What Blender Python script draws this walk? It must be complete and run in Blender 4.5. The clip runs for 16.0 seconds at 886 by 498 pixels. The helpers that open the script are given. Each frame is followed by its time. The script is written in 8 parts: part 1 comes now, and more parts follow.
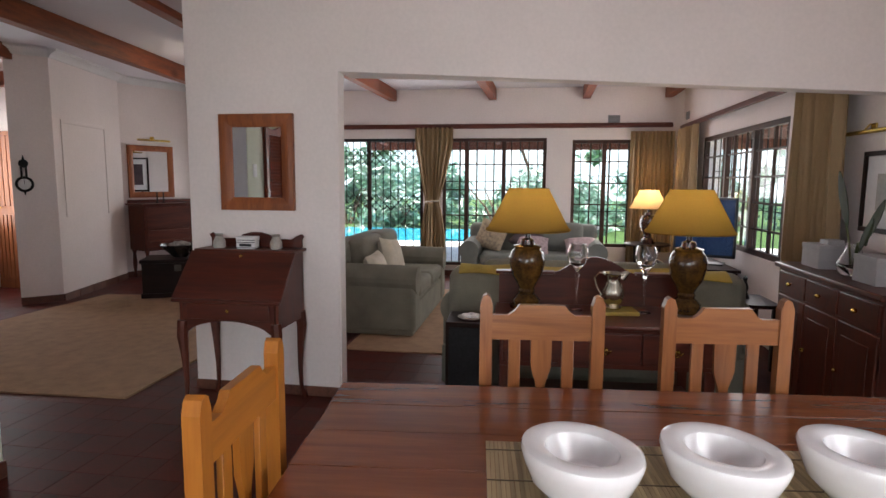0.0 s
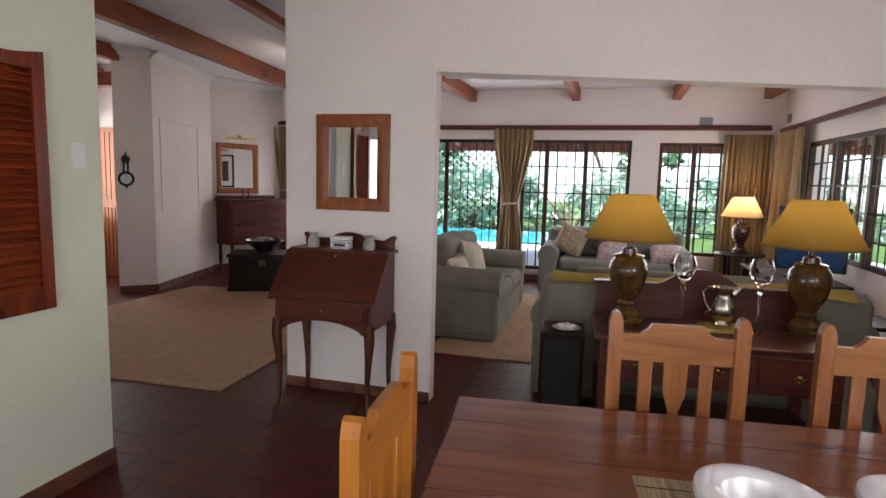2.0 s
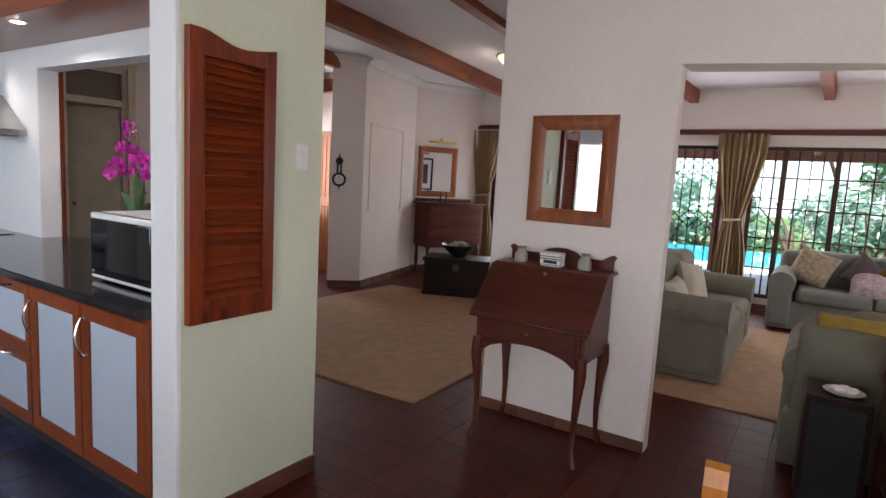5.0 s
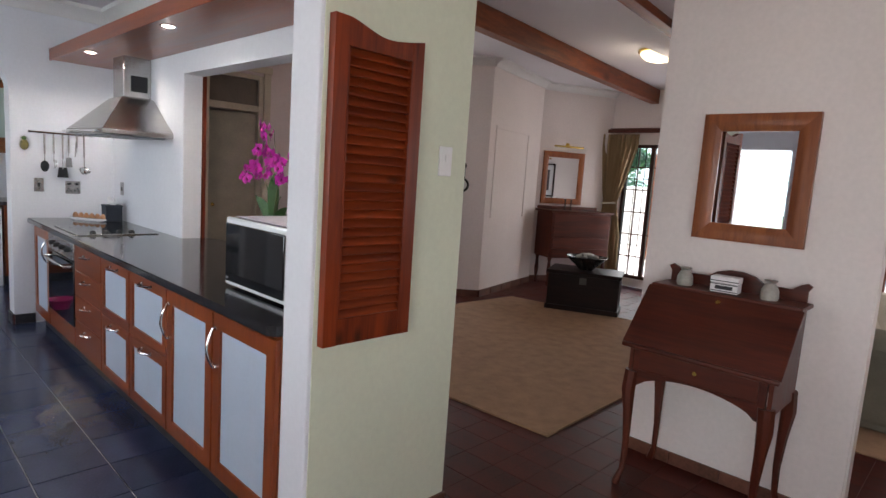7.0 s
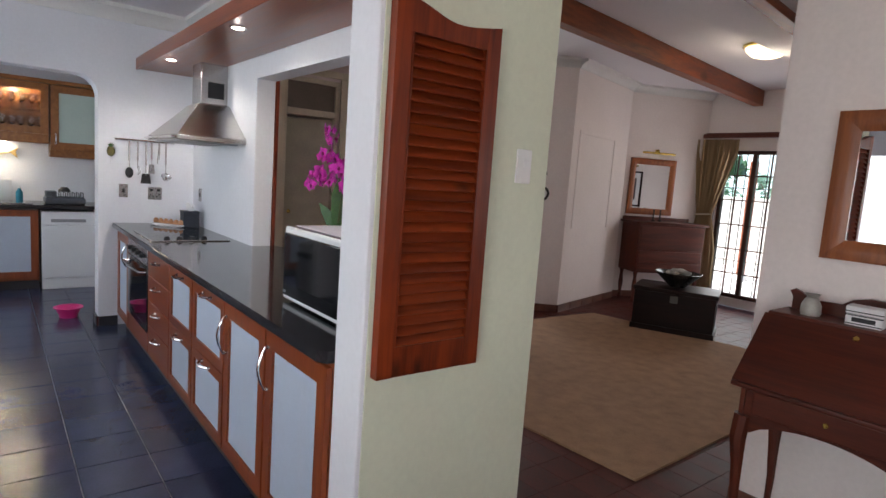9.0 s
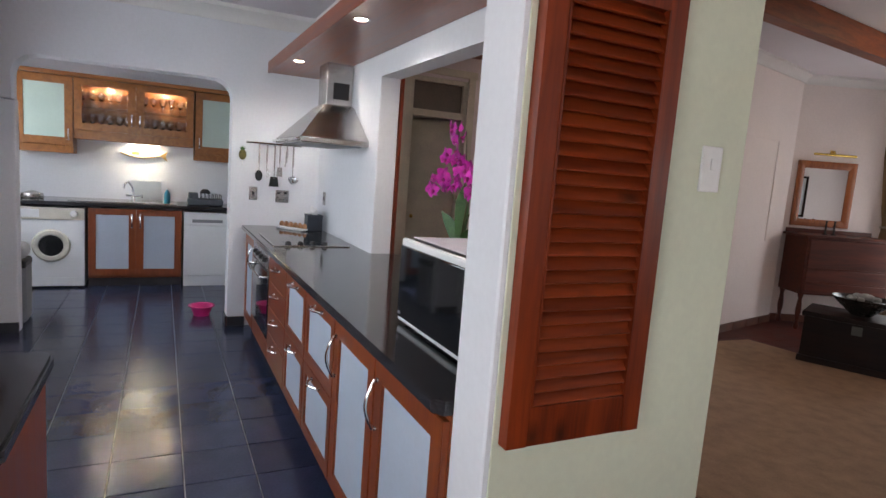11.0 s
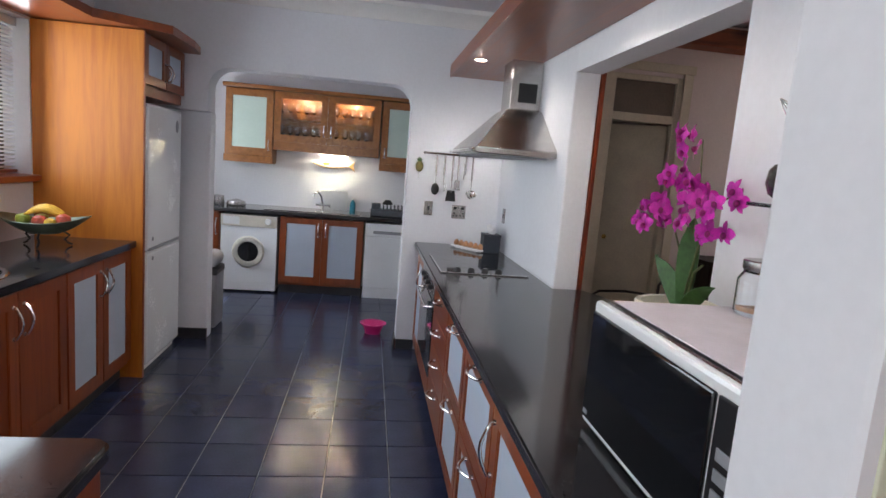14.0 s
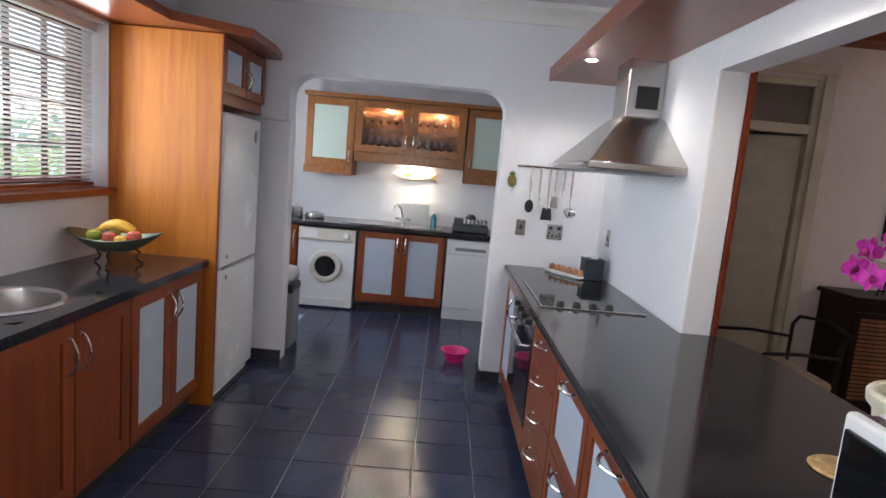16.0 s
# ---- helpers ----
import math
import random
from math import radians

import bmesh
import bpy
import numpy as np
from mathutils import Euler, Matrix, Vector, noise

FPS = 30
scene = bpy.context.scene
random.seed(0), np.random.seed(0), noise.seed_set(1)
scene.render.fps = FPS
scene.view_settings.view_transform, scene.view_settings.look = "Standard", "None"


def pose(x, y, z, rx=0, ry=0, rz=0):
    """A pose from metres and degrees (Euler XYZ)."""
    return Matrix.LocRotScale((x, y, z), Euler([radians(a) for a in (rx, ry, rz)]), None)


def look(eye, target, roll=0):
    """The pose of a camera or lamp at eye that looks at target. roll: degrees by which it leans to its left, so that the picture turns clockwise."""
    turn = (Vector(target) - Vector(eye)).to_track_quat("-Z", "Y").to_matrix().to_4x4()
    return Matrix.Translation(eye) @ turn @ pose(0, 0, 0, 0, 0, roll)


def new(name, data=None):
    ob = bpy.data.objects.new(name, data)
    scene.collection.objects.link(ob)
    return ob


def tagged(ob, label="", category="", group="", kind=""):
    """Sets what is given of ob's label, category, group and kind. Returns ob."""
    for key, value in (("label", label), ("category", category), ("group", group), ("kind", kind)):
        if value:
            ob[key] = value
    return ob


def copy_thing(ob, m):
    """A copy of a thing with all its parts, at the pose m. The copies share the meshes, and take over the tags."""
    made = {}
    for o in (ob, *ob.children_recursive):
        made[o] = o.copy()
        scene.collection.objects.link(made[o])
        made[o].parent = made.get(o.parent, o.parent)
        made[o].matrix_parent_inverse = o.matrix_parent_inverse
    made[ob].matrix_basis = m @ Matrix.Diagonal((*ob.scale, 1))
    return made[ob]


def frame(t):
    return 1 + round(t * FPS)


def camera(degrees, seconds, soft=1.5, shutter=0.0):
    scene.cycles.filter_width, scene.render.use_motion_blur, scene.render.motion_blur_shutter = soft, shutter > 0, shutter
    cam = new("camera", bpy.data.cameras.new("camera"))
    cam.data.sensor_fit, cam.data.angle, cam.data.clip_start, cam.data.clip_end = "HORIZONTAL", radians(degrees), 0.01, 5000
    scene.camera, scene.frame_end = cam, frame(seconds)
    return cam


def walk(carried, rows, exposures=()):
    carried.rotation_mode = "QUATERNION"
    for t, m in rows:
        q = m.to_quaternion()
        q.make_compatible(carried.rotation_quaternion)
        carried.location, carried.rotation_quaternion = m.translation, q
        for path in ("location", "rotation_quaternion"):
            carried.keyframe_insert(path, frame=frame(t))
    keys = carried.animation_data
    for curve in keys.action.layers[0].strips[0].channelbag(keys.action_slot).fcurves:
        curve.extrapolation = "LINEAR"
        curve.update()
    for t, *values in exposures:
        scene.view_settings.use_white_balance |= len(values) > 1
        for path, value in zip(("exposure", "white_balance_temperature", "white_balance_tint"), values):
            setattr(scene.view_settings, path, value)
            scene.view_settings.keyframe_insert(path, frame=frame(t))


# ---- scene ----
cam = camera(75.0, 16.0)
PATH = [
    (0, (0.21, 0.215, 1.466), (-0.098, 2.178, 1.233), 0.4),
    (0.5, (0.16, 0.223, 1.472), (-0.21, 2.174, 1.237), 0.7),
    (1, (0.106, 0.245, 1.478), (-0.322, 2.184, 1.242), 1.0),
    (1.5, (0.042, 0.262, 1.477), (-0.434, 2.19, 1.24), 1.3),
    (2, (-0.008, 0.272, 1.481), (-0.527, 2.189, 1.245), 1.5),
    (2.5, (-0.053, 0.299, 1.486), (-0.62, 2.202, 1.251), 1.8),
    (3, (-0.107, 0.348, 1.484), (-0.739, 2.231, 1.249), 2.0),
    (3.5, (-0.172, 0.404, 1.488), (-0.914, 2.247, 1.253), 2.3),
    (4, (-0.229, 0.467, 1.493), (-1.093, 2.255, 1.257), 2.6),
    (4.5, (-0.284, 0.537, 1.493), (-1.258, 2.267, 1.255), 2.9),
    (5, (-0.34, 0.574, 1.496), (-1.426, 2.236, 1.251), 3.2),
    (7.5, (-0.761, 0.777, 1.492), (-2.185, 2.159, 1.246), 3.9),
    (8, (-0.804, 0.817, 1.485), (-2.272, 2.153, 1.244), 3.9),
    (8.5, (-0.845, 0.88, 1.485), (-2.359, 2.165, 1.244), 4.0),
    (9, (-0.9, 0.956, 1.491), (-2.458, 2.186, 1.249), 4.1),
    (9.5, (-0.973, 1.029, 1.49), (-2.59, 2.18, 1.244), 4.3),
    (10, (-1.048, 1.067, 1.485), (-2.736, 2.111, 1.235), 4.4),
    (12.5, (-1.661, 1.293, 1.517), (-3.538, 1.925, 1.242), 4.3),
    (13, (-1.753, 1.344, 1.53), (-3.669, 1.844, 1.25), 4.4),
    (13.5, (-1.83, 1.373, 1.536), (-3.776, 1.736, 1.252), 4.5),
    (14, (-1.929, 1.38, 1.541), (-3.891, 1.646, 1.255), 4.7),
    (14.5, (-2.065, 1.375, 1.554), (-4.035, 1.564, 1.268), 4.8),
    (15, (-2.199, 1.335, 1.555), (-4.174, 1.465, 1.273), 4.9),
    (15.5, (-2.298, 1.301, 1.562), (-4.277, 1.37, 1.281), 5.0),
    (16, (-2.401, 1.287, 1.565), (-4.381, 1.301, 1.288), 5.1),
]
walk(cam, [(t, look(eye, target, roll)) for t, eye, target, roll in PATH],
     [(0, 1.42), (2, 1.52), (3.5, 1.57), (7, 1.5), (10, 1.5), (12.5, 1.6), (13.5, 1.5), (14.5, 1.47), (16, 1.62)])

# ---- world, sun and exposure ----
world = bpy.data.worlds.new("sky")
scene.world = world
world.use_nodes = True
wn = world.node_tree.nodes
sky = wn.new("ShaderNodeTexSky")
sky.sky_type = "NISHITA"
sky.sun_disc = False
sky.sun_elevation, sky.sun_rotation = radians(66), radians(192)
wn["Background"].inputs["Strength"].default_value = 0.15
world.node_tree.links.new(sky.outputs[0], wn["Background"].inputs[0])
sun = new("sun", bpy.data.lights.new("sun", "SUN"))
sun.data.energy, sun.data.angle, sun.data.color = 5.0, radians(0.5), (1.0, 0.95, 0.86)
sun.rotation_euler = (radians(24), 0, radians(-12))


def window_light(name, x, y, z, w, h, rx, rz, watts, color=(1.0, 0.965, 0.975)):
    """Sky light that comes in through an opening."""
    lamp = new(name, bpy.data.lights.new(name, "AREA"))
    lamp.data.shape, lamp.data.size, lamp.data.size_y = "RECTANGLE", w, h
    lamp.data.energy, lamp.data.color = watts, color
    lamp.matrix_world = pose(x, y, z, rx, 0, rz)
    return lamp


# area lamps look along their own -z; rx=90 faces +y, rz turns that
window_light("skylight_living_doors", -1.2, 8.93, 1.2, 3.0, 1.7, -90, 0, 15)
window_light("skylight_living_window", 1.2, 8.93, 1.3, 0.8, 1.3, -90, 0, 5)
window_light("skylight_living_side", 2.22, 6.6, 1.4, 2.2, 1.2, 90, 90, 12)
window_light("skylight_hall_door", -4.45, 8.93, 1.2, 1.0, 1.8, -90, 0, 6)
window_light("skylight_kitchen_window", -4.7, -0.60, 1.73, 1.9, 0.9, 90, 0, 10, (0.80, 0.90, 1.0))
window_light("skylight_kitchen_door", -2.95, -0.62, 1.1, 0.8, 1.9, 90, 0, 3.5, (0.87, 0.94, 1.0))
window_light("skylight_dining_door", 0.3, -2.30, 1.2, 2.4, 1.9, 90, 0, 25)
# added east light from an unseen window; brightens the pillar and kitchen panel
window_light("added_light_dining_side", 2.22, 0.2, 1.5, 1.7, 1.1, 90, 90, 13)
# added light for the bright left scullery wall; its window is never in view
window_light("added_light_scullery", -7.75, -0.62, 1.65, 0.9, 0.9, 90, 0, 6, (0.90, 0.95, 1.0))
# lamp added to lift the dark hall and slatted door, from a hidden spot
window_light("added_light_passage", -6.88, 6.4, 1.5, 0.8, 1.3, 90, -90, 8)

# ---- materials ----
def rgb(c):
    return (*c, 1.0)


def mat(name, base, rough=0.6, metal=0.0, vary=0.12, scale=6.0, bump=0.15, fine=60.0, stretch=(1, 1, 1), dark=None,
        coat=0.0, emission=None, strength=0.0, spec=0.5, alpha=1.0, trans=0.0, ior=1.45, per_object=0.0, per_island=0.0, bump_scale=0.004):
    """A surface with variation at two scales: broad patches and fine grain, both in colour, gloss and relief."""
    m = bpy.data.materials.new(name)
    m.use_nodes = True
    n, l = m.node_tree.nodes, m.node_tree.links
    b = n["Principled BSDF"]
    tc = n.new("ShaderNodeTexCoord")
    mp = n.new("ShaderNodeMapping")
    mp.inputs["Scale"].default_value = stretch
    l.new(tc.outputs["Object"], mp.inputs[0])
    broad = n.new("ShaderNodeTexNoise")
    broad.inputs["Scale"].default_value, broad.inputs["Detail"].default_value = scale, 5
    grain = n.new("ShaderNodeTexNoise")
    grain.inputs["Scale"].default_value, grain.inputs["Detail"].default_value = fine, 4
    l.new(mp.outputs[0], broad.inputs["Vector"])
    l.new(mp.outputs[0], grain.inputs["Vector"])
    mixf = n.new("ShaderNodeMath")
    mixf.operation = "MULTIPLY_ADD"
    l.new(grain.outputs[0], mixf.inputs[0])
    mixf.inputs[1].default_value = 0.45
    add = n.new("ShaderNodeMath")
    add.operation = "MULTIPLY"
    l.new(broad.outputs[0], add.inputs[0])
    add.inputs[1].default_value = 0.75
    l.new(add.outputs[0], mixf.inputs[2])
    ramp = n.new("ShaderNodeValToRGB")
    lo = dark or tuple(max(0.0, c * (1 - vary * 2)) for c in base)
    hi = tuple(min(1.0, c * (1 + vary)) for c in base)
    ramp.color_ramp.elements[0].position, ramp.color_ramp.elements[0].color = 0.38, rgb(lo)
    ramp.color_ramp.elements[1].position, ramp.color_ramp.elements[1].color = 0.78, rgb(hi)
    l.new(mixf.outputs[0], ramp.inputs[0])
    col = ramp.outputs[0]
    for amount, kind in ((per_object, "o"), (per_island, "i")):
        if amount:
            if kind == "o":
                src = n.new("ShaderNodeObjectInfo").outputs["Random"]
            else:
                src = n.new("ShaderNodeNewGeometry").outputs["Random Per Island"]
            mr = n.new("ShaderNodeMapRange")
            mr.inputs["To Min"].default_value, mr.inputs["To Max"].default_value = 1 - amount, 1 + amount
            l.new(src, mr.inputs[0])
            hsv = n.new("ShaderNodeHueSaturation")
            l.new(mr.outputs[0], hsv.inputs["Value"])
            l.new(col, hsv.inputs["Color"])
            col = hsv.outputs[0]
    l.new(col, b.inputs["Base Color"])
    rr = n.new("ShaderNodeMapRange")
    rr.inputs["To Min"].default_value, rr.inputs["To Max"].default_value = max(0.02, rough * 0.8), min(1.0, rough * 1.2)
    l.new(mixf.outputs[0], rr.inputs[0])
    l.new(rr.outputs[0], b.inputs["Roughness"])
    b.inputs["Metallic"].default_value = metal
    b.inputs["Specular IOR Level"].default_value = spec
    b.inputs["Coat Weight"].default_value = coat
    b.inputs["Coat Roughness"].default_value = 0.12
    b.inputs["Transmission Weight"].default_value = trans
    b.inputs["IOR"].default_value = ior
    b.inputs["Alpha"].default_value = alpha
    if emission:
        b.inputs["Emission Color"].default_value = rgb(emission)
        b.inputs["Emission Strength"].default_value = strength
    if bump:
        bp = n.new("ShaderNodeBump")
        bp.inputs["Strength"].default_value, bp.inputs["Distance"].default_value = bump, bump_scale
        l.new(mixf.outputs[0], bp.inputs["Height"])
        l.new(bp.outputs[0], b.inputs["Normal"])
    return m


def wood(name, base, dark, rough=0.4, axis=2, coat=0.0, knots=0.0, per_object=0.06, fine=1.0, bump=0.12, spec=0.35):
    """Wood whose grain runs along one axis of the object."""
    m = bpy.data.materials.new(name)
    m.use_nodes = True
    n, l = m.node_tree.nodes, m.node_tree.links
    b = n["Principled BSDF"]
    tc, mp = n.new("ShaderNodeTexCoord"), n.new("ShaderNodeMapping")
    s = [9.0 * fine] * 3
    s[axis] = 0.7 * fine
    mp.inputs["Scale"].default_value = s
    l.new(tc.outputs["Object"], mp.inputs[0])
    rnd = n.new("ShaderNodeObjectInfo")
    shift = n.new("ShaderNodeVectorMath")
    shift.operation = "MULTIPLY_ADD"
    l.new(rnd.outputs["Random"], shift.inputs[0])
    shift.inputs[1].default_value = (13.0, 7.0, 5.0)
    l.new(mp.outputs[0], shift.inputs[2])
    a = n.new("ShaderNodeTexNoise")
    a.inputs["Scale"].default_value, a.inputs["Detail"].default_value, a.inputs["Distortion"].default_value = 1.6, 6, 1.2
    l.new(shift.outputs[0], a.inputs["Vector"])
    f = n.new("ShaderNodeTexNoise")
    f.inputs["Scale"].default_value, f.inputs["Detail"].default_value = 14, 3
    l.new(shift.outputs[0], f.inputs["Vector"])
    ma = n.new("ShaderNodeMath")
    ma.operation = "MULTIPLY_ADD"
    l.new(f.outputs[0], ma.inputs[0])
    ma.inputs[1].default_value = 0.3
    mb = n.new("ShaderNodeMath")
    mb.operation = "MULTIPLY"
    l.new(a.outputs[0], mb.inputs[0])
    mb.inputs[1].default_value = 0.85
    l.new(mb.outputs[0], ma.inputs[2])
    ramp = n.new("ShaderNodeValToRGB")
    ramp.color_ramp.elements[0].position, ramp.color_ramp.elements[0].color = 0.36, rgb(dark)
    ramp.color_ramp.elements[1].position, ramp.color_ramp.elements[1].color = 0.72, rgb(base)
    l.new(ma.outputs[0], ramp.inputs[0])
    col = ramp.outputs[0]
    if knots:
        vo = n.new("ShaderNodeTexVoronoi")
        vo.inputs["Scale"].default_value = knots
        mk = n.new("ShaderNodeMapping")
        ks = [1.0, 1.0, 1.0]
        ks[axis] = 0.55
        mk.inputs["Scale"].default_value = ks
        l.new(tc.outputs["Object"], mk.inputs[0])
        ko = n.new("ShaderNodeVectorMath")
        ko.operation = "MULTIPLY_ADD"
        l.new(rnd.outputs["Random"], ko.inputs[0])
        ko.inputs[1].default_value = (3.0, 5.0, 7.0)
        l.new(mk.outputs[0], ko.inputs[2])
        l.new(ko.outputs[0], vo.inputs["Vector"])
        kr = n.new("ShaderNodeMapRange")
        kr.inputs["From Min"].default_value, kr.inputs["From Max"].default_value = 0.02, 0.16
        kr.inputs["To Min"].default_value, kr.inputs["To Max"].default_value = 0.25, 1.0
        l.new(vo.outputs["Distance"], kr.inputs[0])
        kv = n.new("ShaderNodeHueSaturation")
        l.new(kr.outputs[0], kv.inputs["Value"])
        l.new(col, kv.inputs["Color"])
        col = kv.outputs[0]
    mr = n.new("ShaderNodeMapRange")
    mr.inputs["To Min"].default_value, mr.inputs["To Max"].default_value = 1 - per_object, 1 + per_object
    l.new(rnd.outputs["Random"], mr.inputs[0])
    hv = n.new("ShaderNodeHueSaturation")
    l.new(mr.outputs[0], hv.inputs["Value"])
    l.new(col, hv.inputs["Color"])
    l.new(hv.outputs[0], b.inputs["Base Color"])
    rr = n.new("ShaderNodeMapRange")
    rr.inputs["To Min"].default_value, rr.inputs["To Max"].default_value = rough * 0.75, rough * 1.25
    l.new(a.outputs[0], rr.inputs[0])
    l.new(rr.outputs[0], b.inputs["Roughness"])
    b.inputs["Specular IOR Level"].default_value = spec
    b.inputs["Coat Weight"].default_value = coat
    b.inputs["Coat Roughness"].default_value = 0.15
    bp = n.new("ShaderNodeBump")
    bp.inputs["Strength"].default_value, bp.inputs["Distance"].default_value = bump, 0.003
    l.new(ma.outputs[0], bp.inputs["Height"])
    l.new(bp.outputs[0], b.inputs["Normal"])
    return m


def glass(name, tint=(1, 1, 1), rough=0.0):
    m = bpy.data.materials.new(name)
    m.use_nodes = True
    n, l = m.node_tree.nodes, m.node_tree.links
    b = n["Principled BSDF"]
    b.inputs["Base Color"].default_value = rgb(tint)
    b.inputs["Transmission Weight"].default_value = 1.0
    b.inputs["Roughness"].default_value = rough
    b.inputs["IOR"].default_value = 1.45
    return m


def pane_glass(name):
    """Thin window glass: clear, with a faint mirror gloss."""
    m = bpy.data.materials.new(name)
    m.use_nodes = True
    n, l = m.node_tree.nodes, m.node_tree.links
    clear, gloss, mix, fr = n.new("ShaderNodeBsdfTransparent"), n.new("ShaderNodeBsdfGlossy"), n.new("ShaderNodeMixShader"), n.new("ShaderNodeLayerWeight")
    gloss.inputs["Roughness"].default_value = 0.01
    fr.inputs["Blend"].default_value = 0.5
    pw, ml = n.new("ShaderNodeMath"), n.new("ShaderNodeMath")
    pw.operation, ml.operation = "POWER", "MULTIPLY_ADD"
    pw.inputs[1].default_value, ml.inputs[1].default_value, ml.inputs[2].default_value = 4.0, 0.4, 0.02
    l.new(fr.outputs["Facing"], pw.inputs[0])
    l.new(pw.outputs[0], ml.inputs[0])
    l.new(ml.outputs[0], mix.inputs[0])
    l.new(clear.outputs[0], mix.inputs[1])
    l.new(gloss.outputs[0], mix.inputs[2])
    l.new(mix.outputs[0], n["Material Output"].inputs[0])
    return m


PLASTER = mat("white_plaster", (0.84, 0.765, 0.745), 0.85, vary=0.04, scale=1.2, bump=0.25, fine=45)
CREAM = mat("cream_plaster", (0.68, 0.71, 0.57), 0.8, vary=0.04, scale=1.2, bump=0.25, fine=45)
KITCHEN_WHITE = mat("kitchen_white_plaster", (0.74, 0.745, 0.79), 0.75, vary=0.03, scale=1.5, bump=0.2, fine=45)
CEILING = mat("ceiling_paint", (0.74, 0.71, 0.75), 0.9, vary=0.03, scale=1.0, bump=0.1)
CORNICE = mat("cornice_plaster", (0.78, 0.77, 0.76), 0.8, vary=0.03, scale=3)
BEAM = wood("red_stained_beam", (0.30, 0.085, 0.035), (0.13, 0.035, 0.018), 0.55, axis=1, knots=2.2)
BEAM_X = wood("red_stained_beam_across", (0.30, 0.085, 0.035), (0.13, 0.035, 0.018), 0.55, axis=0, knots=2.2)
SHUTTER = wood("varnished_red_pine", (0.235, 0.034, 0.006), (0.08, 0.010, 0.003), 0.42, axis=2, coat=0.05, knots=6.0)
SHUTTER_SLAT = wood("varnished_red_pine_slat", (0.245, 0.038, 0.007), (0.10, 0.013, 0.004), 0.42, axis=1, coat=0.03, knots=6.0, per_object=0.15)
MAHOGANY = wood("dark_mahogany", (0.110, 0.021, 0.010), (0.045, 0.008, 0.005), 0.36, axis=0, coat=0.10)
MAHOGANY_V = wood("dark_mahogany_upright", (0.112, 0.022, 0.010), (0.05, 0.010, 0.006), 0.38, axis=2, coat=0.10)
DARK_WOOD = wood("near_black_wood", (0.022, 0.009, 0.007), (0.009, 0.0045, 0.004), 0.42, axis=0, coat=0.0, spec=0.15)
TABLE_WOOD = wood("polished_red_pine", (0.215, 0.057, 0.017), (0.115, 0.028, 0.009), 0.22, axis=0, coat=0.12, knots=1.6, per_object=0.12, bump=0.01)
CHAIR_WOOD = wood("orange_pine", (0.33, 0.125, 0.04), (0.19, 0.062, 0.02), 0.35, axis=2, coat=0.15, per_object=0.05)
CHAIR_YELLOW = wood("yellow_pine", (0.48, 0.18, 0.026), (0.32, 0.105, 0.015), 0.35, axis=2, coat=0.15, per_object=0.05)
CHAIR_RAIL = wood("orange_pine_rail", (0.33, 0.125, 0.04), (0.19, 0.062, 0.02), 0.35, axis=0, coat=0.15, per_object=0.05)
CHAIR_YRAIL = wood("yellow_pine_rail", (0.46, 0.17, 0.025), (0.30, 0.10, 0.015), 0.35, axis=0, coat=0.15, per_object=0.05)
CHERRY = wood("orange_cherry_veneer", (0.53, 0.175, 0.019), (0.39, 0.108, 0.010), 0.5, axis=2, coat=0.05)
CHERRY_RED = wood("red_cherry", (0.29, 0.068, 0.017), (0.19, 0.038, 0.010), 0.32, axis=2, coat=0.2)
CHERRY_X = wood("red_cherry_rail", (0.27, 0.066, 0.019), (0.16, 0.034, 0.011), 0.32, axis=0, coat=0.2)
OAK_CAB = wood("honey_cabinet_wood", (0.29, 0.11, 0.028), (0.18, 0.06, 0.014), 0.35, axis=1, coat=0.2)
MIRROR_WOOD = wood("mirror_frame_wood", (0.33, 0.098, 0.028), (0.18, 0.045, 0.014), 0.38, axis=2, coat=0.2)
RAIL_WOOD = wood("dark_red_rail", (0.13, 0.030, 0.018), (0.06, 0.015, 0.01), 0.4, axis=0)
FRAME_WOOD = wood("window_frame_wood", (0.075, 0.028, 0.017), (0.03, 0.012, 0.009), 0.45, axis=2)
DOOR_WOOD = wood("slatted_door_wood", (0.36, 0.12, 0.045), (0.2, 0.06, 0.02), 0.4, axis=2)
GRANITE = mat("black_granite", (0.026, 0.025, 0.028), 0.10, vary=0.6, scale=110, fine=320, bump=0.0, dark=(0.004, 0.004, 0.006), spec=0.6)
SLATE = mat("dark_slate_tile", (0.034, 0.043, 0.088), 0.19, vary=0.14, scale=5, fine=80, bump=0.04, per_object=0.14)
GROUT = mat("grey_grout", (0.30, 0.31, 0.34), 0.9, vary=0.15, scale=8)
TERRACOTTA = mat("dark_red_quarry_tile", (0.072, 0.0115, 0.007), 0.48, vary=0.25, scale=4, fine=50, bump=0.08, spec=0.22, per_object=0.14, per_island=0.14)
RED_GROUT = mat("dark_red_grout", (0.070, 0.0115, 0.007), 0.5, vary=0.2, scale=8)
SKIRT = mat("red_brown_skirting_tile", (0.15, 0.060, 0.040), 0.4, vary=0.25, scale=7, per_object=0.1)
SKIRT_DARK = mat("dark_skirting_tile", (0.035, 0.035, 0.042), 0.3, vary=0.2, scale=7)
RUG = mat("woven_sand_rug", (0.36, 0.222, 0.132), 0.95, vary=0.13, scale=9, fine=120, bump=0.6)
RUG_BAND = mat("woven_sand_rug_border", (0.44, 0.32, 0.22), 0.95, vary=0.1, scale=12, fine=120, bump=0.6)
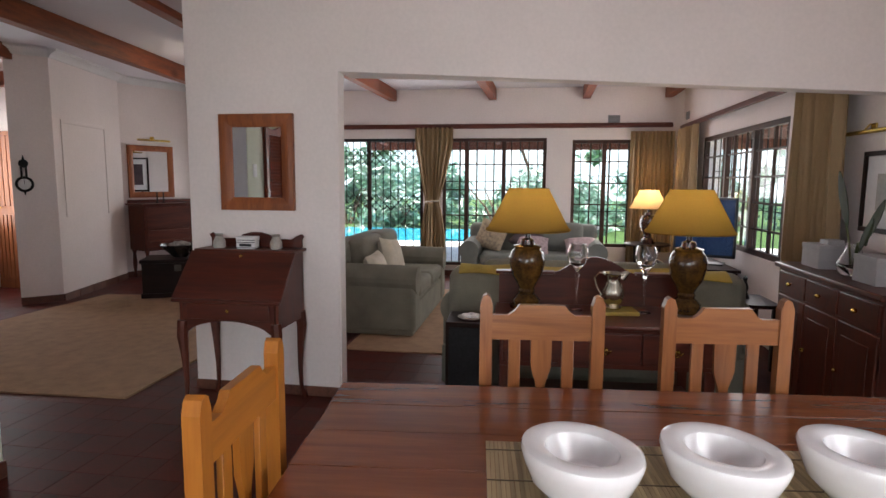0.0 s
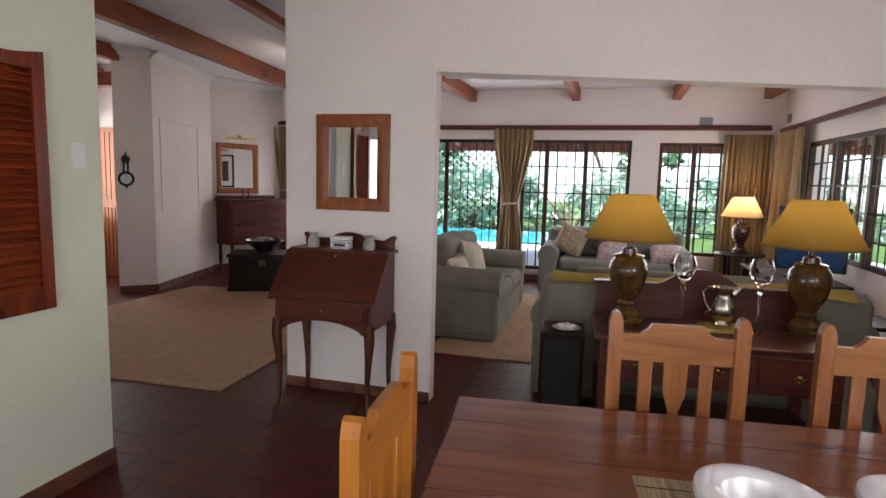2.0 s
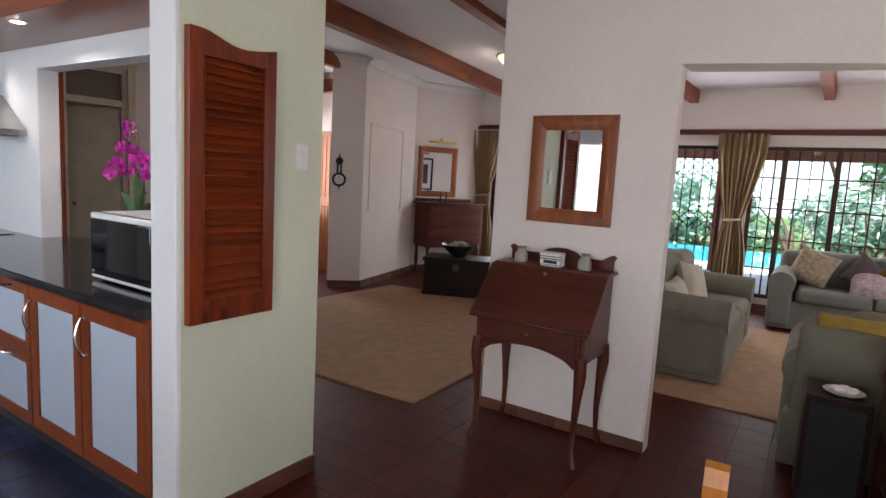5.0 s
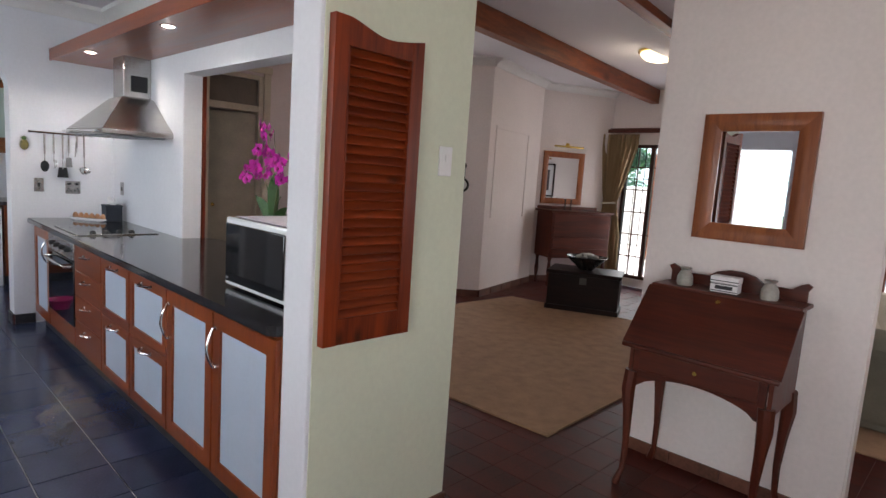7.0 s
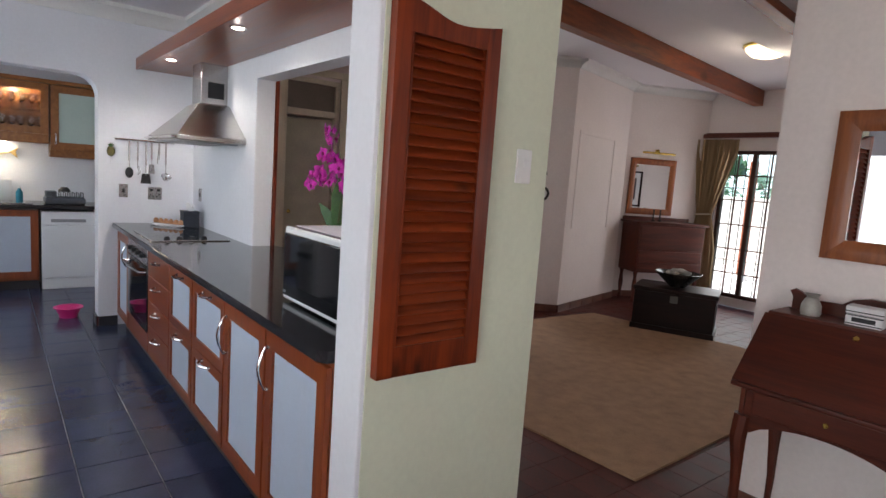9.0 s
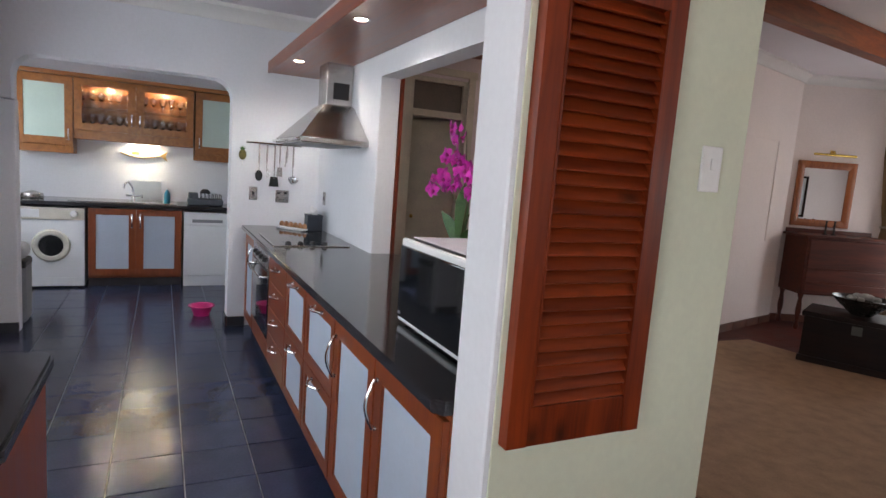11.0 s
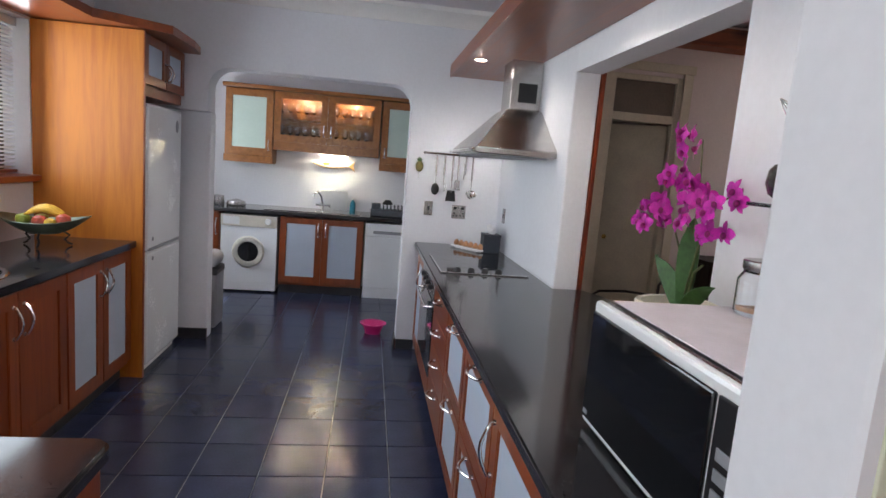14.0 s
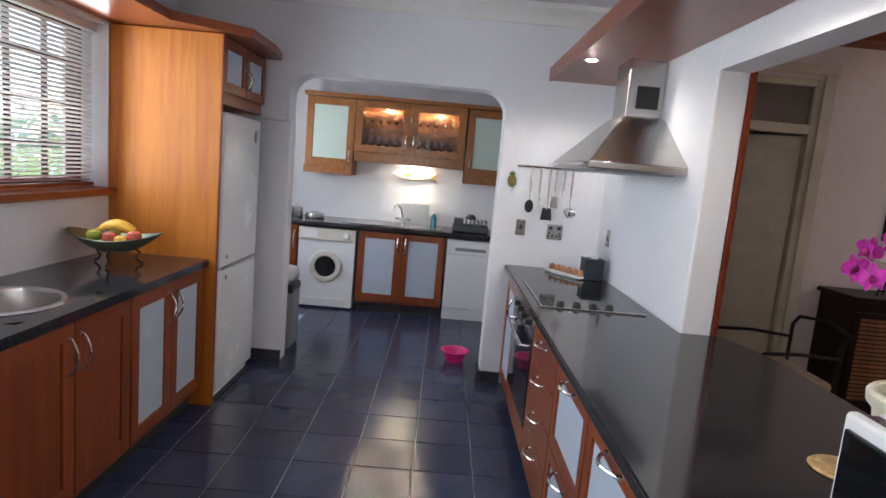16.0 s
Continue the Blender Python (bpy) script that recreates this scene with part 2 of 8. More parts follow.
WHITE_ENAMEL = mat("white_enamel", (0.84, 0.86, 0.88), 0.25, vary=0.02, scale=3, bump=0.02, coat=0.3)
WHITE_PLASTIC = mat("white_plastic", (0.78, 0.78, 0.78), 0.4, vary=0.03, scale=8)
GREY_PLASTIC = mat("grey_plastic", (0.25, 0.26, 0.28), 0.45, vary=0.08, scale=8)
BLACK_PLASTIC = mat("black_plastic", (0.012, 0.012, 0.014), 0.35, vary=0.1, scale=8)
BLACK_GLASS = mat("black_glass", (0.008, 0.009, 0.011), 0.05, vary=0.05, scale=3, bump=0, spec=0.8)
STEEL = mat("brushed_steel", (0.47, 0.45, 0.44), 0.24, metal=1.0, vary=0.06, scale=4, fine=200, stretch=(1, 1, 12))
CHROME = mat("chrome", (0.72, 0.72, 0.72), 0.12, metal=1.0, vary=0.03, scale=8, bump=0)
IRON = mat("black_wrought_iron", (0.015, 0.014, 0.014), 0.5, metal=0.4, vary=0.2, scale=20)
BRASS = mat("brass", (0.72, 0.52, 0.13), 0.25, metal=1.0, vary=0.1, scale=10)
SILVER = mat("tarnished_silver", (0.62, 0.58, 0.48), 0.22, metal=1.0, vary=0.15, scale=9)
FROSTED = mat("frosted_door_panel", (0.49, 0.56, 0.67), 0.45, vary=0.03, scale=3, bump=0.05, spec=0.4)
FROSTED_GREEN = mat("frosted_green_panel", (0.44, 0.53, 0.48), 0.45, vary=0.03, scale=3, bump=0.05)
SOFA = mat("sage_green_upholstery", (0.19, 0.18, 0.14), 0.95, vary=0.14, scale=5, fine=180, bump=0.4)
SOFA_BLUE = mat("grey_green_upholstery", (0.18, 0.185, 0.165), 0.95, vary=0.12, scale=5, fine=180, bump=0.4)
THROW = mat("mustard_throw", (0.33, 0.235, 0.05), 0.95, vary=0.15, scale=8, fine=160, bump=0.5)
CUSHION = mat("cream_cushion", (0.52, 0.46, 0.37), 0.95, vary=0.1, scale=9, fine=140, bump=0.4)
CUSHION_PAT = mat("patterned_cushion", (0.46, 0.36, 0.24), 0.95, dark=(0.16, 0.12, 0.10), scale=26, fine=120, bump=0.4)
CUSHION_DARK = mat("dark_plum_cushion", (0.09, 0.065, 0.075), 0.95, vary=0.2, scale=9, fine=140, bump=0.4)
CUSHION_PINK = mat("pink_grey_patterned_cushion", (0.45, 0.34, 0.33), 0.95, dark=(0.17, 0.12, 0.15), scale=24, fine=120, bump=0.4)
CURTAIN = mat("khaki_curtain", (0.34, 0.235, 0.13), 0.9, vary=0.1, scale=5, fine=150, bump=0.3, stretch=(1, 1, 0.2))
CERAMIC = mat("white_glazed_ceramic", (0.80, 0.79, 0.80), 0.10, vary=0.02, scale=5, bump=0.03, coat=0.5)
CERAMIC_GREY = mat("grey_glazed_pottery", (0.40, 0.38, 0.34), 0.45, vary=0.12, scale=14)
BAMBOO = mat("bamboo_mat", (0.42, 0.32, 0.18), 0.7, vary=0.2, scale=30, stretch=(1, 0.05, 1), per_object=0.15, per_island=0.3)
BAMBOO_DARK = mat("bamboo_mat_dark", (0.10, 0.07, 0.04), 0.7, vary=0.2, scale=30)
# opaque taupe in place of clear glass; the pantry doesn't show through
FANLIGHT = mat("taupe_fanlight_glass", (0.20, 0.17, 0.14), 0.35, vary=0.12, scale=5)
GLASS = glass("clear_glass")
PANE = pane_glass("window_glass")
SHELF_GLASS = glass("green_shelf_glass", (0.75, 0.92, 0.88))
MIRROR = mat("mirror_glass", (0.72, 0.73, 0.74), 0.01, metal=1.0, vary=0.0, bump=0)
MAGENTA = mat("magenta_orchid_petal", (0.47, 0.014, 0.33), 0.55, vary=0.22, scale=40, fine=160, bump=0.2, dark=(0.32, 0.01, 0.22), per_island=0.3)
MAGENTA_DEEP = mat("deep_magenta_lip", (0.26, 0.004, 0.13), 0.5, vary=0.2, scale=40)
PINK_PLASTIC = mat("hot_pink_plastic", (0.62, 0.02, 0.20), 0.35, vary=0.05, scale=6)
LEAF = mat("orchid_leaf", (0.045, 0.115, 0.028), 0.4, vary=0.25, scale=14, fine=90)
PALM = mat("dark_palm_leaf", (0.026, 0.042, 0.014), 0.65, vary=0.25, scale=12, fine=90)
STEM = mat("plant_stem", (0.08, 0.10, 0.03), 0.6, vary=0.2, scale=20)
LAMP_GLAZE = mat("brown_gold_glaze", (0.115, 0.058, 0.014), 0.22, vary=0.4, scale=14, fine=60, dark=(0.018, 0.008, 0.006), coat=0.5)
LAMP_DARK = mat("dark_urn_glaze", (0.05, 0.016, 0.010), 0.2, vary=0.4, scale=14, coat=0.5)
GREEN_METAL = mat("patina_fruit_bowl", (0.17, 0.20, 0.15), 0.35, metal=0.5, vary=0.2, scale=10)
APPLE_GREEN = mat("green_apple", (0.42, 0.50, 0.08), 0.35, vary=0.15, scale=20)
APPLE_RED = mat("red_apple", (0.50, 0.08, 0.05), 0.35, vary=0.3, scale=18)
BANANA = mat("banana", (0.70, 0.42, 0.05), 0.5, vary=0.15, scale=16)
EGG = mat("brown_egg", (0.55, 0.27, 0.14), 0.6, vary=0.1, scale=18, per_object=0.12)
PAPER = mat("white_paper", (0.80, 0.79, 0.80), 0.9, vary=0.04, scale=10)
CLOTH_PINK = mat("pale_cloth", (0.56, 0.52, 0.57), 0.95, vary=0.05, scale=12, fine=200, bump=0.3)
CREAM_PAINT = mat("old_cream_paint", (0.72, 0.68, 0.55), 0.5, vary=0.08, scale=5)
CANE = mat("woven_cane", (0.28, 0.12, 0.05), 0.6, vary=0.3, scale=20, per_object=0.2)
GREY_CARD = mat("grey_box_card", (0.40, 0.39, 0.40), 0.8, vary=0.06, scale=12)
NAVY_CARD = mat("dark_navy_card", (0.030, 0.036, 0.050), 0.5, vary=0.15, scale=14)
INK = mat("dark_ink", (0.03, 0.03, 0.035), 0.6, vary=0.1, scale=10)
STONE_GREY = mat("grey_pebble", (0.42, 0.40, 0.37), 0.6, vary=0.25, scale=14, per_object=0.2)
TV_SCREEN = mat("blue_screen", (0.01, 0.015, 0.03), 0.08, vary=0.3, scale=6, emission=(0.05, 0.13, 0.35), strength=0.04)
GREEN_DIGIT = mat("green_digits", (0.02, 0.1, 0.02), 0.4, emission=(0.15, 1.0, 0.1), strength=0.8)
BULB = mat("glowing_bulb", (1, 0.9, 0.7), 0.4, emission=(1.0, 0.86, 0.62), strength=18.0)
DOWNLIGHT = mat("downlight_glow", (1, 0.9, 0.8), 0.4, emission=(1.0, 0.9, 0.8), strength=40.0)
DOME = mat("dome_lamp_glass", (0.9, 0.8, 0.6), 0.4, emission=(1.0, 0.82, 0.55), strength=0.9)
GRASS = mat("lawn", (0.06, 0.12, 0.025), 0.9, vary=0.3, scale=3, fine=60)
PAVING = mat("pale_paving", (0.62, 0.59, 0.56), 0.8, vary=0.12, scale=2, fine=30, bump=0.3)
POOL = mat("pool_water", (0.04, 0.42, 0.60), 0.06, vary=0.12, scale=2, fine=12, bump=0.3)


def leaf_mat(name, base, glow):
    """Leaves that let sunlight through, each of its own shade."""
    m = bpy.data.materials.new(name)
    m.use_nodes = True
    n, l = m.node_tree.nodes, m.node_tree.links
    d, t, g, mix, mix2 = n.new("ShaderNodeBsdfDiffuse"), n.new("ShaderNodeBsdfTranslucent"), n.new("ShaderNodeBsdfGlossy"), n.new("ShaderNodeMixShader"), n.new("ShaderNodeMixShader")
    geo, mr = n.new("ShaderNodeNewGeometry"), n.new("ShaderNodeMapRange")
    mr.inputs["To Min"].default_value, mr.inputs["To Max"].default_value = 0.5, 1.5
    l.new(geo.outputs["Random Per Island"], mr.inputs[0])
    for sh, c in ((d, base), (t, glow)):
        hv = n.new("ShaderNodeHueSaturation")
        hv.inputs["Color"].default_value = rgb(c)
        l.new(mr.outputs[0], hv.inputs["Value"])
        l.new(hv.outputs[0], sh.inputs[0])
    g.inputs["Roughness"].default_value = 0.35
    mix.inputs[0].default_value, mix2.inputs[0].default_value = 0.5, 0.14
    l.new(d.outputs[0], mix.inputs[1])
    l.new(t.outputs[0], mix.inputs[2])
    l.new(mix.outputs[0], mix2.inputs[1])
    l.new(g.outputs[0], mix2.inputs[2])
    l.new(mix2.outputs[0], n["Material Output"].inputs[0])
    return m


FOLIAGE = leaf_mat("garden_leaves", (0.15, 0.26, 0.20), (0.20, 0.38, 0.26))
FOLIAGE_DARK = leaf_mat("shade_leaves", (0.08, 0.18, 0.10), (0.10, 0.26, 0.10))
BARK = mat("bark", (0.12, 0.085, 0.06), 0.9, vary=0.3, scale=9, bump=0.6)
ROOF_TILE = mat("veranda_roof", (0.23, 0.085, 0.06), 0.7, vary=0.2, scale=6)
GARDEN_WALL = mat("boundary_wall_plaster", (0.45, 0.36, 0.27), 0.9, vary=0.12, scale=2)


def shade_mat(name, base, glow):
    """Lampshade cloth that lets lamp light through."""
    m = bpy.data.materials.new(name)
    m.use_nodes = True
    n, l = m.node_tree.nodes, m.node_tree.links
    out = n["Material Output"]
    d, t, mix = n.new("ShaderNodeBsdfDiffuse"), n.new("ShaderNodeBsdfTranslucent"), n.new("ShaderNodeMixShader")
    tc, no, ramp = n.new("ShaderNodeTexCoord"), n.new("ShaderNodeTexNoise"), n.new("ShaderNodeValToRGB")
    no.inputs["Scale"].default_value = 90
    l.new(tc.outputs["Object"], no.inputs["Vector"])
    ramp.color_ramp.elements[0].color, ramp.color_ramp.elements[1].color = rgb([c * 0.8 for c in base]), rgb(base)
    l.new(no.outputs[0], ramp.inputs[0])
    l.new(ramp.outputs[0], d.inputs[0])
    t.inputs[0].default_value = rgb(glow)
    mix.inputs[0].default_value = 0.55
    l.new(d.outputs[0], mix.inputs[1])
    l.new(t.outputs[0], mix.inputs[2])
    l.new(mix.outputs[0], out.inputs[0])
    return m


SHADE = shade_mat("ochre_lampshade", (0.36, 0.215, 0.06), (0.33, 0.20, 0.045))
SHADE_WARM = shade_mat("cream_lampshade", (0.70, 0.52, 0.28), (0.8, 0.55, 0.26))

SKY_GLOW = bpy.data.materials.new("bright_sky_backdrop")
SKY_GLOW.use_nodes = True
SKY_GLOW.node_tree.nodes["Principled BSDF"].inputs["Base Color"].default_value = (0, 0, 0, 1)
SKY_GLOW.node_tree.nodes["Principled BSDF"].inputs["Emission Color"].default_value = (0.72, 0.93, 1.0, 1)
SKY_GLOW.node_tree.nodes["Principled BSDF"].inputs["Emission Strength"].default_value = 0.9

# ---- building helpers ----
def part(name, bm, material, parent=None, label="", smooth=True, angle=40):
    """Links a bmesh as one mesh object under a thing or under a part."""
    me = bpy.data.meshes.new(name)
    bmesh.ops.recalc_face_normals(bm, faces=bm.faces)
    bm.to_mesh(me)
    bm.free()
    me.materials.append(material)
    if smooth:
        me.shade_smooth()
        me.set_sharp_from_angle(angle=radians(angle))
        for p in me.polygons:  # the broad faces of boxes stay flat between their rounded edges
            if max(abs(c) for c in p.normal) > 0.9999 or all(me.edges[me.loops[i].edge_index].use_edge_sharp for i in p.loop_indices):
                p.use_smooth = False
    ob = new(name, me)
    ob.parent = parent
    if label:
        tagged(ob, label)
    return ob


def thing(name, x, y, z, rz=0.0, label="", category="", group=""):
    ob = new(name)
    ob.empty_display_size = 0.1
    ob.matrix_world = pose(x, y, z, 0, 0, rz)
    return tagged(ob, label, category, group)


def structure(name, bm, material, label="", smooth=True):
    ob = part(name, bm, material, None, label, smooth)
    return tagged(ob, kind="structure")


def B():
    return bmesh.new()


def box(bm, x0, x1, y0, y1, z0, z1, r=0.0, seg=2, m=None):
    """A box, its edges rounded by r."""
    t = bmesh.new()
    bmesh.ops.create_cube(t, size=1)
    for v in t.verts:
        v.co = Vector(((x0 + x1) / 2 + v.co.x * (x1 - x0), (y0 + y1) / 2 + v.co.y * (y1 - y0), (z0 + z1) / 2 + v.co.z * (z1 - z0)))
    if r:
        r = min(r, 0.49 * min(abs(x1 - x0), abs(y1 - y0), abs(z1 - z0)))
        bmesh.ops.bevel(t, geom=t.edges[:], offset=r, segments=seg, profile=0.5, affect="EDGES")
    return join(bm, t, m)


def join(bm, t, m=None):
    if m is not None:
        bmesh.ops.transform(t, matrix=m, verts=t.verts)
    tmp = bpy.data.meshes.new("tmp")
    t.to_mesh(tmp)
    t.free()
    bm.from_mesh(tmp)
    bpy.data.meshes.remove(tmp)
    return bm


def lathe(bm, profile, seg=28, m=None):
    """A turned body from (radius, height) pairs."""
    t = bmesh.new()
    rings = []
    for rad, z in profile:
        if rad < 1e-5:
            rings.append([t.verts.new((0, 0, z))])
        else:
            rings.append([t.verts.new((rad * math.cos(2 * math.pi * i / seg), rad * math.sin(2 * math.pi * i / seg), z)) for i in range(seg)])
    for a, b in zip(rings, rings[1:]):
        for i in range(seg):
            j = (i + 1) % seg
            if len(a) == 1 and len(b) == 1:
                continue
            if len(a) == 1:
                t.faces.new((a[0], b[i], b[j]))
            elif len(b) == 1:
                t.faces.new((a[i], a[j], b[0]))
            else:
                t.faces.new((a[i], a[j], b[j], b[i]))
    for ring in (rings[0], rings[-1]):
        if len(ring) > 2:
            t.faces.new(ring)
    return join(bm, t, m)


def tube(bm, pts, rad, seg=10, m=None):
    """A round bar along points; rad is one radius or one for each point."""
    t = bmesh.new()
    pts = [Vector(p) for p in pts]
    rads = rad if isinstance(rad, (list, tuple)) else [rad] * len(pts)
    rings, side = [], None
    for i, p in enumerate(pts):
        d = (pts[min(i + 1, len(pts) - 1)] - pts[max(i - 1, 0)]).normalized()
        if side is None:
            side = d.orthogonal().normalized()
        side = (side - d * side.dot(d)).normalized()
        up = d.cross(side)
        rings.append([t.verts.new(p + rads[i] * (math.cos(2 * math.pi * k / seg) * side + math.sin(2 * math.pi * k / seg) * up)) for k in range(seg)])
    for a, b in zip(rings, rings[1:]):
        for i in range(seg):
            j = (i + 1) % seg
            t.faces.new((a[i], a[j], b[j], b[i]))
    t.faces.new(rings[0][::-1])
    t.faces.new(rings[-1])
    return join(bm, t, m)


def prism(bm, outline, depth, m=None):
    """An outline in x and z, thick along y from 0 to depth."""
    t = bmesh.new()
    a = [t.verts.new((x, 0, z)) for x, z in outline]
    b = [t.verts.new((x, depth, z)) for x, z in outline]
    t.faces.new(a)
    t.faces.new(b[::-1])
    for i in range(len(a)):
        j = (i + 1) % len(a)
        t.faces.new((a[i], b[i], b[j], a[j]))
    return join(bm, t, m)


def sheet(bm, f, nu, nv, m=None):
    """A grid of points f(u, v), u and v from 0 to 1."""
    t = bmesh.new()
    g = [[t.verts.new(f(i / nu, j / nv)) for j in range(nv + 1)] for i in range(nu + 1)]
    for i in range(nu):
        for j in range(nv):
            t.faces.new((g[i][j], g[i + 1][j], g[i + 1][j + 1], g[i][j + 1]))
    return join(bm, t, m)


def solid(bm, thickness):
    bmesh.ops.solidify(bm, geom=bm.faces[:], thickness=thickness)
    return bm


def ball(bm, x, y, z, rx, ry, rz, seg=16, m=None):
    t = bmesh.new()
    bmesh.ops.create_uvsphere(t, u_segments=seg, v_segments=max(6, seg // 2), radius=1)
    for v in t.verts:
        v.co = Vector((x + v.co.x * rx, y + v.co.y * ry, z + v.co.z * rz))
    return join(bm, t, m)


def pillow(bm, w, h, d, m=None):
    """A stuffed cushion, w by h, thickest in the middle."""
    def face(sign):
        def f(u, v):
            a, b = 2 * u - 1, 2 * v - 1
            bulge = max(0.0, (1 - a ** 4) * (1 - b ** 4)) ** 0.5
            pinch = 1 - 0.07 * (1 - abs(a) ** 3) * b * b - 0.07 * (1 - abs(b) ** 3) * a * a
            return (a * w / 2 * pinch, sign * (d / 2 * bulge + 0.004), b * h / 2 * pinch)
        return f
    t = bmesh.new()
    sheet(t, face(1), 14, 14)
    sheet(t, face(-1), 14, 14)
    bmesh.ops.remove_doubles(t, verts=t.verts, dist=0.0085)
    return join(bm, t, m)


def wall(name, x0, x1, y0, y1, z0, z1, material, label=""):
    return structure(name, box(B(), x0, x1, y0, y1, z0, z1), material, label)

# ---- structure ----
structure("floor_hall_dining", box(box(B(), -2.35, 2.3, -2.0, 3.9, -0.12, -0.006), -7.2, 2.3, 3.9, 9.07, -0.12, -0.006), RED_GROUT, "dark red quarry tile floor")
wall("floor_hall_west", -7.2, -2.35, 2.5, 3.9, -0.12, -0.006, RED_GROUT, "dark red quarry tile floor")
wall("floor_kitchen", -9.0, -2.35, -0.75, 2.5, -0.12, -0.006, GROUT, "dark slate tile floor with grey grout")
HALL_TOP, LIVING_TOP, KITCHEN_TOP = 2.95, 2.85, 2.72

bm = prism(B(), [(-2.115, 0.0), (-1.05, 0.0), (-1.05, 2.158), (2.3, 1.967), (2.3, HALL_TOP), (-2.115, HALL_TOP)], 0.125, pose(0, 3.85, 0))
bmesh.ops.bevel(bm, geom=[e for e in bm.edges if abs(e.verts[0].co.x - e.verts[1].co.x) < 1e-4 and abs(e.verts[0].co.y - e.verts[1].co.y) < 1e-4 and e.verts[0].co.x < 0], offset=0.012, segments=2, affect="EDGES")
structure("wall_partition", bm, PLASTER, "white plastered partition wall with a lintel over a wide opening")
structure("wall_lintel", prism(B(), [(-1.056, 2.165), (2.3, 2.03), (2.3, HALL_TOP), (-1.056, HALL_TOP)], 0.165, pose(0, 3.975, 0)), PLASTER, "white plastered lintel over a wide opening")
structure("wall_pillar", box(B(), -2.525, -2.349, 1.82, 2.56, 0, HALL_TOP, 0.012), KITCHEN_WHITE, "white plastered pillar end")
structure("wall_pillar_face", box(B(), -2.352, -2.345, 1.835, 2.552, 0.0, HALL_TOP - 0.01, 0.002), CREAM, "cream painted wall face")
wall("wall_kitchen_north_east", -3.55, -2.525, 2.434, 2.56, 0.0, 2.09, KITCHEN_WHITE, "white kitchen wall")
structure("wall_kitchen_north", box(B(), -9.0, -5.0, 2.434, 2.575, 0, HALL_TOP, 0.01), KITCHEN_WHITE, "white kitchen wall")
wall("wall_hatch_lintel", -5.0, -2.525, 2.434, 2.575, 2.09, HALL_TOP, KITCHEN_WHITE, "white lintel over the serving hatch")
wall("wall_hatch_below", -5.0, -3.55, 2.45, 2.56, 0.0, 0.868, KITCHEN_WHITE, "low wall under the serving hatch")

# arch wall between kitchen and scullery
def arch_outline(y0, y1, top, rad):
    pts = [(y0, 0.0)]
    for k in range(9):
        a = math.pi - k * math.pi / 16
        pts.append((y0 + rad + rad * math.cos(a), top - rad + rad * math.sin(a)))
    for k in range(9):
        a = math.pi / 2 - k * math.pi / 16
        pts.append((y1 - rad + rad * math.cos(a), top - rad + rad * math.sin(a)))
    pts.append((y1, 0.0))
    return pts


arch = [(-0.66, 1.80)] + [(0.14, 1.80)] + arch_outline(0.14, 1.672, 2.135, 0.16)[1:] + [(2.434, 0.0), (2.434, KITCHEN_TOP), (-0.66, KITCHEN_TOP)]
structure("wall_arch", prism(B(), arch, 0.2, pose(-6.58, 0, 0, 0, 0, 90)), KITCHEN_WHITE, "white wall with a round-cornered opening")
structure("wall_arch_nib", box(B(), -6.78, -6.65, -0.66, 0.15, 0, 1.799, 0.012), KITCHEN_WHITE, "white plastered wall nib beside the fridge")
wall("wall_scullery_back", -9.1, -8.93, -0.72, 2.434, 0, KITCHEN_TOP, KITCHEN_WHITE, "white scullery wall")


def wall_with_holes(name, axis, at, thick, u0, u1, z0, z1, holes, material, label):
    """A straight wall along x or y, cut by openings (u0, u1, z0, z1)."""
    bm = B()
    us = sorted({u0, u1, *[h[0] for h in holes], *[h[1] for h in holes]})
    for a, b in zip(us, us[1:]):
        mid, spans, low = (a + b) / 2, [], z0
        for h in sorted((h for h in holes if h[0] < mid < h[1]), key=lambda h: h[2]):
            if h[2] > low:
                spans.append((low, h[2]))
            low = h[3]
        if low < z1:
            spans.append((low, z1))
        for lo, hi in spans:
            if axis == "x":
                box(bm, a, b, at, at + thick, lo, hi)
            else:
                box(bm, at, at + thick, a, b, lo, hi)
    bmesh.ops.remove_doubles(bm, verts=bm.verts, dist=1e-5)
    return structure(name, bm, material, label)


FAR = 9.07
wall_with_holes("wall_north", "x", FAR, 0.22, -5.5, 2.5, 0, HALL_TOP,
                [(-5.02, -3.7, 0.12, 2.16), (-3.25, -1.50, 0.06, 2.12), (-1.20, 0.375, 0.16, 2.12), (0.75, 1.85, 0.50, 2.09)], PLASTER, "white plastered window wall")
# the second opening is for the added dining window
wall_with_holes("wall_east", "y", 2.3, 0.22, -2.2, FAR, 0, HALL_TOP, [(5.50, 8.0, 0.78, 2.03), (-0.7, 1.1, 0.9, 2.1)], PLASTER, "white plastered side wall")
# the first opening is for the added scullery window
wall_with_holes("wall_kitchen_south", "x", -0.92, 0.26, -9.1, -2.35, 0, HALL_TOP, [(-8.25, -7.25, 1.15, 2.14), (-5.755, -3.65, 1.28, 2.19), (-3.35, -2.55, 0.0, 2.05)], KITCHEN_WHITE, "white kitchen wall with a window and a door")
wall_with_holes("wall_dining_south", "x", -2.2, 0.2, -2.6, 2.3, 0, HALL_TOP, [(-0.9, 1.5, 0.05, 2.15)], PLASTER, "white plastered wall with a wide glass door")
wall("wall_dining_west", -2.55, -2.35, -2.0, -0.92, 0, HALL_TOP, PLASTER, "white plastered wall")
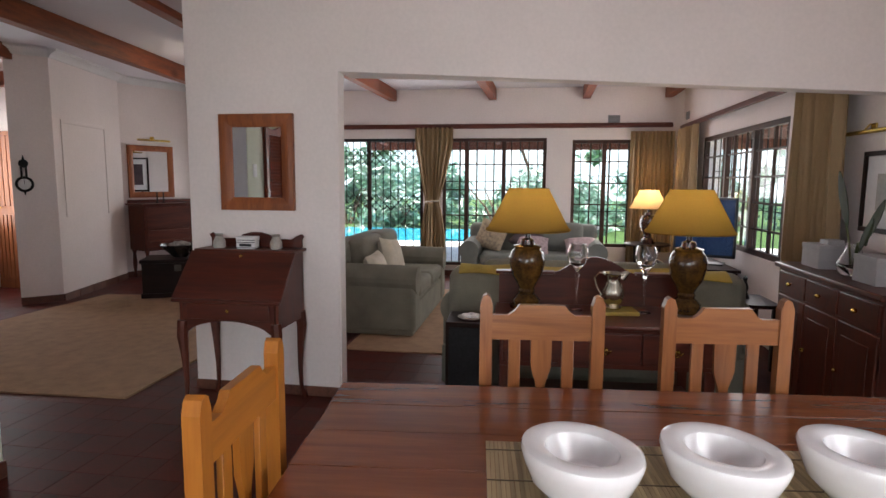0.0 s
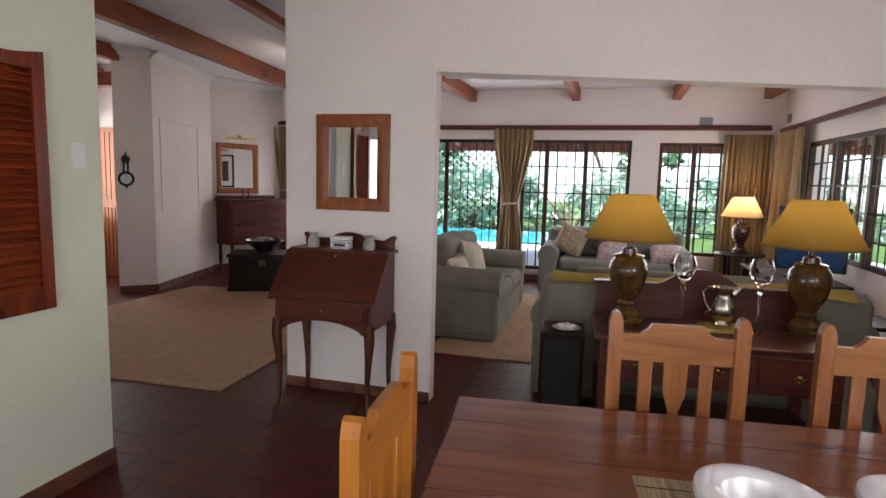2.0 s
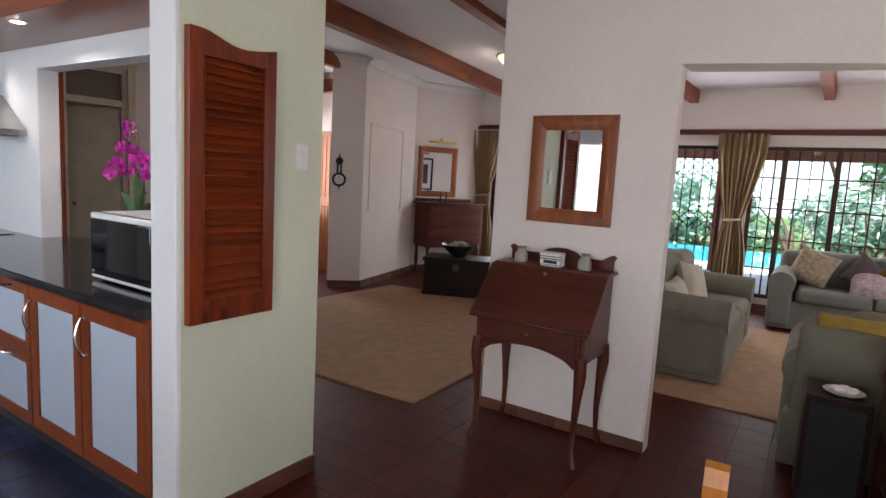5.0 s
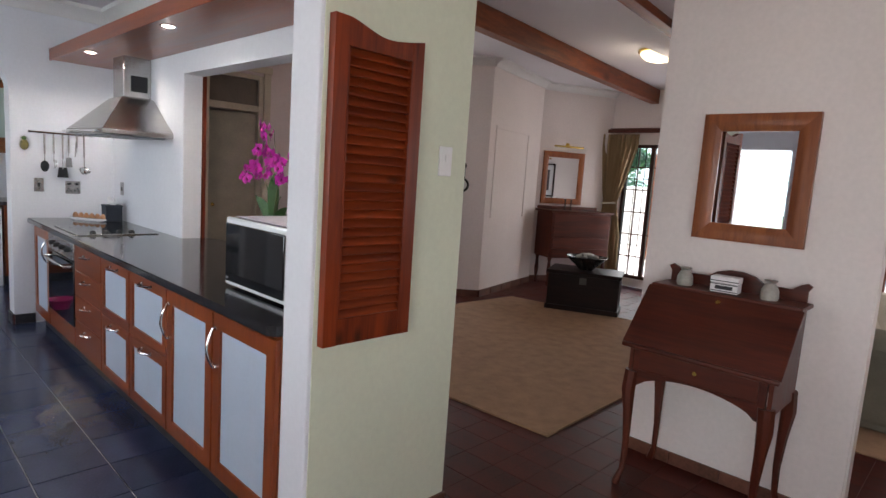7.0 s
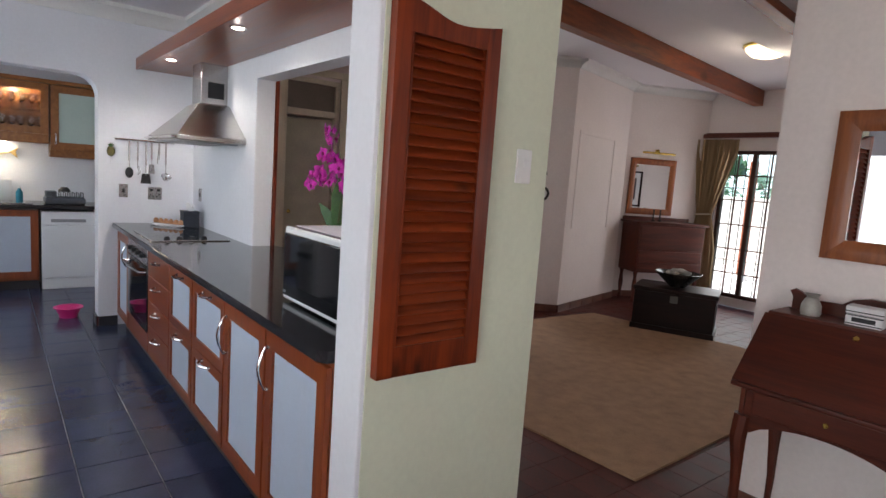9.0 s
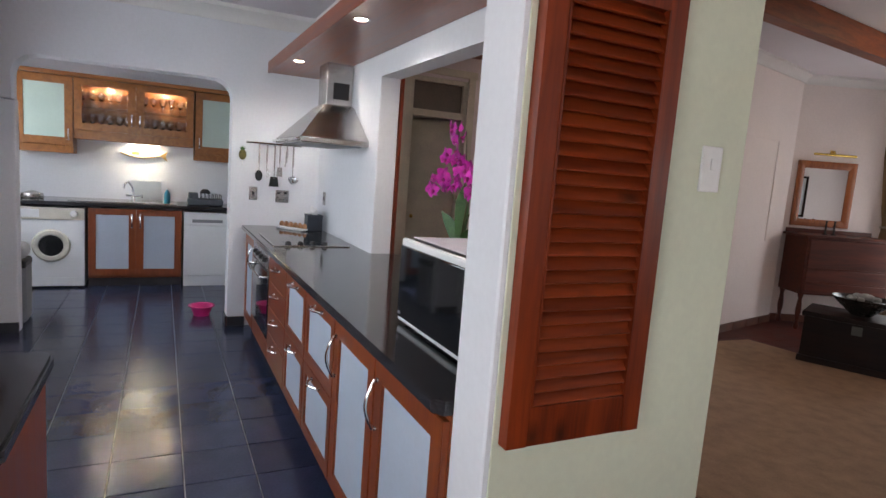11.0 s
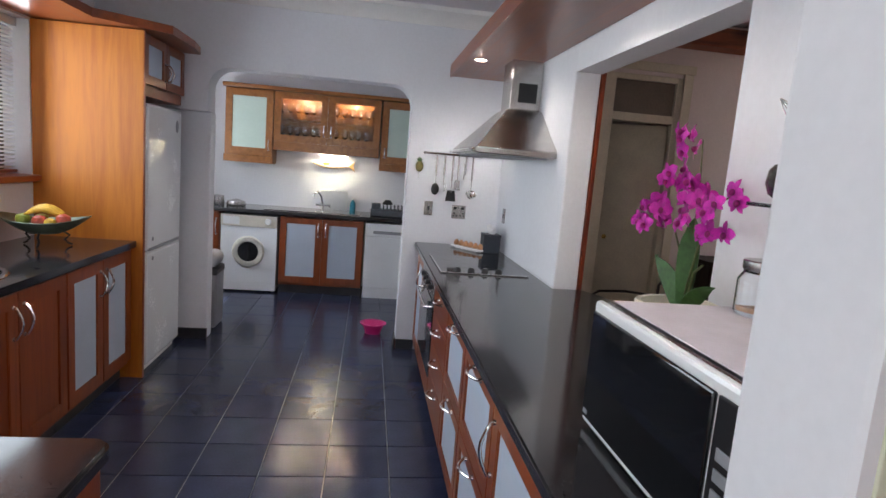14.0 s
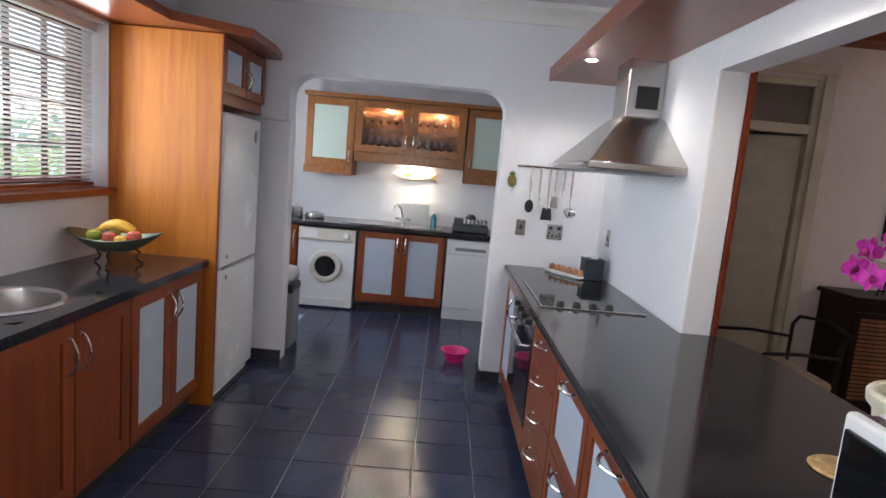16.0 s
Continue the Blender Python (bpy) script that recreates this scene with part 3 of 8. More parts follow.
structure("wall_hall_east", prism(B(), [(0, 0), (5.31, 0), (5.31, HALL_TOP), (0, HALL_TOP)], 0.1, pose(-2.02, 3.98, 0, 0, 0, 106.4)), PLASTER, "white plastered dividing wall")
structure("wall_hall_clock", prism(B(), [(0, 0), (0.42, 0), (0.42, HALL_TOP), (0, HALL_TOP)], 0.12, pose(-5.66, 5.98, 0, 0, 0, 44)), PLASTER, "white plastered wall end")
structure("wall_hall_west_inner", prism(B(), [(0, 0), (1.62, 0), (1.62, HALL_TOP), (0, HALL_TOP)], 0.12, pose(-5.36, 6.27, 0, 0, 0, 102.8)), PLASTER, "white plastered wall with a shallow niche")
structure("wall_hall_angled", prism(B(), [(0, 0), (1.36, 0), (1.36, HALL_TOP), (0, HALL_TOP)], 0.12, pose(-5.83, 7.83, 0, 0, 0, 64)), PLASTER, "white plastered angled wall")
# the second opening is for the added passage window
wall_with_holes("wall_hall_west", "y", -7.1, 0.2, 2.5, 7.2, 0, HALL_TOP, [(3.40, 4.08, 0.0, 2.47), (5.95, 6.85, 0.8, 2.1)], PLASTER, "pale plastered wall with an old door")
wall("wall_hall_passage", -6.9, -5.6, 6.93, 7.08, 0, HALL_TOP, PLASTER, "white plastered wall")
wall("wall_pantry", -8.2, -8.0, 2.6, 4.6, 0, HALL_TOP, PLASTER, "pale pantry wall")
wall("wall_pantry_north", -8.0, -7.1, 4.5, 4.6, 0, HALL_TOP, PLASTER, "pale pantry wall")
wall("floor_pantry", -8.2, -7.1, 2.5, 4.6, -0.1, 0.0, RED_GROUT, "dark red pantry floor")

wall("ceiling_hall", -8.2, -2.35, 2.5, 9.29, HALL_TOP, HALL_TOP + 0.12, CEILING, "white hall ceiling")
wall("ceiling_hall_east", -2.35, -1.9, 3.85, 9.29, HALL_TOP, HALL_TOP + 0.12, CEILING, "white hall ceiling")
wall("ceiling_dining", -2.55, 2.5, -2.2, 3.85, HALL_TOP, HALL_TOP + 0.12, CEILING, "white dining ceiling")
wall("ceiling_living", -3.4, 2.5, 3.98, 9.29, LIVING_TOP, LIVING_TOP + 0.08, CEILING, "white living room ceiling")
wall("ceiling_kitchen", -9.1, -2.35, -0.92, 2.434, KITCHEN_TOP, KITCHEN_TOP + 0.1, CEILING, "white kitchen ceiling")
wall("wall_kitchen_head", -2.38, -2.35, -0.72, 1.82, KITCHEN_TOP, HALL_TOP, PLASTER, "white fascia over the kitchen")


def cornice(name, x0, y0, x1, y1, z, size, material=CORNICE):
    """A coved strip along the top of a wall; the room lies on the left of the way from start to end."""
    d = math.hypot(x1 - x0, y1 - y0)
    prof = [(0, 0), (0.018, 0), (0.025, 0.02), (size * 0.42, size * 0.42), (size - 0.02, size * 0.66), (size, size * 0.72), (size, size), (0, size)]
    bm = prism(B(), [(u, w) for u, w in prof], d, pose(0, 0, 0, 0, 0, 0))
    m = pose(x0, y0, z - size, 0, 0, math.degrees(math.atan2(y1 - y0, x1 - x0)) - 90) @ Matrix.Diagonal((-1, 1, 1, 1))
    bmesh.ops.transform(bm, matrix=m, verts=bm.verts)
    return structure(name, bm, material, "white coved plaster cornice")


cornice("cornice_arch_wall", -6.58, 2.434, -6.58, -0.72, KITCHEN_TOP, 0.12)
cornice("cornice_kitchen_north", -2.53, 2.434, -6.58, 2.434, KITCHEN_TOP, 0.12)
cornice("cornice_kitchen_south", -6.58, -0.66, -2.35, -0.66, KITCHEN_TOP, 0.12)
cornice("cornice_hall_clock", -5.36, 6.27, -5.66, 5.98, HALL_TOP, 0.10)
cornice("cornice_hall_west", -5.72, 7.85, -5.36, 6.27, HALL_TOP, 0.10)
cornice("cornice_hall_angled", -5.23, 9.05, -5.83, 7.83, HALL_TOP, 0.10)

# roof beams
def beam(name, x0, y0, x1, y1, z, w=0.11, h=0.17):
    d = math.hypot(x1 - x0, y1 - y0)
    bm = box(B(), -w / 2, w / 2, 0, d, z, z + h, 0.006)
    bmesh.ops.transform(bm, matrix=pose(x0, y0, 0, 0, 0, math.degrees(math.atan2(y1 - y0, x1 - x0)) - 90), verts=bm.verts)
    ob = structure(name, bm, BEAM, "red-stained pine ceiling beam")
    return ob


beam("beam_hall_1", -3.90, 2.62, -4.60, 9.05, HALL_TOP - 0.205, 0.12, 0.20)
beam("beam_hall_2", -2.72, 3.9, -3.12, 8.0, HALL_TOP - 0.165)
beam("beam_hall_3", -5.25, 2.62, -5.66, 6.12, HALL_TOP - 0.165)
beam("beam_hall_5", -6.80, 2.62, -6.80, 6.92, 2.72, 0.2, 0.16)
beam("beam_hall_4", -7.1, 6.35, -5.75, 6.35, HALL_TOP - 0.40)
for i, x in enumerate((-1.95, -0.42, 0.95, 2.10)):
    beam("beam_living_%d" % (i + 1), x - 0.12, 3.98, x - 0.02, FAR, LIVING_TOP - 0.17)
for i, x in enumerate((-1.1, 0.15, 1.25)):
    beam("beam_dining_%d" % (i + 1), x, -2.0, x, 3.845, 2.62, 0.11, 0.17)

# skirtings
def skirting(name, x0, y0, x1, y1, h, t, material, label):
    d = math.hypot(x1 - x0, y1 - y0)
    n = max(1, round(d / 0.3))
    rz = math.degrees(math.atan2(y1 - y0, x1 - x0))
    run = structure(name, box(B(), 0, d, 0, t * 0.6, 0, h * 0.96), RED_GROUT, label)
    run.matrix_world = pose(x0, y0, 0, 0, 0, rz)
    tile = None
    for i in range(n):
        if tile is None:
            tile = part("skirting_tile", box(B(), 0.002, d / n - 0.002, 0, t, 0, h, 0.004), material, run)
        else:
            o = new("skirting_tile", tile.data)
            o.parent = run
            o.location = (i * d / n, 0, 0)
    return run


skirting("baseboard_partition", -1.05, 3.85, -2.115, 3.85, 0.07, 0.012, SKIRT, "red-brown tile skirting").scale = (1, 1, 1)
skirting("baseboard_pillar", -2.345, 2.56, -2.345, 1.82, 0.085, 0.014, SKIRT, "red-brown tile skirting")
skirting("baseboard_hall_west", -5.36, 6.27, -5.72, 7.85, 0.085, -0.014, SKIRT, "red-brown tile skirting")
skirting("baseboard_hall_clock", -5.66, 5.98, -5.36, 6.27, 0.085, -0.014, SKIRT, "red-brown tile skirting")
skirting("baseboard_hall_angled", -5.83, 7.83, -5.23, 9.05, 0.085, -0.014, SKIRT, "red-brown tile skirting")
skirting("baseboard_living", -3.4, FAR, 2.3, FAR, 0.085, -0.014, SKIRT, "red-brown tile skirting")
skirting("baseboard_arch_right", -6.58, 1.672, -6.58, 1.82, 0.085, -0.012, SKIRT_DARK, "dark slate tile skirting")
skirting("baseboard_arch_left", -6.65, -0.10, -6.65, 0.15, 0.085, -0.012, SKIRT_DARK, "dark slate tile skirting")
skirting("baseboard_arch_reveal", -6.78, 1.672, -6.58, 1.672, 0.085, -0.012, SKIRT_DARK, "dark slate tile skirting")

# bulkhead with downlights over the hob counter
bulk = structure("bulkhead", box(B(), -6.575, -2.53, 1.97, 2.432, 2.235, 2.31, 0.006), CHERRY_X, "red cherry veneer bulkhead shelf")
part("bulkhead_edge", box(B(), -6.575, -2.53, 1.952, 1.97, 2.228, 2.325, 0.004), CHERRY_X, bulk, "orange lipped front edge")
for x in (-5.745, -4.24, -2.75):
    d = thing("downlight", x, 2.045, 2.235, 0, "small round recessed downlight, lit", "downlight", "bulkhead downlights")
    part("ring", lathe(B(), [(0.034, 0.0), (0.045, -0.001), (0.046, -0.004), (0.036, -0.006), (0.034, -0.002)], 24), CHROME, d)
    part("lamp", lathe(B(), [(0.0, -0.011), (0.014, -0.0095), (0.026, -0.006), (0.033, -0.002), (0.033, 0.0)], 20), DOWNLIGHT, d, "glowing lamp")
    lp = new("downlight_beam", bpy.data.lights.new("downlight_beam", "SPOT"))
    lp.data.energy, lp.data.spot_size, lp.data.spot_blend, lp.data.color, lp.data.shadow_soft_size = 7.0 if x < -3 else 2.5, radians(165), 0.5, (1.0, 0.91, 0.80), 0.03
    lp.location = (x, 2.045, 2.208)


# ---- windows ----
def window(name, axis, at, u0, u1, z0, z1, cols, rows, label, frame_w=0.05, stiles=(), burglar=True, facing=1, depth=0.06):
    """A timber window in a wall along x or y: frame, uprights, glazing bars, panes and steel burglar bars."""
    w = tagged(new(name), label, kind="structure")

    def bx(bm, a, b, lo, hi, d0, d1, r=0.003):
        if axis == "x":
            return box(bm, a, b, at + d0, at + d1, lo, hi, r)
        return box(bm, at + d0, at + d1, a, b, lo, hi, r)
    fr = B()
    bx(fr, u0, u1, z1 - frame_w, z1, 0.05, 0.05 + depth)
    bx(fr, u0, u1, z0, z0 + frame_w, 0.05, 0.05 + depth)
    bx(fr, u0, u0 + frame_w, z0 + frame_w, z1 - frame_w, 0.05, 0.05 + depth)
    bx(fr, u1 - frame_w, u1, z0 + frame_w, z1 - frame_w, 0.05, 0.05 + depth)
    f = part("window_frame", fr, FRAME_WOOD, w)
    for s in stiles:
        part("stile", bx(B(), s - 0.03, s + 0.03, z0 + frame_w, z1 - frame_w, 0.052, 0.105), FRAME_WOOD, w)
    for i in range(1, cols):
        u = u0 + (u1 - u0) * i / cols
        if all(abs(u - s) > 0.04 for s in stiles):
            part("glazing_bar", bx(B(), u - 0.009, u + 0.009, z0 + frame_w, z1 - frame_w, 0.066, 0.094), FRAME_WOOD, w)
    for j in range(1, rows):
        z = z0 + (z1 - z0) * j / rows
        part("glazing_bar", bx(B(), u0 + frame_w, u1 - frame_w, z - 0.009, z + 0.009, 0.068, 0.092), FRAME_WOOD, w)
    p = part("pane", bx(B(), u0 + frame_w, u1 - frame_w, z0 + frame_w, z1 - frame_w, 0.078, 0.082, 0), PANE, w)
    p.visible_shadow = False
    return w


def burglar_bars(name, axis, at, u0, u1, z0, z1, step, cross):
    g = tagged(new(name), "black steel burglar bars outside the window", kind="structure")
    n = max(2, round((u1 - u0) / step))
    for i in range(1, n):
        u = u0 + (u1 - u0) * i / n
        part("bar", tube(B(), [(u, at, z0), (u, at, z1)] if axis == "x" else [(at, u, z0), (at, u, z1)], 0.007, 6), IRON, g)
    for k in range(1, cross + 1):
        z = z0 + (z1 - z0) * k / (cross + 1)
        part("crossbar", tube(B(), [(u0, at, z), (u1, at, z)] if axis == "x" else [(at, u0, z), (at, u1, z)], 0.006, 6), IRON, g)
    return g


window("window_door_gate", "x", FAR, -3.25, -1.50, 0.06, 2.12, 1, 1, "dark timber sliding door behind a steel trellis gate", stiles=(-2.38,))
window("window_living_1", "x", FAR, -1.20, 0.375, 0.16, 2.12, 6, 5, "dark timber small-paned window and door", stiles=(-0.83, -0.26))
window("window_living_2", "x", FAR, 0.75, 1.85, 0.50, 2.09, 4, 5, "dark timber small-paned window", stiles=(1.22,))
# out of view; added only to give the east dining lamp an opening
window("window_dining_side", "y", 2.3, -0.7, 1.1, 0.9, 2.1, 6, 5, "unseen small-paned timber window, added to light the dining room from the east", stiles=(-0.1, 0.5))
window("window_living_side", "y", 2.255, 5.50, 8.0, 0.78, 2.03, 7, 5, "dark timber small-paned side window", stiles=(6.33, 7.16))
window("window_hall", "x", FAR, -5.02, -3.7, 0.12, 2.16, 6, 6, "dark timber small-paned french door", stiles=(-4.58, -4.14))
window("window_kitchen", "x", -0.92, -5.755, -3.65, 1.28, 2.19, 8, 4, "white timber kitchen window", stiles=(-4.62,))
# unseen window, put in to carry the scullery's added light
window("window_scullery", "x", -0.92, -8.25, -7.25, 1.15, 2.14, 2, 2, "unseen small timber window, added to light the scullery")
# hidden behind the clock wall; added as an opening for the passage lamp
window("window_passage", "y", -7.1, 5.95, 6.85, 0.8, 2.1, 2, 3, "unseen small timber window, added to light the passage and hall")
window("window_dining", "x", -2.2, -0.9, 1.5, 0.05, 2.15, 4, 4, "dark timber glass door", stiles=(0.3,))
burglar_bars("burglar_bars_1", "x", FAR + 0.16, -1.20, 0.375, 0.16, 2.12, 0.13, 2)
burglar_bars("burglar_bars_2", "x", FAR + 0.16, 0.75, 1.85, 0.50, 2.09, 0.13, 2)
burglar_bars("burglar_bars_3", "y", 2.46, 5.50, 8.0, 0.78, 2.03, 0.15, 2)
burglar_bars("burglar_bars_4", "x", FAR + 0.16, -5.02, -3.7, 0.12, 2.16, 0.14, 3)
# steel trellis gate
gate = thing("trellis_gate", -2.38, FAR + 0.02, 0.06, 0, "black folding steel trellis security gate across the sliding door", "security gate")
for i in range(15):
    part("upright", box(B(), -0.84 + i * 0.12 - 0.006, -0.84 + i * 0.12 + 0.006, -0.008, 0.004, 0.02, 2.03), IRON, gate)
for band, z0 in ((0, 0.95), (1, 1.65)):
    for i in range(14):
        for s in (-1, 1):
            for k in range(2):
                zc = z0 + k * 0.12 + 0.06
                x = -0.78 + i * 0.12
                part("lattice", tube(B(), [(x - 0.06, 0.006, zc - s * 0.06), (x + 0.06, 0.006, zc + s * 0.06)], 0.006, 5), IRON, gate)
part("top_track", box(B(), -0.86, 0.86, -0.012, 0.012, 2.02, 2.05, 0.003), IRON, gate)

# ---- kitchen ----
def lathe_sheet(bm, profile, seg=40):
    """A turned sheet with no end faces."""
    t = bmesh.new()
    rings = [[t.verts.new((r * math.cos(2 * math.pi * i / seg), r * math.sin(2 * math.pi * i / seg), z)) for i in range(seg)] for r, z in profile]
    for a, b in zip(rings, rings[1:]):
        for i in range(seg):
            j = (i + 1) % seg
            t.faces.new((a[i], a[j], b[j], b[i]))
    bmesh.ops.remove_doubles(t, verts=t.verts, dist=1e-6)
    return join(bm, t)


def bow_handle(name, parent, length, m, rad=0.006, out=0.032):
    """A steel bow handle along local z, standing out along -y."""
    pts = [(0, 0.0, -length / 2)]
    for k in range(9):
        a = k / 8
        pts.append((0, -0.012 - out * math.sin(math.pi * a) * 0.9, -length / 2 + length * a))
    pts.append((0, 0.0, length / 2))
    bm = tube(B(), pts, rad, 8)
    for s in (-1, 1):
        lathe(bm, [(0, 0), (0.010, 0.0), (0.009, 0.006), (0, 0.008)], 12, pose(0, 0, s * length / 2, 90, 0, 0))
    bmesh.ops.transform(bm, matrix=m, verts=bm.verts)
    return part(name, bm, CHROME, parent, "bowed chrome handle")


def panel_front(parent, name, x0, x1, z0, z1, y, material, panel=None, panel_mat=None, rail=0.07, t=0.02):
    """A framed front that faces -y: stiles, rails and a sunk panel."""
    bm = B()
    ring = [[[bm.verts.new((x, yy, z)) for x, z in ((a0, c0), (a1, c0), (a1, c1), (a0, c1))] for a0, a1, c0, c1 in ((x0, x1, z0, z1), (x0 + rail, x1 - rail, z0 + rail, z1 - rail))] for yy in (y, y + t)]
    for i in range(4):
        j = (i + 1) % 4
        for side in ring:
            bm.faces.new((side[0][i], side[0][j], side[1][j], side[1][i]))
        for k in (0, 1):
            bm.faces.new((ring[0][k][i], ring[0][k][j], ring[1][k][j], ring[1][k][i]))
    bmesh.ops.recalc_face_normals(bm, faces=bm.faces)
    bmesh.ops.bevel(bm, geom=[e for e in bm.edges if abs(e.verts[0].co.y - y) < 1e-5 and abs(e.verts[1].co.y - y) < 1e-5 and e.calc_face_angle(0) > 0.5], offset=0.003, segments=2, affect="EDGES")
    d = part(name, bm, material, parent)
    part(panel or "panel", box(B(), x0 + rail - 0.005, x1 - rail + 0.005, y + 0.009, y + 0.016, z0 + rail - 0.005, z1 - rail + 0.005), panel_mat or FROSTED, d,
         "pale frosted glass panel" if panel_mat in (None, FROSTED) else "")
    return d


def base_unit(name, x, y, rz, w, depth, label, group, fronts, height=0.868):
    """A base cabinet with its front at local y=0, facing -y."""
    c = thing(name, x, y, 0, rz, label, "kitchen cabinet", group)
    part("body", box(B(), 0, w, 0.022, depth, 0.10, height if "sink" not in label or depth > 0.6 else 0.74, 0.002), CHERRY_X, c)
    part("plinth", box(B(), 0, w, 0.07, depth, 0.0, 0.10), SKIRT_DARK, c, "dark plinth")
    fronts(c)
    return c


def doors_two(w, material, panel_mat, lo=0.13, hi=0.855):
    def f(c):
        a = panel_front(c, "door", 0.004, w / 2 - 0.002, lo, hi, 0.0, material, panel_mat=panel_mat)
        b = panel_front(c, "door", w / 2 + 0.002, w - 0.004, lo, hi, 0.0, material, panel_mat=panel_mat)
        bow_handle("handle", a, 0.14, pose(w / 2 - 0.04, 0, hi - 0.13))
        bow_handle("handle", b, 0.14, pose(w / 2 + 0.04, 0, hi - 0.13))
    return f


def door_one(w, side, lo=0.13, hi=0.855):
    def f(c):
        a = panel_front(c, "door", 0.004, w - 0.004, lo, hi, 0.0, CHERRY_RED)
        bow_handle("handle", a, 0.17, pose(w - 0.035 if side > 0 else 0.035, 0, hi - 0.15))
    return f


def drawers_white(w, lo=0.13, hi=0.855):
    def f(c):
        mid = 0.50
        for a, b in ((lo, mid - 0.002), (mid + 0.002, hi)):
            d = panel_front(c, "drawer", 0.004, w - 0.004, a, b, 0.0, CHERRY_X, rail=0.055)
            bow_handle("handle", d, 0.13, pose(w / 2, 0, b - 0.028, 0, 90, 0))
    return f


def drawers_wood(w):
    def f(c):
        for a, b in ((0.13, 0.335), (0.339, 0.51), (0.514, 0.685), (0.689, 0.855)):
            d = part("drawer", box(B(), 0.004, w - 0.004, 0, 0.02, a, b, 0.004), CHERRY_X, c)
            bow_handle("handle", d, 0.12, pose(w / 2, 0, b - 0.045, 0, 90, 0))
    return f


RUN = "base units under the hob counter"
FRONT, DEEP = 1.80, 0.62
base_unit("base_cabinet", -6.46, FRONT, 0, 0.50, DEEP, "narrow base cabinet with one frosted glass door beside the oven", RUN, door_one(0.50, 1))
base_unit("base_cabinet", -5.23, FRONT, 0, 0.60, DEEP, "red cherry cabinet with four plain drawers and chrome handles", RUN, drawers_wood(0.60))
base_unit("base_cabinet", -4.63, FRONT, 0, 0.515, DEEP, "cherry drawer cabinet with two frosted glass drawer fronts", RUN, drawers_white(0.515))
base_unit("base_cabinet", -4.115, FRONT, 0, 0.545, DEEP, "cherry drawer cabinet with two frosted glass drawer fronts", RUN, drawers_white(0.545))
base_unit("base_cabinet", -3.57, FRONT, 0, 0.515, DEEP, "cherry base cabinet with one tall frosted glass door", RUN, door_one(0.515, -1))
base_unit("base_cabinet", -3.055, FRONT, 0, 0.53, DEEP, "cherry base cabinet with one tall frosted glass door", RUN, door_one(0.53, -1))

oven = thing("oven", -5.955, FRONT, 0.0, 0, "built-in black glass oven with a steel rail handle", "oven")
part("body", box(B(), 0.0, 0.72, 0.02, 0.6, 0.10, 0.868), BLACK_PLASTIC, oven)
part("plinth", box(B(), 0, 0.72, 0.07, 0.6, 0.0, 0.10), SKIRT_DARK, oven, "dark plinth")
part("control_panel", box(B(), 0.006, 0.714, -0.004, 0.02, 0.74, 0.862, 0.004), STEEL, oven, "brushed steel control panel")
odoor = part("door", box(B(), 0.006, 0.714, -0.006, 0.02, 0.27, 0.735, 0.005), BLACK_GLASS, oven, "black glass oven door")
part("handle", tube(B(), [(0.07, 0, 0.69), (0.07, -0.045, 0.69), (0.36, -0.05, 0.69), (0.65, -0.045, 0.69), (0.65, 0, 0.69)], 0.010, 8), CHROME, odoor, "chrome rail handle")
part("lower_panel", box(B(), 0.006, 0.714, 0.0, 0.02, 0.13, 0.265, 0.003), CHERRY_X, oven)
for k in range(4):
    part("knob", lathe(B(), [(0.0, 0.0), (0.018, 0.0), (0.017, 0.02), (0.012, 0.024), (0, 0.024)], 16, pose(0.14 + k * 0.145, -0.004, 0.80, 90, 0, 0)), BLACK_PLASTIC, oven)

# worktops
top = B()
pts = [(-6.572, 1.775), (-2.56, 1.775), (-2.527, 1.80), (-2.527, 2.432), (-3.552, 2.432), (-3.552, 2.66), (-3.75, 2.70), (-4.6, 2.705), (-4.85, 2.67), (-4.995, 2.60), (-4.995, 2.432), (-6.572, 2.432)]
vs = [top.verts.new((x, y, 0.870)) for x, y in pts]
face = top.faces.new(vs)
ext = bmesh.ops.extrude_face_region(top, geom=[face])
bmesh.ops.translate(top, verts=[v for v in ext["geom"] if isinstance(v, bmesh.types.BMVert)], vec=(0, 0, 0.04))
bmesh.ops.bevel(top, geom=[e for e in top.edges if abs(e.verts[0].co.z - e.verts[1].co.z) < 1e-4], offset=0.006, segments=2, affect="EDGES")
wt = part("worktop", top, GRANITE, None)
tagged(wt, "polished black granite worktop along the hob wall and through the hatch", "worktop")
HX, HY, HR = -4.56, -0.385, 0.212
lt_ = B()
for a, b, c, d in ((-5.767, HX - 0.26, -0.662, -0.062), (HX + 0.26, -3.42, -0.662, -0.062), (HX - 0.26, HX + 0.26, -0.662, HY - 0.26), (HX - 0.26, HX + 0.26, HY + 0.26, -0.062)):
    box(lt_, a, b, c, d, 0.870, 0.91)
ringo, ringi = [], []
for k in range(32):
    a = 2 * math.pi * (k + 0.5) / 32
    c, s = math.cos(a), math.sin(a)
    e = 0.26 / max(abs(c), abs(s))
    ringo.append((HX + c * e, HY + s * e))
    ringi.append((HX + c * HR, HY + s * HR))
for z in (0.91, 0.870):
    vo, vi = [lt_.verts.new((x, y, z)) for x, y in ringo], [lt_.verts.new((x, y, z)) for x, y in ringi]
    for k in range(32):
        lt_.faces.new((vo[k], vo[(k + 1) % 32], vi[(k + 1) % 32], vi[k]))
wl = part("worktop", lt_, GRANITE)
tagged(wl, "polished black granite worktop with a round sink under the window", "worktop")
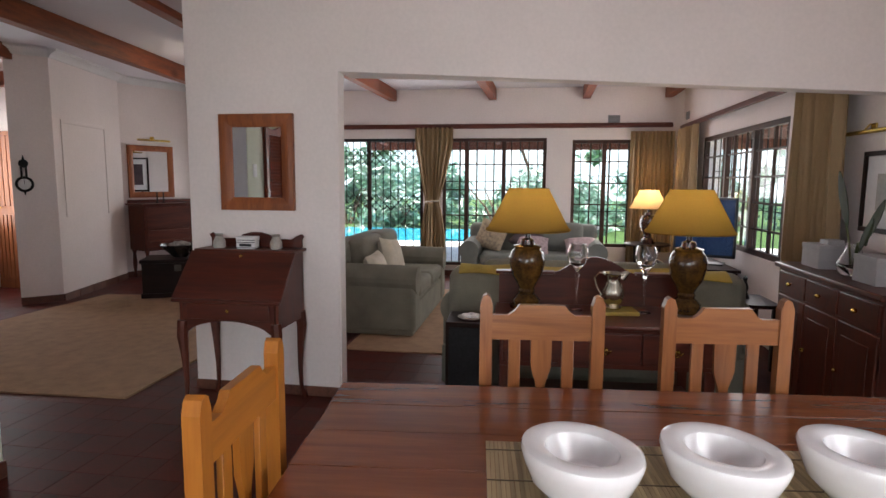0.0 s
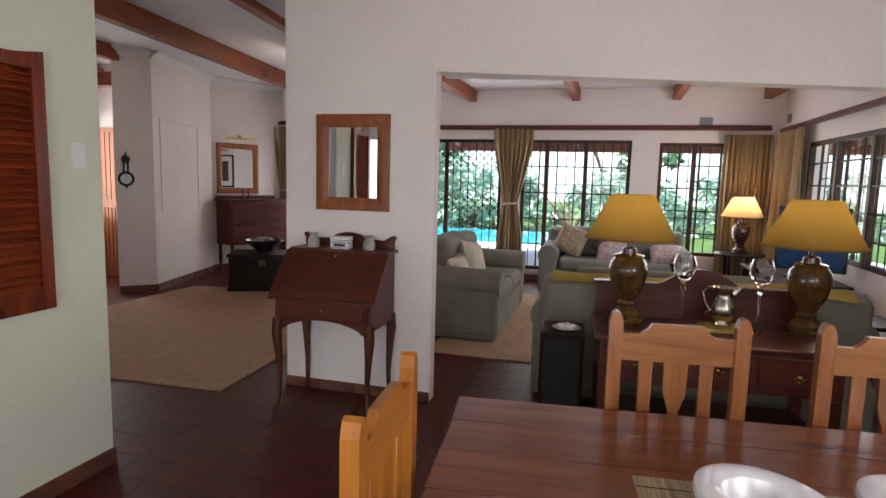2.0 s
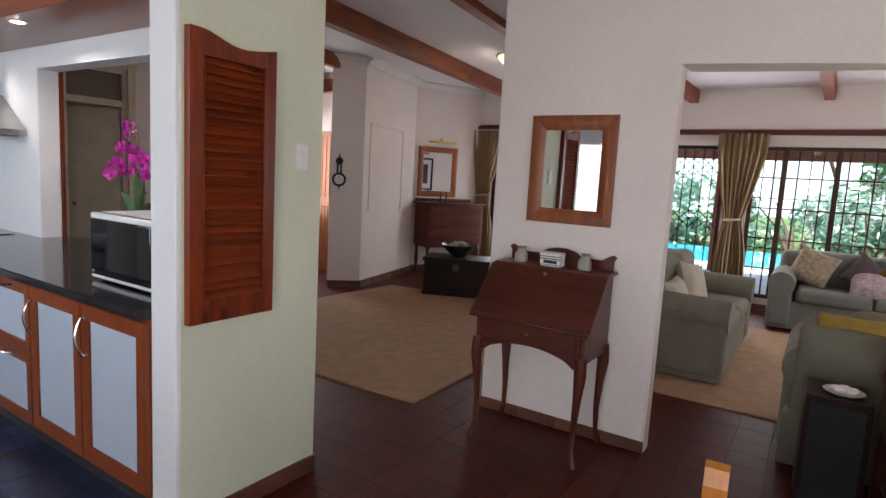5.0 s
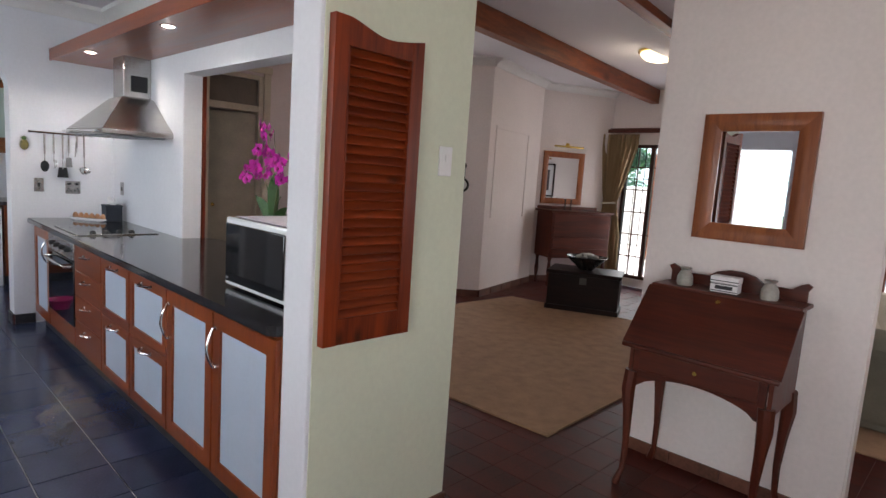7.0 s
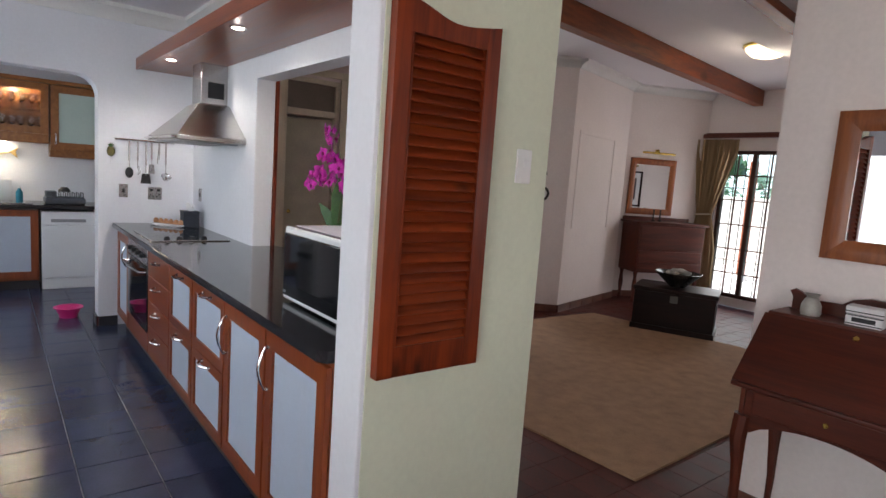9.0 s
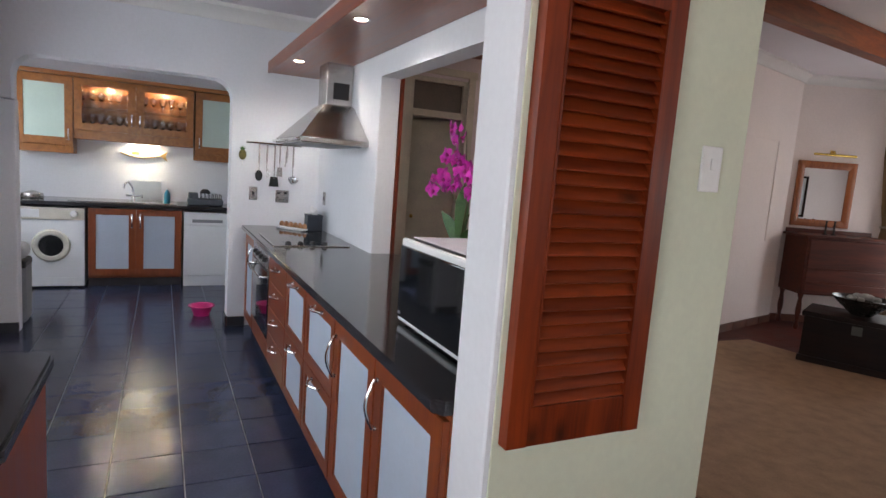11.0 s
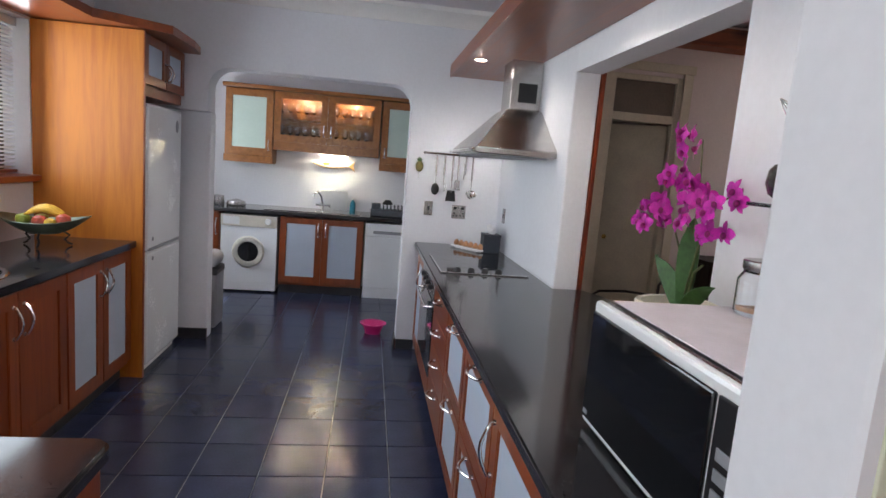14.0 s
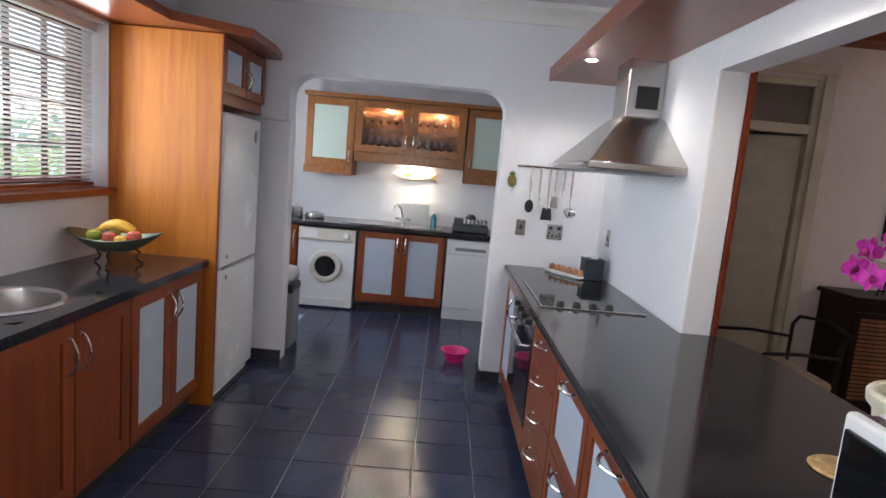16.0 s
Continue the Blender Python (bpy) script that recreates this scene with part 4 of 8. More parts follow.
ub = B()
corner = [(-3.167 + 0.045 - 0.045 * math.cos(a * math.pi / 12), 0.878 - 0.045 + 0.045 * math.sin(a * math.pi / 12)) for a in range(7)]
face = ub.faces.new([ub.verts.new((x, y, 0.870)) for x, y in [(-3.167, 0.12)] + corner + [(-2.56, 0.878), (-2.56, 0.12)]])
ext = bmesh.ops.extrude_face_region(ub, geom=[face])
bmesh.ops.translate(ub, verts=[v for v in ext["geom"] if isinstance(v, bmesh.types.BMVert)], vec=(0, 0, 0.04))
bmesh.ops.bevel(ub, geom=[e for e in ub.edges if abs(e.verts[0].co.z - e.verts[1].co.z) < 1e-4], offset=0.008, segments=2, affect="EDGES")
wi = part("worktop", ub, GRANITE)
tagged(wi, "polished black granite top of a small island", "worktop")
isl = thing("island_cabinet", -3.145, 0.855, 0, 0, "cherry veneered island cabinet under a granite top", "kitchen cabinet")
part("body", box(B(), 0, 0.57, -0.72, 0.0, 0.10, 0.868, 0.003), CHERRY_RED, isl)
part("plinth", box(B(), 0.05, 0.53, -0.67, -0.05, 0.0, 0.10), SKIRT_DARK, isl)

LRUN = "base units under the window"
def left_unit(x_east, w, label, fronts):
    return base_unit("base_cabinet", x_east, -0.088, 180, w, 0.57, label, LRUN, fronts)


left_unit(-4.972, 0.794, "cherry base cabinet with two frosted glass doors under the window", doors_two(0.794, CHERRY_RED, FROSTED))
left_unit(-4.15, 0.82, "red cherry sink cabinet with two panelled wooden doors", doors_two(0.82, CHERRY_RED, CHERRY_RED))
left_unit(-3.44, 0.708, "red cherry base cabinet with two panelled wooden doors", doors_two(0.708, CHERRY_RED, CHERRY_RED))

sink = thing("round_sink", -4.56, -0.385, 0.91, 0, "round stainless steel sink set in the granite worktop", "sink")
part("bowl", lathe_sheet(B(), [(0.208, 0.004), (0.203, -0.02), (0.195, -0.10), (0.17, -0.14), (0.03, -0.15), (0.0, -0.151)]), STEEL, sink)
part("drain", lathe(B(), [(0.0, -0.149), (0.035, -0.1485), (0.038, -0.1495)], 20), CHROME, sink)
part("rim", lathe_sheet(B(), [(0.205, -0.002), (0.207, 0.006), (0.214, 0.009), (0.228, 0.008), (0.234, 0.001)]), CHROME, sink, "polished rim")

# window sill and blind
sill = structure("sill_kitchen", box(B(), -5.765, -3.55, -0.80, -0.605, 1.245, 1.284, 0.006), CHERRY_X, "cherry window sill")
blind = thing("venetian_blind", -4.70, -0.745, 1.29, 0, "white slatted venetian blind, half tilted, in the kitchen window", "blind")
part("head_rail", box(B(), -1.045, 1.045, -0.025, 0.025, 0.85, 0.895, 0.004), WHITE_PLASTIC, blind)
part("bottom_rail", box(B(), -1.035, 1.035, -0.02, 0.02, 0.0, 0.020, 0.004), CHERRY_X, blind, "wooden bottom rail")
slat0 = None
for k in range(36):
    z = 0.035 + k * 0.0226
    if slat0 is None:
        slat0 = part("slat", box(B(), -1.035, 1.035, -0.0115, 0.0115, -0.0008, 0.0008), WHITE_PLASTIC, blind)
    o = slat0 if k == 0 else new("slat", slat0.data)
    o.parent = blind
    o.matrix_basis = pose(0, 0, z, 28, 0, 0)
for x in (-0.8, 0.0, 0.8):
    part("cord", tube(B(), [(x, -0.014, 0.01), (x, -0.014, 0.86)], 0.0015, 5), WHITE_PLASTIC, blind)

# tall panel, fridge, cabinet above, and pelmet
tall = thing("tall_side_panel", -5.78, -0.33, 0, 0, "tall orange cherry veneer side panel beside the fridge", "cabinet panel")
part("panel", box(B(), -0.012, 0.012, -0.368, 0.306, 0.0, 2.20, 0.003), CHERRY, tall)
part("front_edge", box(B(), -0.0125, 0.0125, 0.3065, 0.311, 0.0, 2.20, 0.001), CHERRY_RED, tall, "red cherry edge strip")
fr = thing("fridge", -6.185, -0.392, 0, 0, "tall white fridge-freezer with two doors between a panel and the wall", "fridge")
part("body", box(B(), -0.33, 0.33, -0.24, 0.30, 0.03, 1.775, 0.008), WHITE_ENAMEL, fr)
f1 = part("upper_door", box(B(), -0.332, 0.332, 0.305, 0.365, 0.83, 1.78, 0.022, 4), WHITE_ENAMEL, fr)
f2 = part("freezer_door", box(B(), -0.332, 0.332, 0.305, 0.365, 0.05, 0.82, 0.022, 4), WHITE_ENAMEL, fr)
part("grip", box(B(), -0.29, 0.29, 0.35, 0.372, 0.826, 0.846, 0.006), GREY_PLASTIC, f1)
part("plinth", box(B(), -0.30, 0.30, 0.25, 0.33, 0.0, 0.045, 0.003), WHITE_PLASTIC, fr)
for z in (0.77, 0.90):
    part("lock", lathe(B(), [(0, 0), (0.014, 0), (0.013, 0.004), (0, 0.005)], 14, pose(0.235, 0.365, z, -90, 0, 0)), GREY_PLASTIC, fr)
part("magnet", ball(B(), -0.22, 0.368, 1.66, 0.028, 0.006, 0.045, 12), GREY_PLASTIC, fr, "dark fridge magnet")
over = thing("wall_cabinet", -6.178, -0.318, 1.82, 180, "cherry wall cabinet with two frosted doors above the fridge", "wall cabinet")
part("body", box(B(), -0.385, 0.382, -0.27, 0.33, 0.0, 0.38, 0.003), CHERRY_RED, over)
da = panel_front(over, "door", -0.378, -0.003, 0.07, 0.375, -0.292, CHERRY_RED, rail=0.06)
db = panel_front(over, "door", 0.003, 0.378, 0.07, 0.375, -0.292, CHERRY_RED, rail=0.06)
bow_handle("handle", da, 0.11, pose(-0.03, -0.292, 0.18))
bow_handle("handle", db, 0.11, pose(0.03, -0.292, 0.18))
pel = B()
vs = [pel.verts.new((x, y, 2.205)) for x, y in [(-6.575, -0.70), (-6.575, 0.08), (-6.30, 0.12), (-5.84, 0.12), (-5.55, -0.22), (-3.42, -0.22), (-3.42, -0.70)]]
f = pel.faces.new(vs)
ext = bmesh.ops.extrude_face_region(pel, geom=[f])
bmesh.ops.translate(pel, verts=[v for v in ext["geom"] if isinstance(v, bmesh.types.BMVert)], vec=(0, 0, 0.05))
pelo = part("pelmet_board", pel, CHERRY_X, None)
tagged(pelo, "wide red cherry pelmet board above the window and the fridge", "pelmet")

# hob
hob = thing("ceramic_hob", -5.62, 2.10, 0.9105, 0, "black ceramic hob with a steel edge and four knobs", "hob")
part("plate", box(B(), -0.30, 0.345, -0.262, 0.262, 0.0, 0.005, 0.002), BLACK_GLASS, hob)
rim = B()
box(rim, -0.30, 0.352, -0.27, -0.262, 0.0, 0.009, 0.002)
box(rim, 0.345, 0.353, -0.27, 0.268, 0.0, 0.009, 0.002)
part("trim", rim, CHROME, hob, "steel edge trim")
for k in range(4):
    part("knob", lathe(B(), [(0.0, 0.005), (0.022, 0.005), (0.021, 0.02), (0.012, 0.03), (0, 0.03)], 18, pose(0.29, -0.16 + k * 0.085, 0.0)), BLACK_PLASTIC, hob)
for x, y in ((-0.16, -0.12), (-0.16, 0.13), (0.08, -0.12), (0.08, 0.13)):
    part("ring_mark", lathe(B(), [(0.082, 0.0047), (0.0835, 0.0053), (0.085, 0.0047)], 32, pose(x, y, 0)), BLACK_PLASTIC, hob)

# cooker hood
hood = thing("cooker_hood", -5.628, 2.43, 1.615, 0, "brushed steel chimney cooker hood above the hob", "cooker hood")
can = B()
sh = bmesh.new()
lv = [((-0.465, 0.465), (-0.47, 0.0), 0.05), ((-0.435, 0.405), (-0.435, 0.0), 0.085), ((-0.37, 0.30), (-0.375, 0.0), 0.15), ((-0.295, 0.175), (-0.295, 0.0), 0.235), ((-0.245, 0.08), (-0.235, 0.0), 0.30), ((-0.235, 0.03), (-0.21, 0.0), 0.315)]
rings = [[sh.verts.new(p) for p in ((a[0], b[0], z), (a[1], b[0], z), (a[1], b[1], z), (a[0], b[1], z))] for a, b, z in lv]
for p, q in zip(rings, rings[1:]):
    for i in range(4):
        sh.faces.new((p[i], p[(i + 1) % 4], q[(i + 1) % 4], q[i]))
sh.faces.new(rings[-1])
sh.faces.new(rings[0][::-1])
join(can, sh)
part("canopy", can, STEEL, hood, angle=25)
part("rim", box(B(), -0.467, 0.467, -0.472, 0.0, 0.012, 0.05, 0.006), STEEL, hood)
part("grease_filter", box(B(), -0.41, 0.41, -0.43, -0.04, 0.004, 0.013), GREY_PLASTIC, hood)
part("flue", box(B(), -0.235, 0.015, -0.20, -0.002, 0.315, 0.627, 0.004), STEEL, hood)
part("flue_grille", box(B(), 0.0145, 0.018, -0.15, -0.03, 0.36, 0.48), BLACK_PLASTIC, hood, "dark square vent")
part("rail", tube(B(), [(-0.44, -0.50, 0.03), (0.44, -0.50, 0.03)], 0.008, 8), CHROME, hood, "front rail")
for x in (-0.43, 0.43):
    part("rail_bracket", tube(B(), [(x, -0.47, 0.03), (x, -0.50, 0.03)], 0.008, 7), CHROME, hood)

# utensil rail on the arch wall
ur = thing("utensil_rail", -6.575, 2.02, 1.63, 0, "steel rail with hanging kitchen utensils on the wall", "utensil rail")
part("rail", tube(B(), [(0.03, -0.23, 0), (0.03, 0.24, 0)], 0.009, 8), CHROME, ur)
for y in (-0.22, 0.23):
    part("bracket", tube(B(), [(0.0, y, 0), (0.03, y, 0)], 0.011, 8), CHROME, ur)
UT = "hanging utensils"
def utensil(kind, y, length, label, head):
    t = thing(kind, -6.535, y, 1.62, 0, label, "utensil", UT)
    part("handle", tube(B(), [(0, 0, 0.0), (0, 0, -length * 0.55)], 0.007, 7), STEEL, t)
    part("shank", tube(B(), [(0, 0, -length * 0.55), (0, 0, -length * 0.8)], 0.004, 6), STEEL, t)
    head(t, length)
    return t


utensil("slotted_spoon", 1.90, 0.30, "black slotted spoon hanging from a steel rail", lambda t, n: part("head", ball(B(), 0, 0, -n * 0.9, 0.012, 0.032, 0.048, 12), BLACK_PLASTIC, t))
def whisk_head(t, n):
    bm = B()
    for k in range(5):
        a = k * math.pi / 5
        tube(bm, [(0, 0, -n * 0.72)] + [(0.026 * math.sin(math.pi * s / 6) * math.cos(a), 0.026 * math.sin(math.pi * s / 6) * math.sin(a), -n * (0.72 + 0.26 * (1 - math.cos(math.pi * s / 6)) / 2)) for s in range(1, 6)] + [(0, 0, -n * 0.98)], 0.0015, 5)
    part("wires", bm, CHROME, t)


utensil("whisk", 1.965, 0.29, "small steel whisk hanging from a rail", whisk_head)
utensil("spatula", 2.03, 0.36, "black slotted spatula hanging from a rail", lambda t, n: part("blade", prism(B(), [(-0.03, -n * 0.76), (0.03, -n * 0.76), (0.042, -n), (-0.042, -n)], 0.005, pose(0, 0, 0, 0, 0, 90)), BLACK_PLASTIC, t))
utensil("fish_slice", 2.075, 0.27, "steel fish slice hanging from a rail", lambda t, n: part("blade", prism(B(), [(-0.02, -n * 0.7), (0.02, -n * 0.7), (0.026, -n), (-0.026, -n)], 0.003, pose(0, 0, 0, 0, 0, 90)), STEEL, t))
utensil("ladle", 2.19, 0.33, "steel soup ladle hanging from a rail", lambda t, n: part("bowl", lathe(B(), [(0.0, -0.03), (0.025, -0.025), (0.042, 0.0), (0.044, 0.012), (0.04, 0.0), (0.02, -0.02), (0.0, -0.024)], 18, pose(0.02, 0, -n * 0.9, 0, 35, 0)), CHROME, t))
utensil("tongs", 2.135, 0.18, "short steel tongs hanging from a rail", lambda t, n: part("arms", tube(B(), [(0, -0.006, -0.05), (0.0, -0.014, -n)], 0.005, 6), STEEL, t))

pine = thing("pineapple_hook", -6.572, 1.765, 1.55, 0, "small green and yellow pineapple ornament with a white hook", "wall ornament")
part("fruit", ball(B(), 0.008, 0, -0.03, 0.012, 0.032, 0.045, 12), mat("olive_gold_glaze", (0.16, 0.13, 0.03), 0.4, vary=0.3, scale=40), pine)
cr = B()
for k in range(5):
    tube(cr, [(0.006, 0, 0.01), (0.008, -0.024 + k * 0.012, 0.045 - abs(k - 2) * 0.008)], [0.012, 0.002], 6)
part("leaves", cr, LEAF, pine)
part("hook", tube(B(), [(0.004, 0, -0.075), (0.004, 0, -0.105), (0.014, 0, -0.12), (0.022, 0, -0.105)], 0.003, 6), WHITE_PLASTIC, pine)


def wall_plate(name, m, w, h, label, bits, face_mat=STEEL):
    p = new(name)
    p.matrix_world = m
    tagged(p, label, "electrical socket" if "socket" in name else "switch")
    part("plate", box(B(), -w / 2, w / 2, -0.009, 0, -h / 2, h / 2, 0.004), face_mat, p)
    for x, z, a, b in bits:
        part("insert", box(B(), x - a / 2, x + a / 2, -0.012, -0.008, z - b / 2, z + b / 2, 0.002), BLACK_PLASTIC if face_mat is STEEL else WHITE_PLASTIC, p)
    return p


wall_plate("wall_socket", pose(-6.58, 1.862, 1.19, 0, 0, 90), 0.07, 0.115, "steel single switch plate on the white wall", [(0, 0, 0.018, 0.035)])
wall_plate("wall_socket", pose(-6.58, 2.112, 1.175, 0, 0, 90), 0.115, 0.11, "steel double socket plate on the white wall",
           [(-0.03, 0.03, 0.025, 0.02), (0.03, 0.03, 0.025, 0.02), (-0.035, -0.01, 0.012, 0.014), (-0.015, -0.028, 0.012, 0.014), (0.015, -0.028, 0.012, 0.014), (0.035, -0.01, 0.012, 0.014), (-0.042, -0.03, 0.011, 0.012), (0.042, -0.03, 0.011, 0.012)])
wall_plate("wall_switch", pose(-6.32, 2.434, 1.19, 0, 0, 0), 0.07, 0.115, "steel switch plate on the white wall", [(0, 0, 0.018, 0.035)])

tis = thing("tissue_box", -6.24, 2.325, 0.911, 0, "dark navy tissue box with a white tissue", "tissue box")
part("box", box(B(), -0.065, 0.065, -0.065, 0.065, 0, 0.135, 0.006), NAVY_CARD, tis)
part("lid", box(B(), -0.068, 0.068, -0.068, 0.068, 0.128, 0.142, 0.004), NAVY_CARD, tis)
tp = B()
sheet(tp, lambda u, v: ((u - 0.5) * 0.10 * (0.5 + v), 0.02 * math.sin(7 * u + 3 * v) + 0.015 * math.sin(13 * u), 0.138 + v * (0.055 + 0.02 * math.sin(9 * u))), 10, 6)
part("tissue", solid(tp, 0.001), PAPER, tis)
et = thing("egg_tray", -6.31, 2.17, 0.911, -55, "white ceramic tray with brown eggs", "egg tray")
part("tray", box(B(), -0.042, 0.042, -0.165, 0.165, 0.006, 0.022, 0.008), CERAMIC, et)
part("foot", box(B(), -0.03, 0.03, -0.12, 0.12, 0.0, 0.007), CERAMIC, et)
egg0 = None
for i in range(6):
    e = thing("egg", 0, 0, 0, 0, "brown hen's egg in a white tray", "egg", "eggs in the tray") if egg0 is None else copy_thing(egg0, Matrix())
    if egg0 is None:
        egg0 = e
        part("shell", lathe(B(), [(0.0, 0.0), (0.012, 0.003), (0.02, 0.014), (0.0215, 0.022), (0.018, 0.038), (0.009, 0.050), (0.0, 0.053)], 14), EGG, e)
    e.matrix_world = pose(-6.31, 2.17, 0.9225, 0, 0, -55) @ pose(0.0, -0.135 + i * 0.053, 0)

# microwave with cloth, jar, napkin holder
mw = thing("microwave", -2.936, 2.18, 0.911, 0, "silver and black microwave oven on the granite worktop", "microwave")
part("body", box(B(), -0.353, 0.353, -0.195, 0.225, 0.012, 0.325, 0.010), STEEL, mw)
part("front_frame", box(B(), -0.356, 0.356, -0.218, -0.193, 0.010, 0.328, 0.010), WHITE_ENAMEL, mw, "silver front frame")
part("door", box(B(), -0.340, 0.178, -0.226, -0.216, 0.030, 0.303, 0.006), BLACK_GLASS, mw, "black glass door")
cp = part("control_panel", box(B(), 0.186, 0.342, -0.224, -0.216, 0.030, 0.303, 0.004), BLACK_PLASTIC, mw)
for k, dx in ((0, 0.0), (1, 0.014)):
    dg = B()
    for (x, z, w, h) in ((0, 0, 0.008, 0.0016), (0, 0.009, 0.008, 0.0016), (0, 0.018, 0.008, 0.0016), (-0.004, 0.0045, 0.0016, 0.009), (0.004, 0.0135, 0.0016, 0.009), (0.004, 0.0045, 0.0016, 0.009)):
        box(dg, 0.258 + dx + x - w / 2, 0.258 + dx + x + w / 2, -0.2255, -0.2242, 0.262 + z - h / 2, 0.262 + z + h / 2)
    part("digit", dg, GREEN_DIGIT, cp, "glowing green digit")
for k in range(3):
    part("button", box(B(), 0.205, 0.325, -0.2275, -0.224, 0.20 - k * 0.035, 0.222 - k * 0.035, 0.003), GREY_PLASTIC, cp)
part("badge", box(B(), -0.328, -0.305, -0.2285, -0.2255, 0.042, 0.054, 0.002), GREY_PLASTIC, mw)
for x in (-0.30, 0.30):
    for y in (-0.15, 0.18):
        part("foot", lathe(B(), [(0, 0), (0.016, 0), (0.014, 0.013), (0, 0.013)], 12, pose(x, y, 0)), BLACK_PLASTIC, mw)
cloth = part("cloth", box(B(), -3.27, -2.66, 2.00, 2.395, 1.2395, 1.2432, 0.0015), CLOTH_PINK)
tagged(cloth, "pale folded cloth lying on the microwave", "cloth")
jar = thing("glass_jar", -3.185, 2.335, 1.2435, 0, "clear glass jar with a steel screw lid", "jar")
part("jar", lathe(B(), [(0.0, 0.0), (0.055, 0.0), (0.06, 0.008), (0.06, 0.085), (0.05, 0.102), (0.047, 0.108), (0.044, 0.102), (0.056, 0.084), (0.056, 0.01), (0.0, 0.006)], 28), GLASS, jar)
part("lid", lathe(B(), [(0.0, 0.109), (0.05, 0.109), (0.052, 0.113), (0.052, 0.131), (0.049, 0.134), (0.0, 0.134)], 28), STEEL, jar, "brushed steel lid")
part("contents", lathe(B(), [(0.0, 0.008), (0.054, 0.011), (0.054, 0.022), (0.0, 0.026)], 20), EGG, jar)
nap = thing("napkin_holder", -3.03, 2.285, 1.2435, 12, "dark wooden napkin holder carved with elephants, with white napkins", "napkin holder")
side = B()
prism(side, [(-0.08, 0), (0.08, 0), (0.08, 0.016), (-0.08, 0.016)], 0.008)
for k in range(3):
    cx = -0.053 + k * 0.053
    ball(side, cx, 0.004, 0.055, 0.024, 0.005, 0.017, 12)
    ball(side, cx + 0.022, 0.004, 0.062, 0.012, 0.005, 0.012, 10)
    tube(side, [(cx + 0.032, 0.004, 0.058), (cx + 0.037, 0.004, 0.035), (cx + 0.034, 0.004, 0.018)], 0.004, 6)
    for d in (-0.015, -0.003, 0.012):
        tube(side, [(cx + d, 0.004, 0.05), (cx + d, 0.004, 0.012)], 0.0055, 6)
sp = part("side", side, DARK_WOOD, nap)
o = new("side", sp.data)
o.parent = nap
o.location = (0, 0.05, 0)
part("base", box(B(), -0.08, 0.08, 0.0, 0.058, 0.0, 0.008, 0.002), DARK_WOOD, nap)
nk = B()
for k in range(4):
    sheet(nk, lambda u, v, k=k: ((u - 0.5) * 0.15, 0.016 + k * 0.008 + 0.004 * math.sin(9 * u + k), 0.009 + v * (0.085 + 0.012 * math.sin(5 * u + k))), 8, 3)
part("napkins", solid(nk, 0.0015), PAPER, nap, "white paper napkins")

# glass shelf on the wall with pestle bowl
gs = thing("glass_shelf", -2.99, 2.432, 1.505, 0, "green-edged glass wall shelf on steel brackets", "shelf")
part("shelf", box(B(), -0.235, 0.45, -0.15, -0.002, 0.0, 0.010, 0.003), SHELF_GLASS, gs)
for x in (-0.17, 0.34):
    part("bracket", ball(tube(B(), [(x, 0, -0.012), (x, -0.05, -0.012)], 0.009, 8), x, -0.05, -0.011, 0.011, 0.011, 0.010), STEEL, gs)
mb = thing("mortar_bowl", -3.125, 2.35, 1.516, 0, "dark glazed round bowl with a wire whisk standing in it", "bowl")
part("bowl", lathe(B(), [(0.0, 0.0), (0.045, 0.0), (0.072, 0.02), (0.08, 0.045), (0.076, 0.075), (0.066, 0.088), (0.062, 0.085), (0.07, 0.07), (0.073, 0.045), (0.06, 0.02), (0.0, 0.008)], 28), mat("dark_metallic_glaze", (0.06, 0.055, 0.055), 0.25, metal=0.6, vary=0.3, scale=12), mb)
wk = thing("wire_whisk", -3.11, 2.35, 1.53, 0, "steel wire whisk with a dark handle standing in a bowl", "whisk")
part("handle", tube(B(), [(0.055, 0, 0.05), (-0.02, 0, 0.12)], 0.008, 8), BLACK_PLASTIC, wk)
ww = B()
for k in range(6):
    a = k * math.pi / 6
    axis = Vector((-0.73, 0, 0.68))
    s1, s2 = Vector((0.68, 0, 0.73)), Vector((0, 1, 0))
    tube(ww, [Vector((-0.02, 0, 0.12)) + axis * (0.17 * q / 8) + (s1 * math.cos(a) + s2 * math.sin(a)) * 0.024 * math.sin(math.pi * min(1, q / 8 * 0.98)) for q in range(9)], 0.0013, 5)
part("wires", ww, CHROME, wk)

# orchid in a cream pot on the hatch counter
random.seed(7)
orchid = thing("potted_orchid", -3.49, 2.315, 0.911, 0, "magenta moth orchid in a cream ceramic pot", "orchid")
part("pot", lathe(B(), [(0.0, 0.0), (0.085, 0.0), (0.10, 0.02), (0.125, 0.19), (0.135, 0.25), (0.15, 0.265), (0.152, 0.285), (0.146, 0.292), (0.132, 0.29), (0.122, 0.25), (0.0, 0.24)], 32), mat("cream_pot_glaze", (0.72, 0.68, 0.56), 0.4, vary=0.06, scale=8), orchid, "cream glazed pot")
part("soil", lathe(B(), [(0.0, 0.252), (0.121, 0.247)], 20), BARK, orchid)
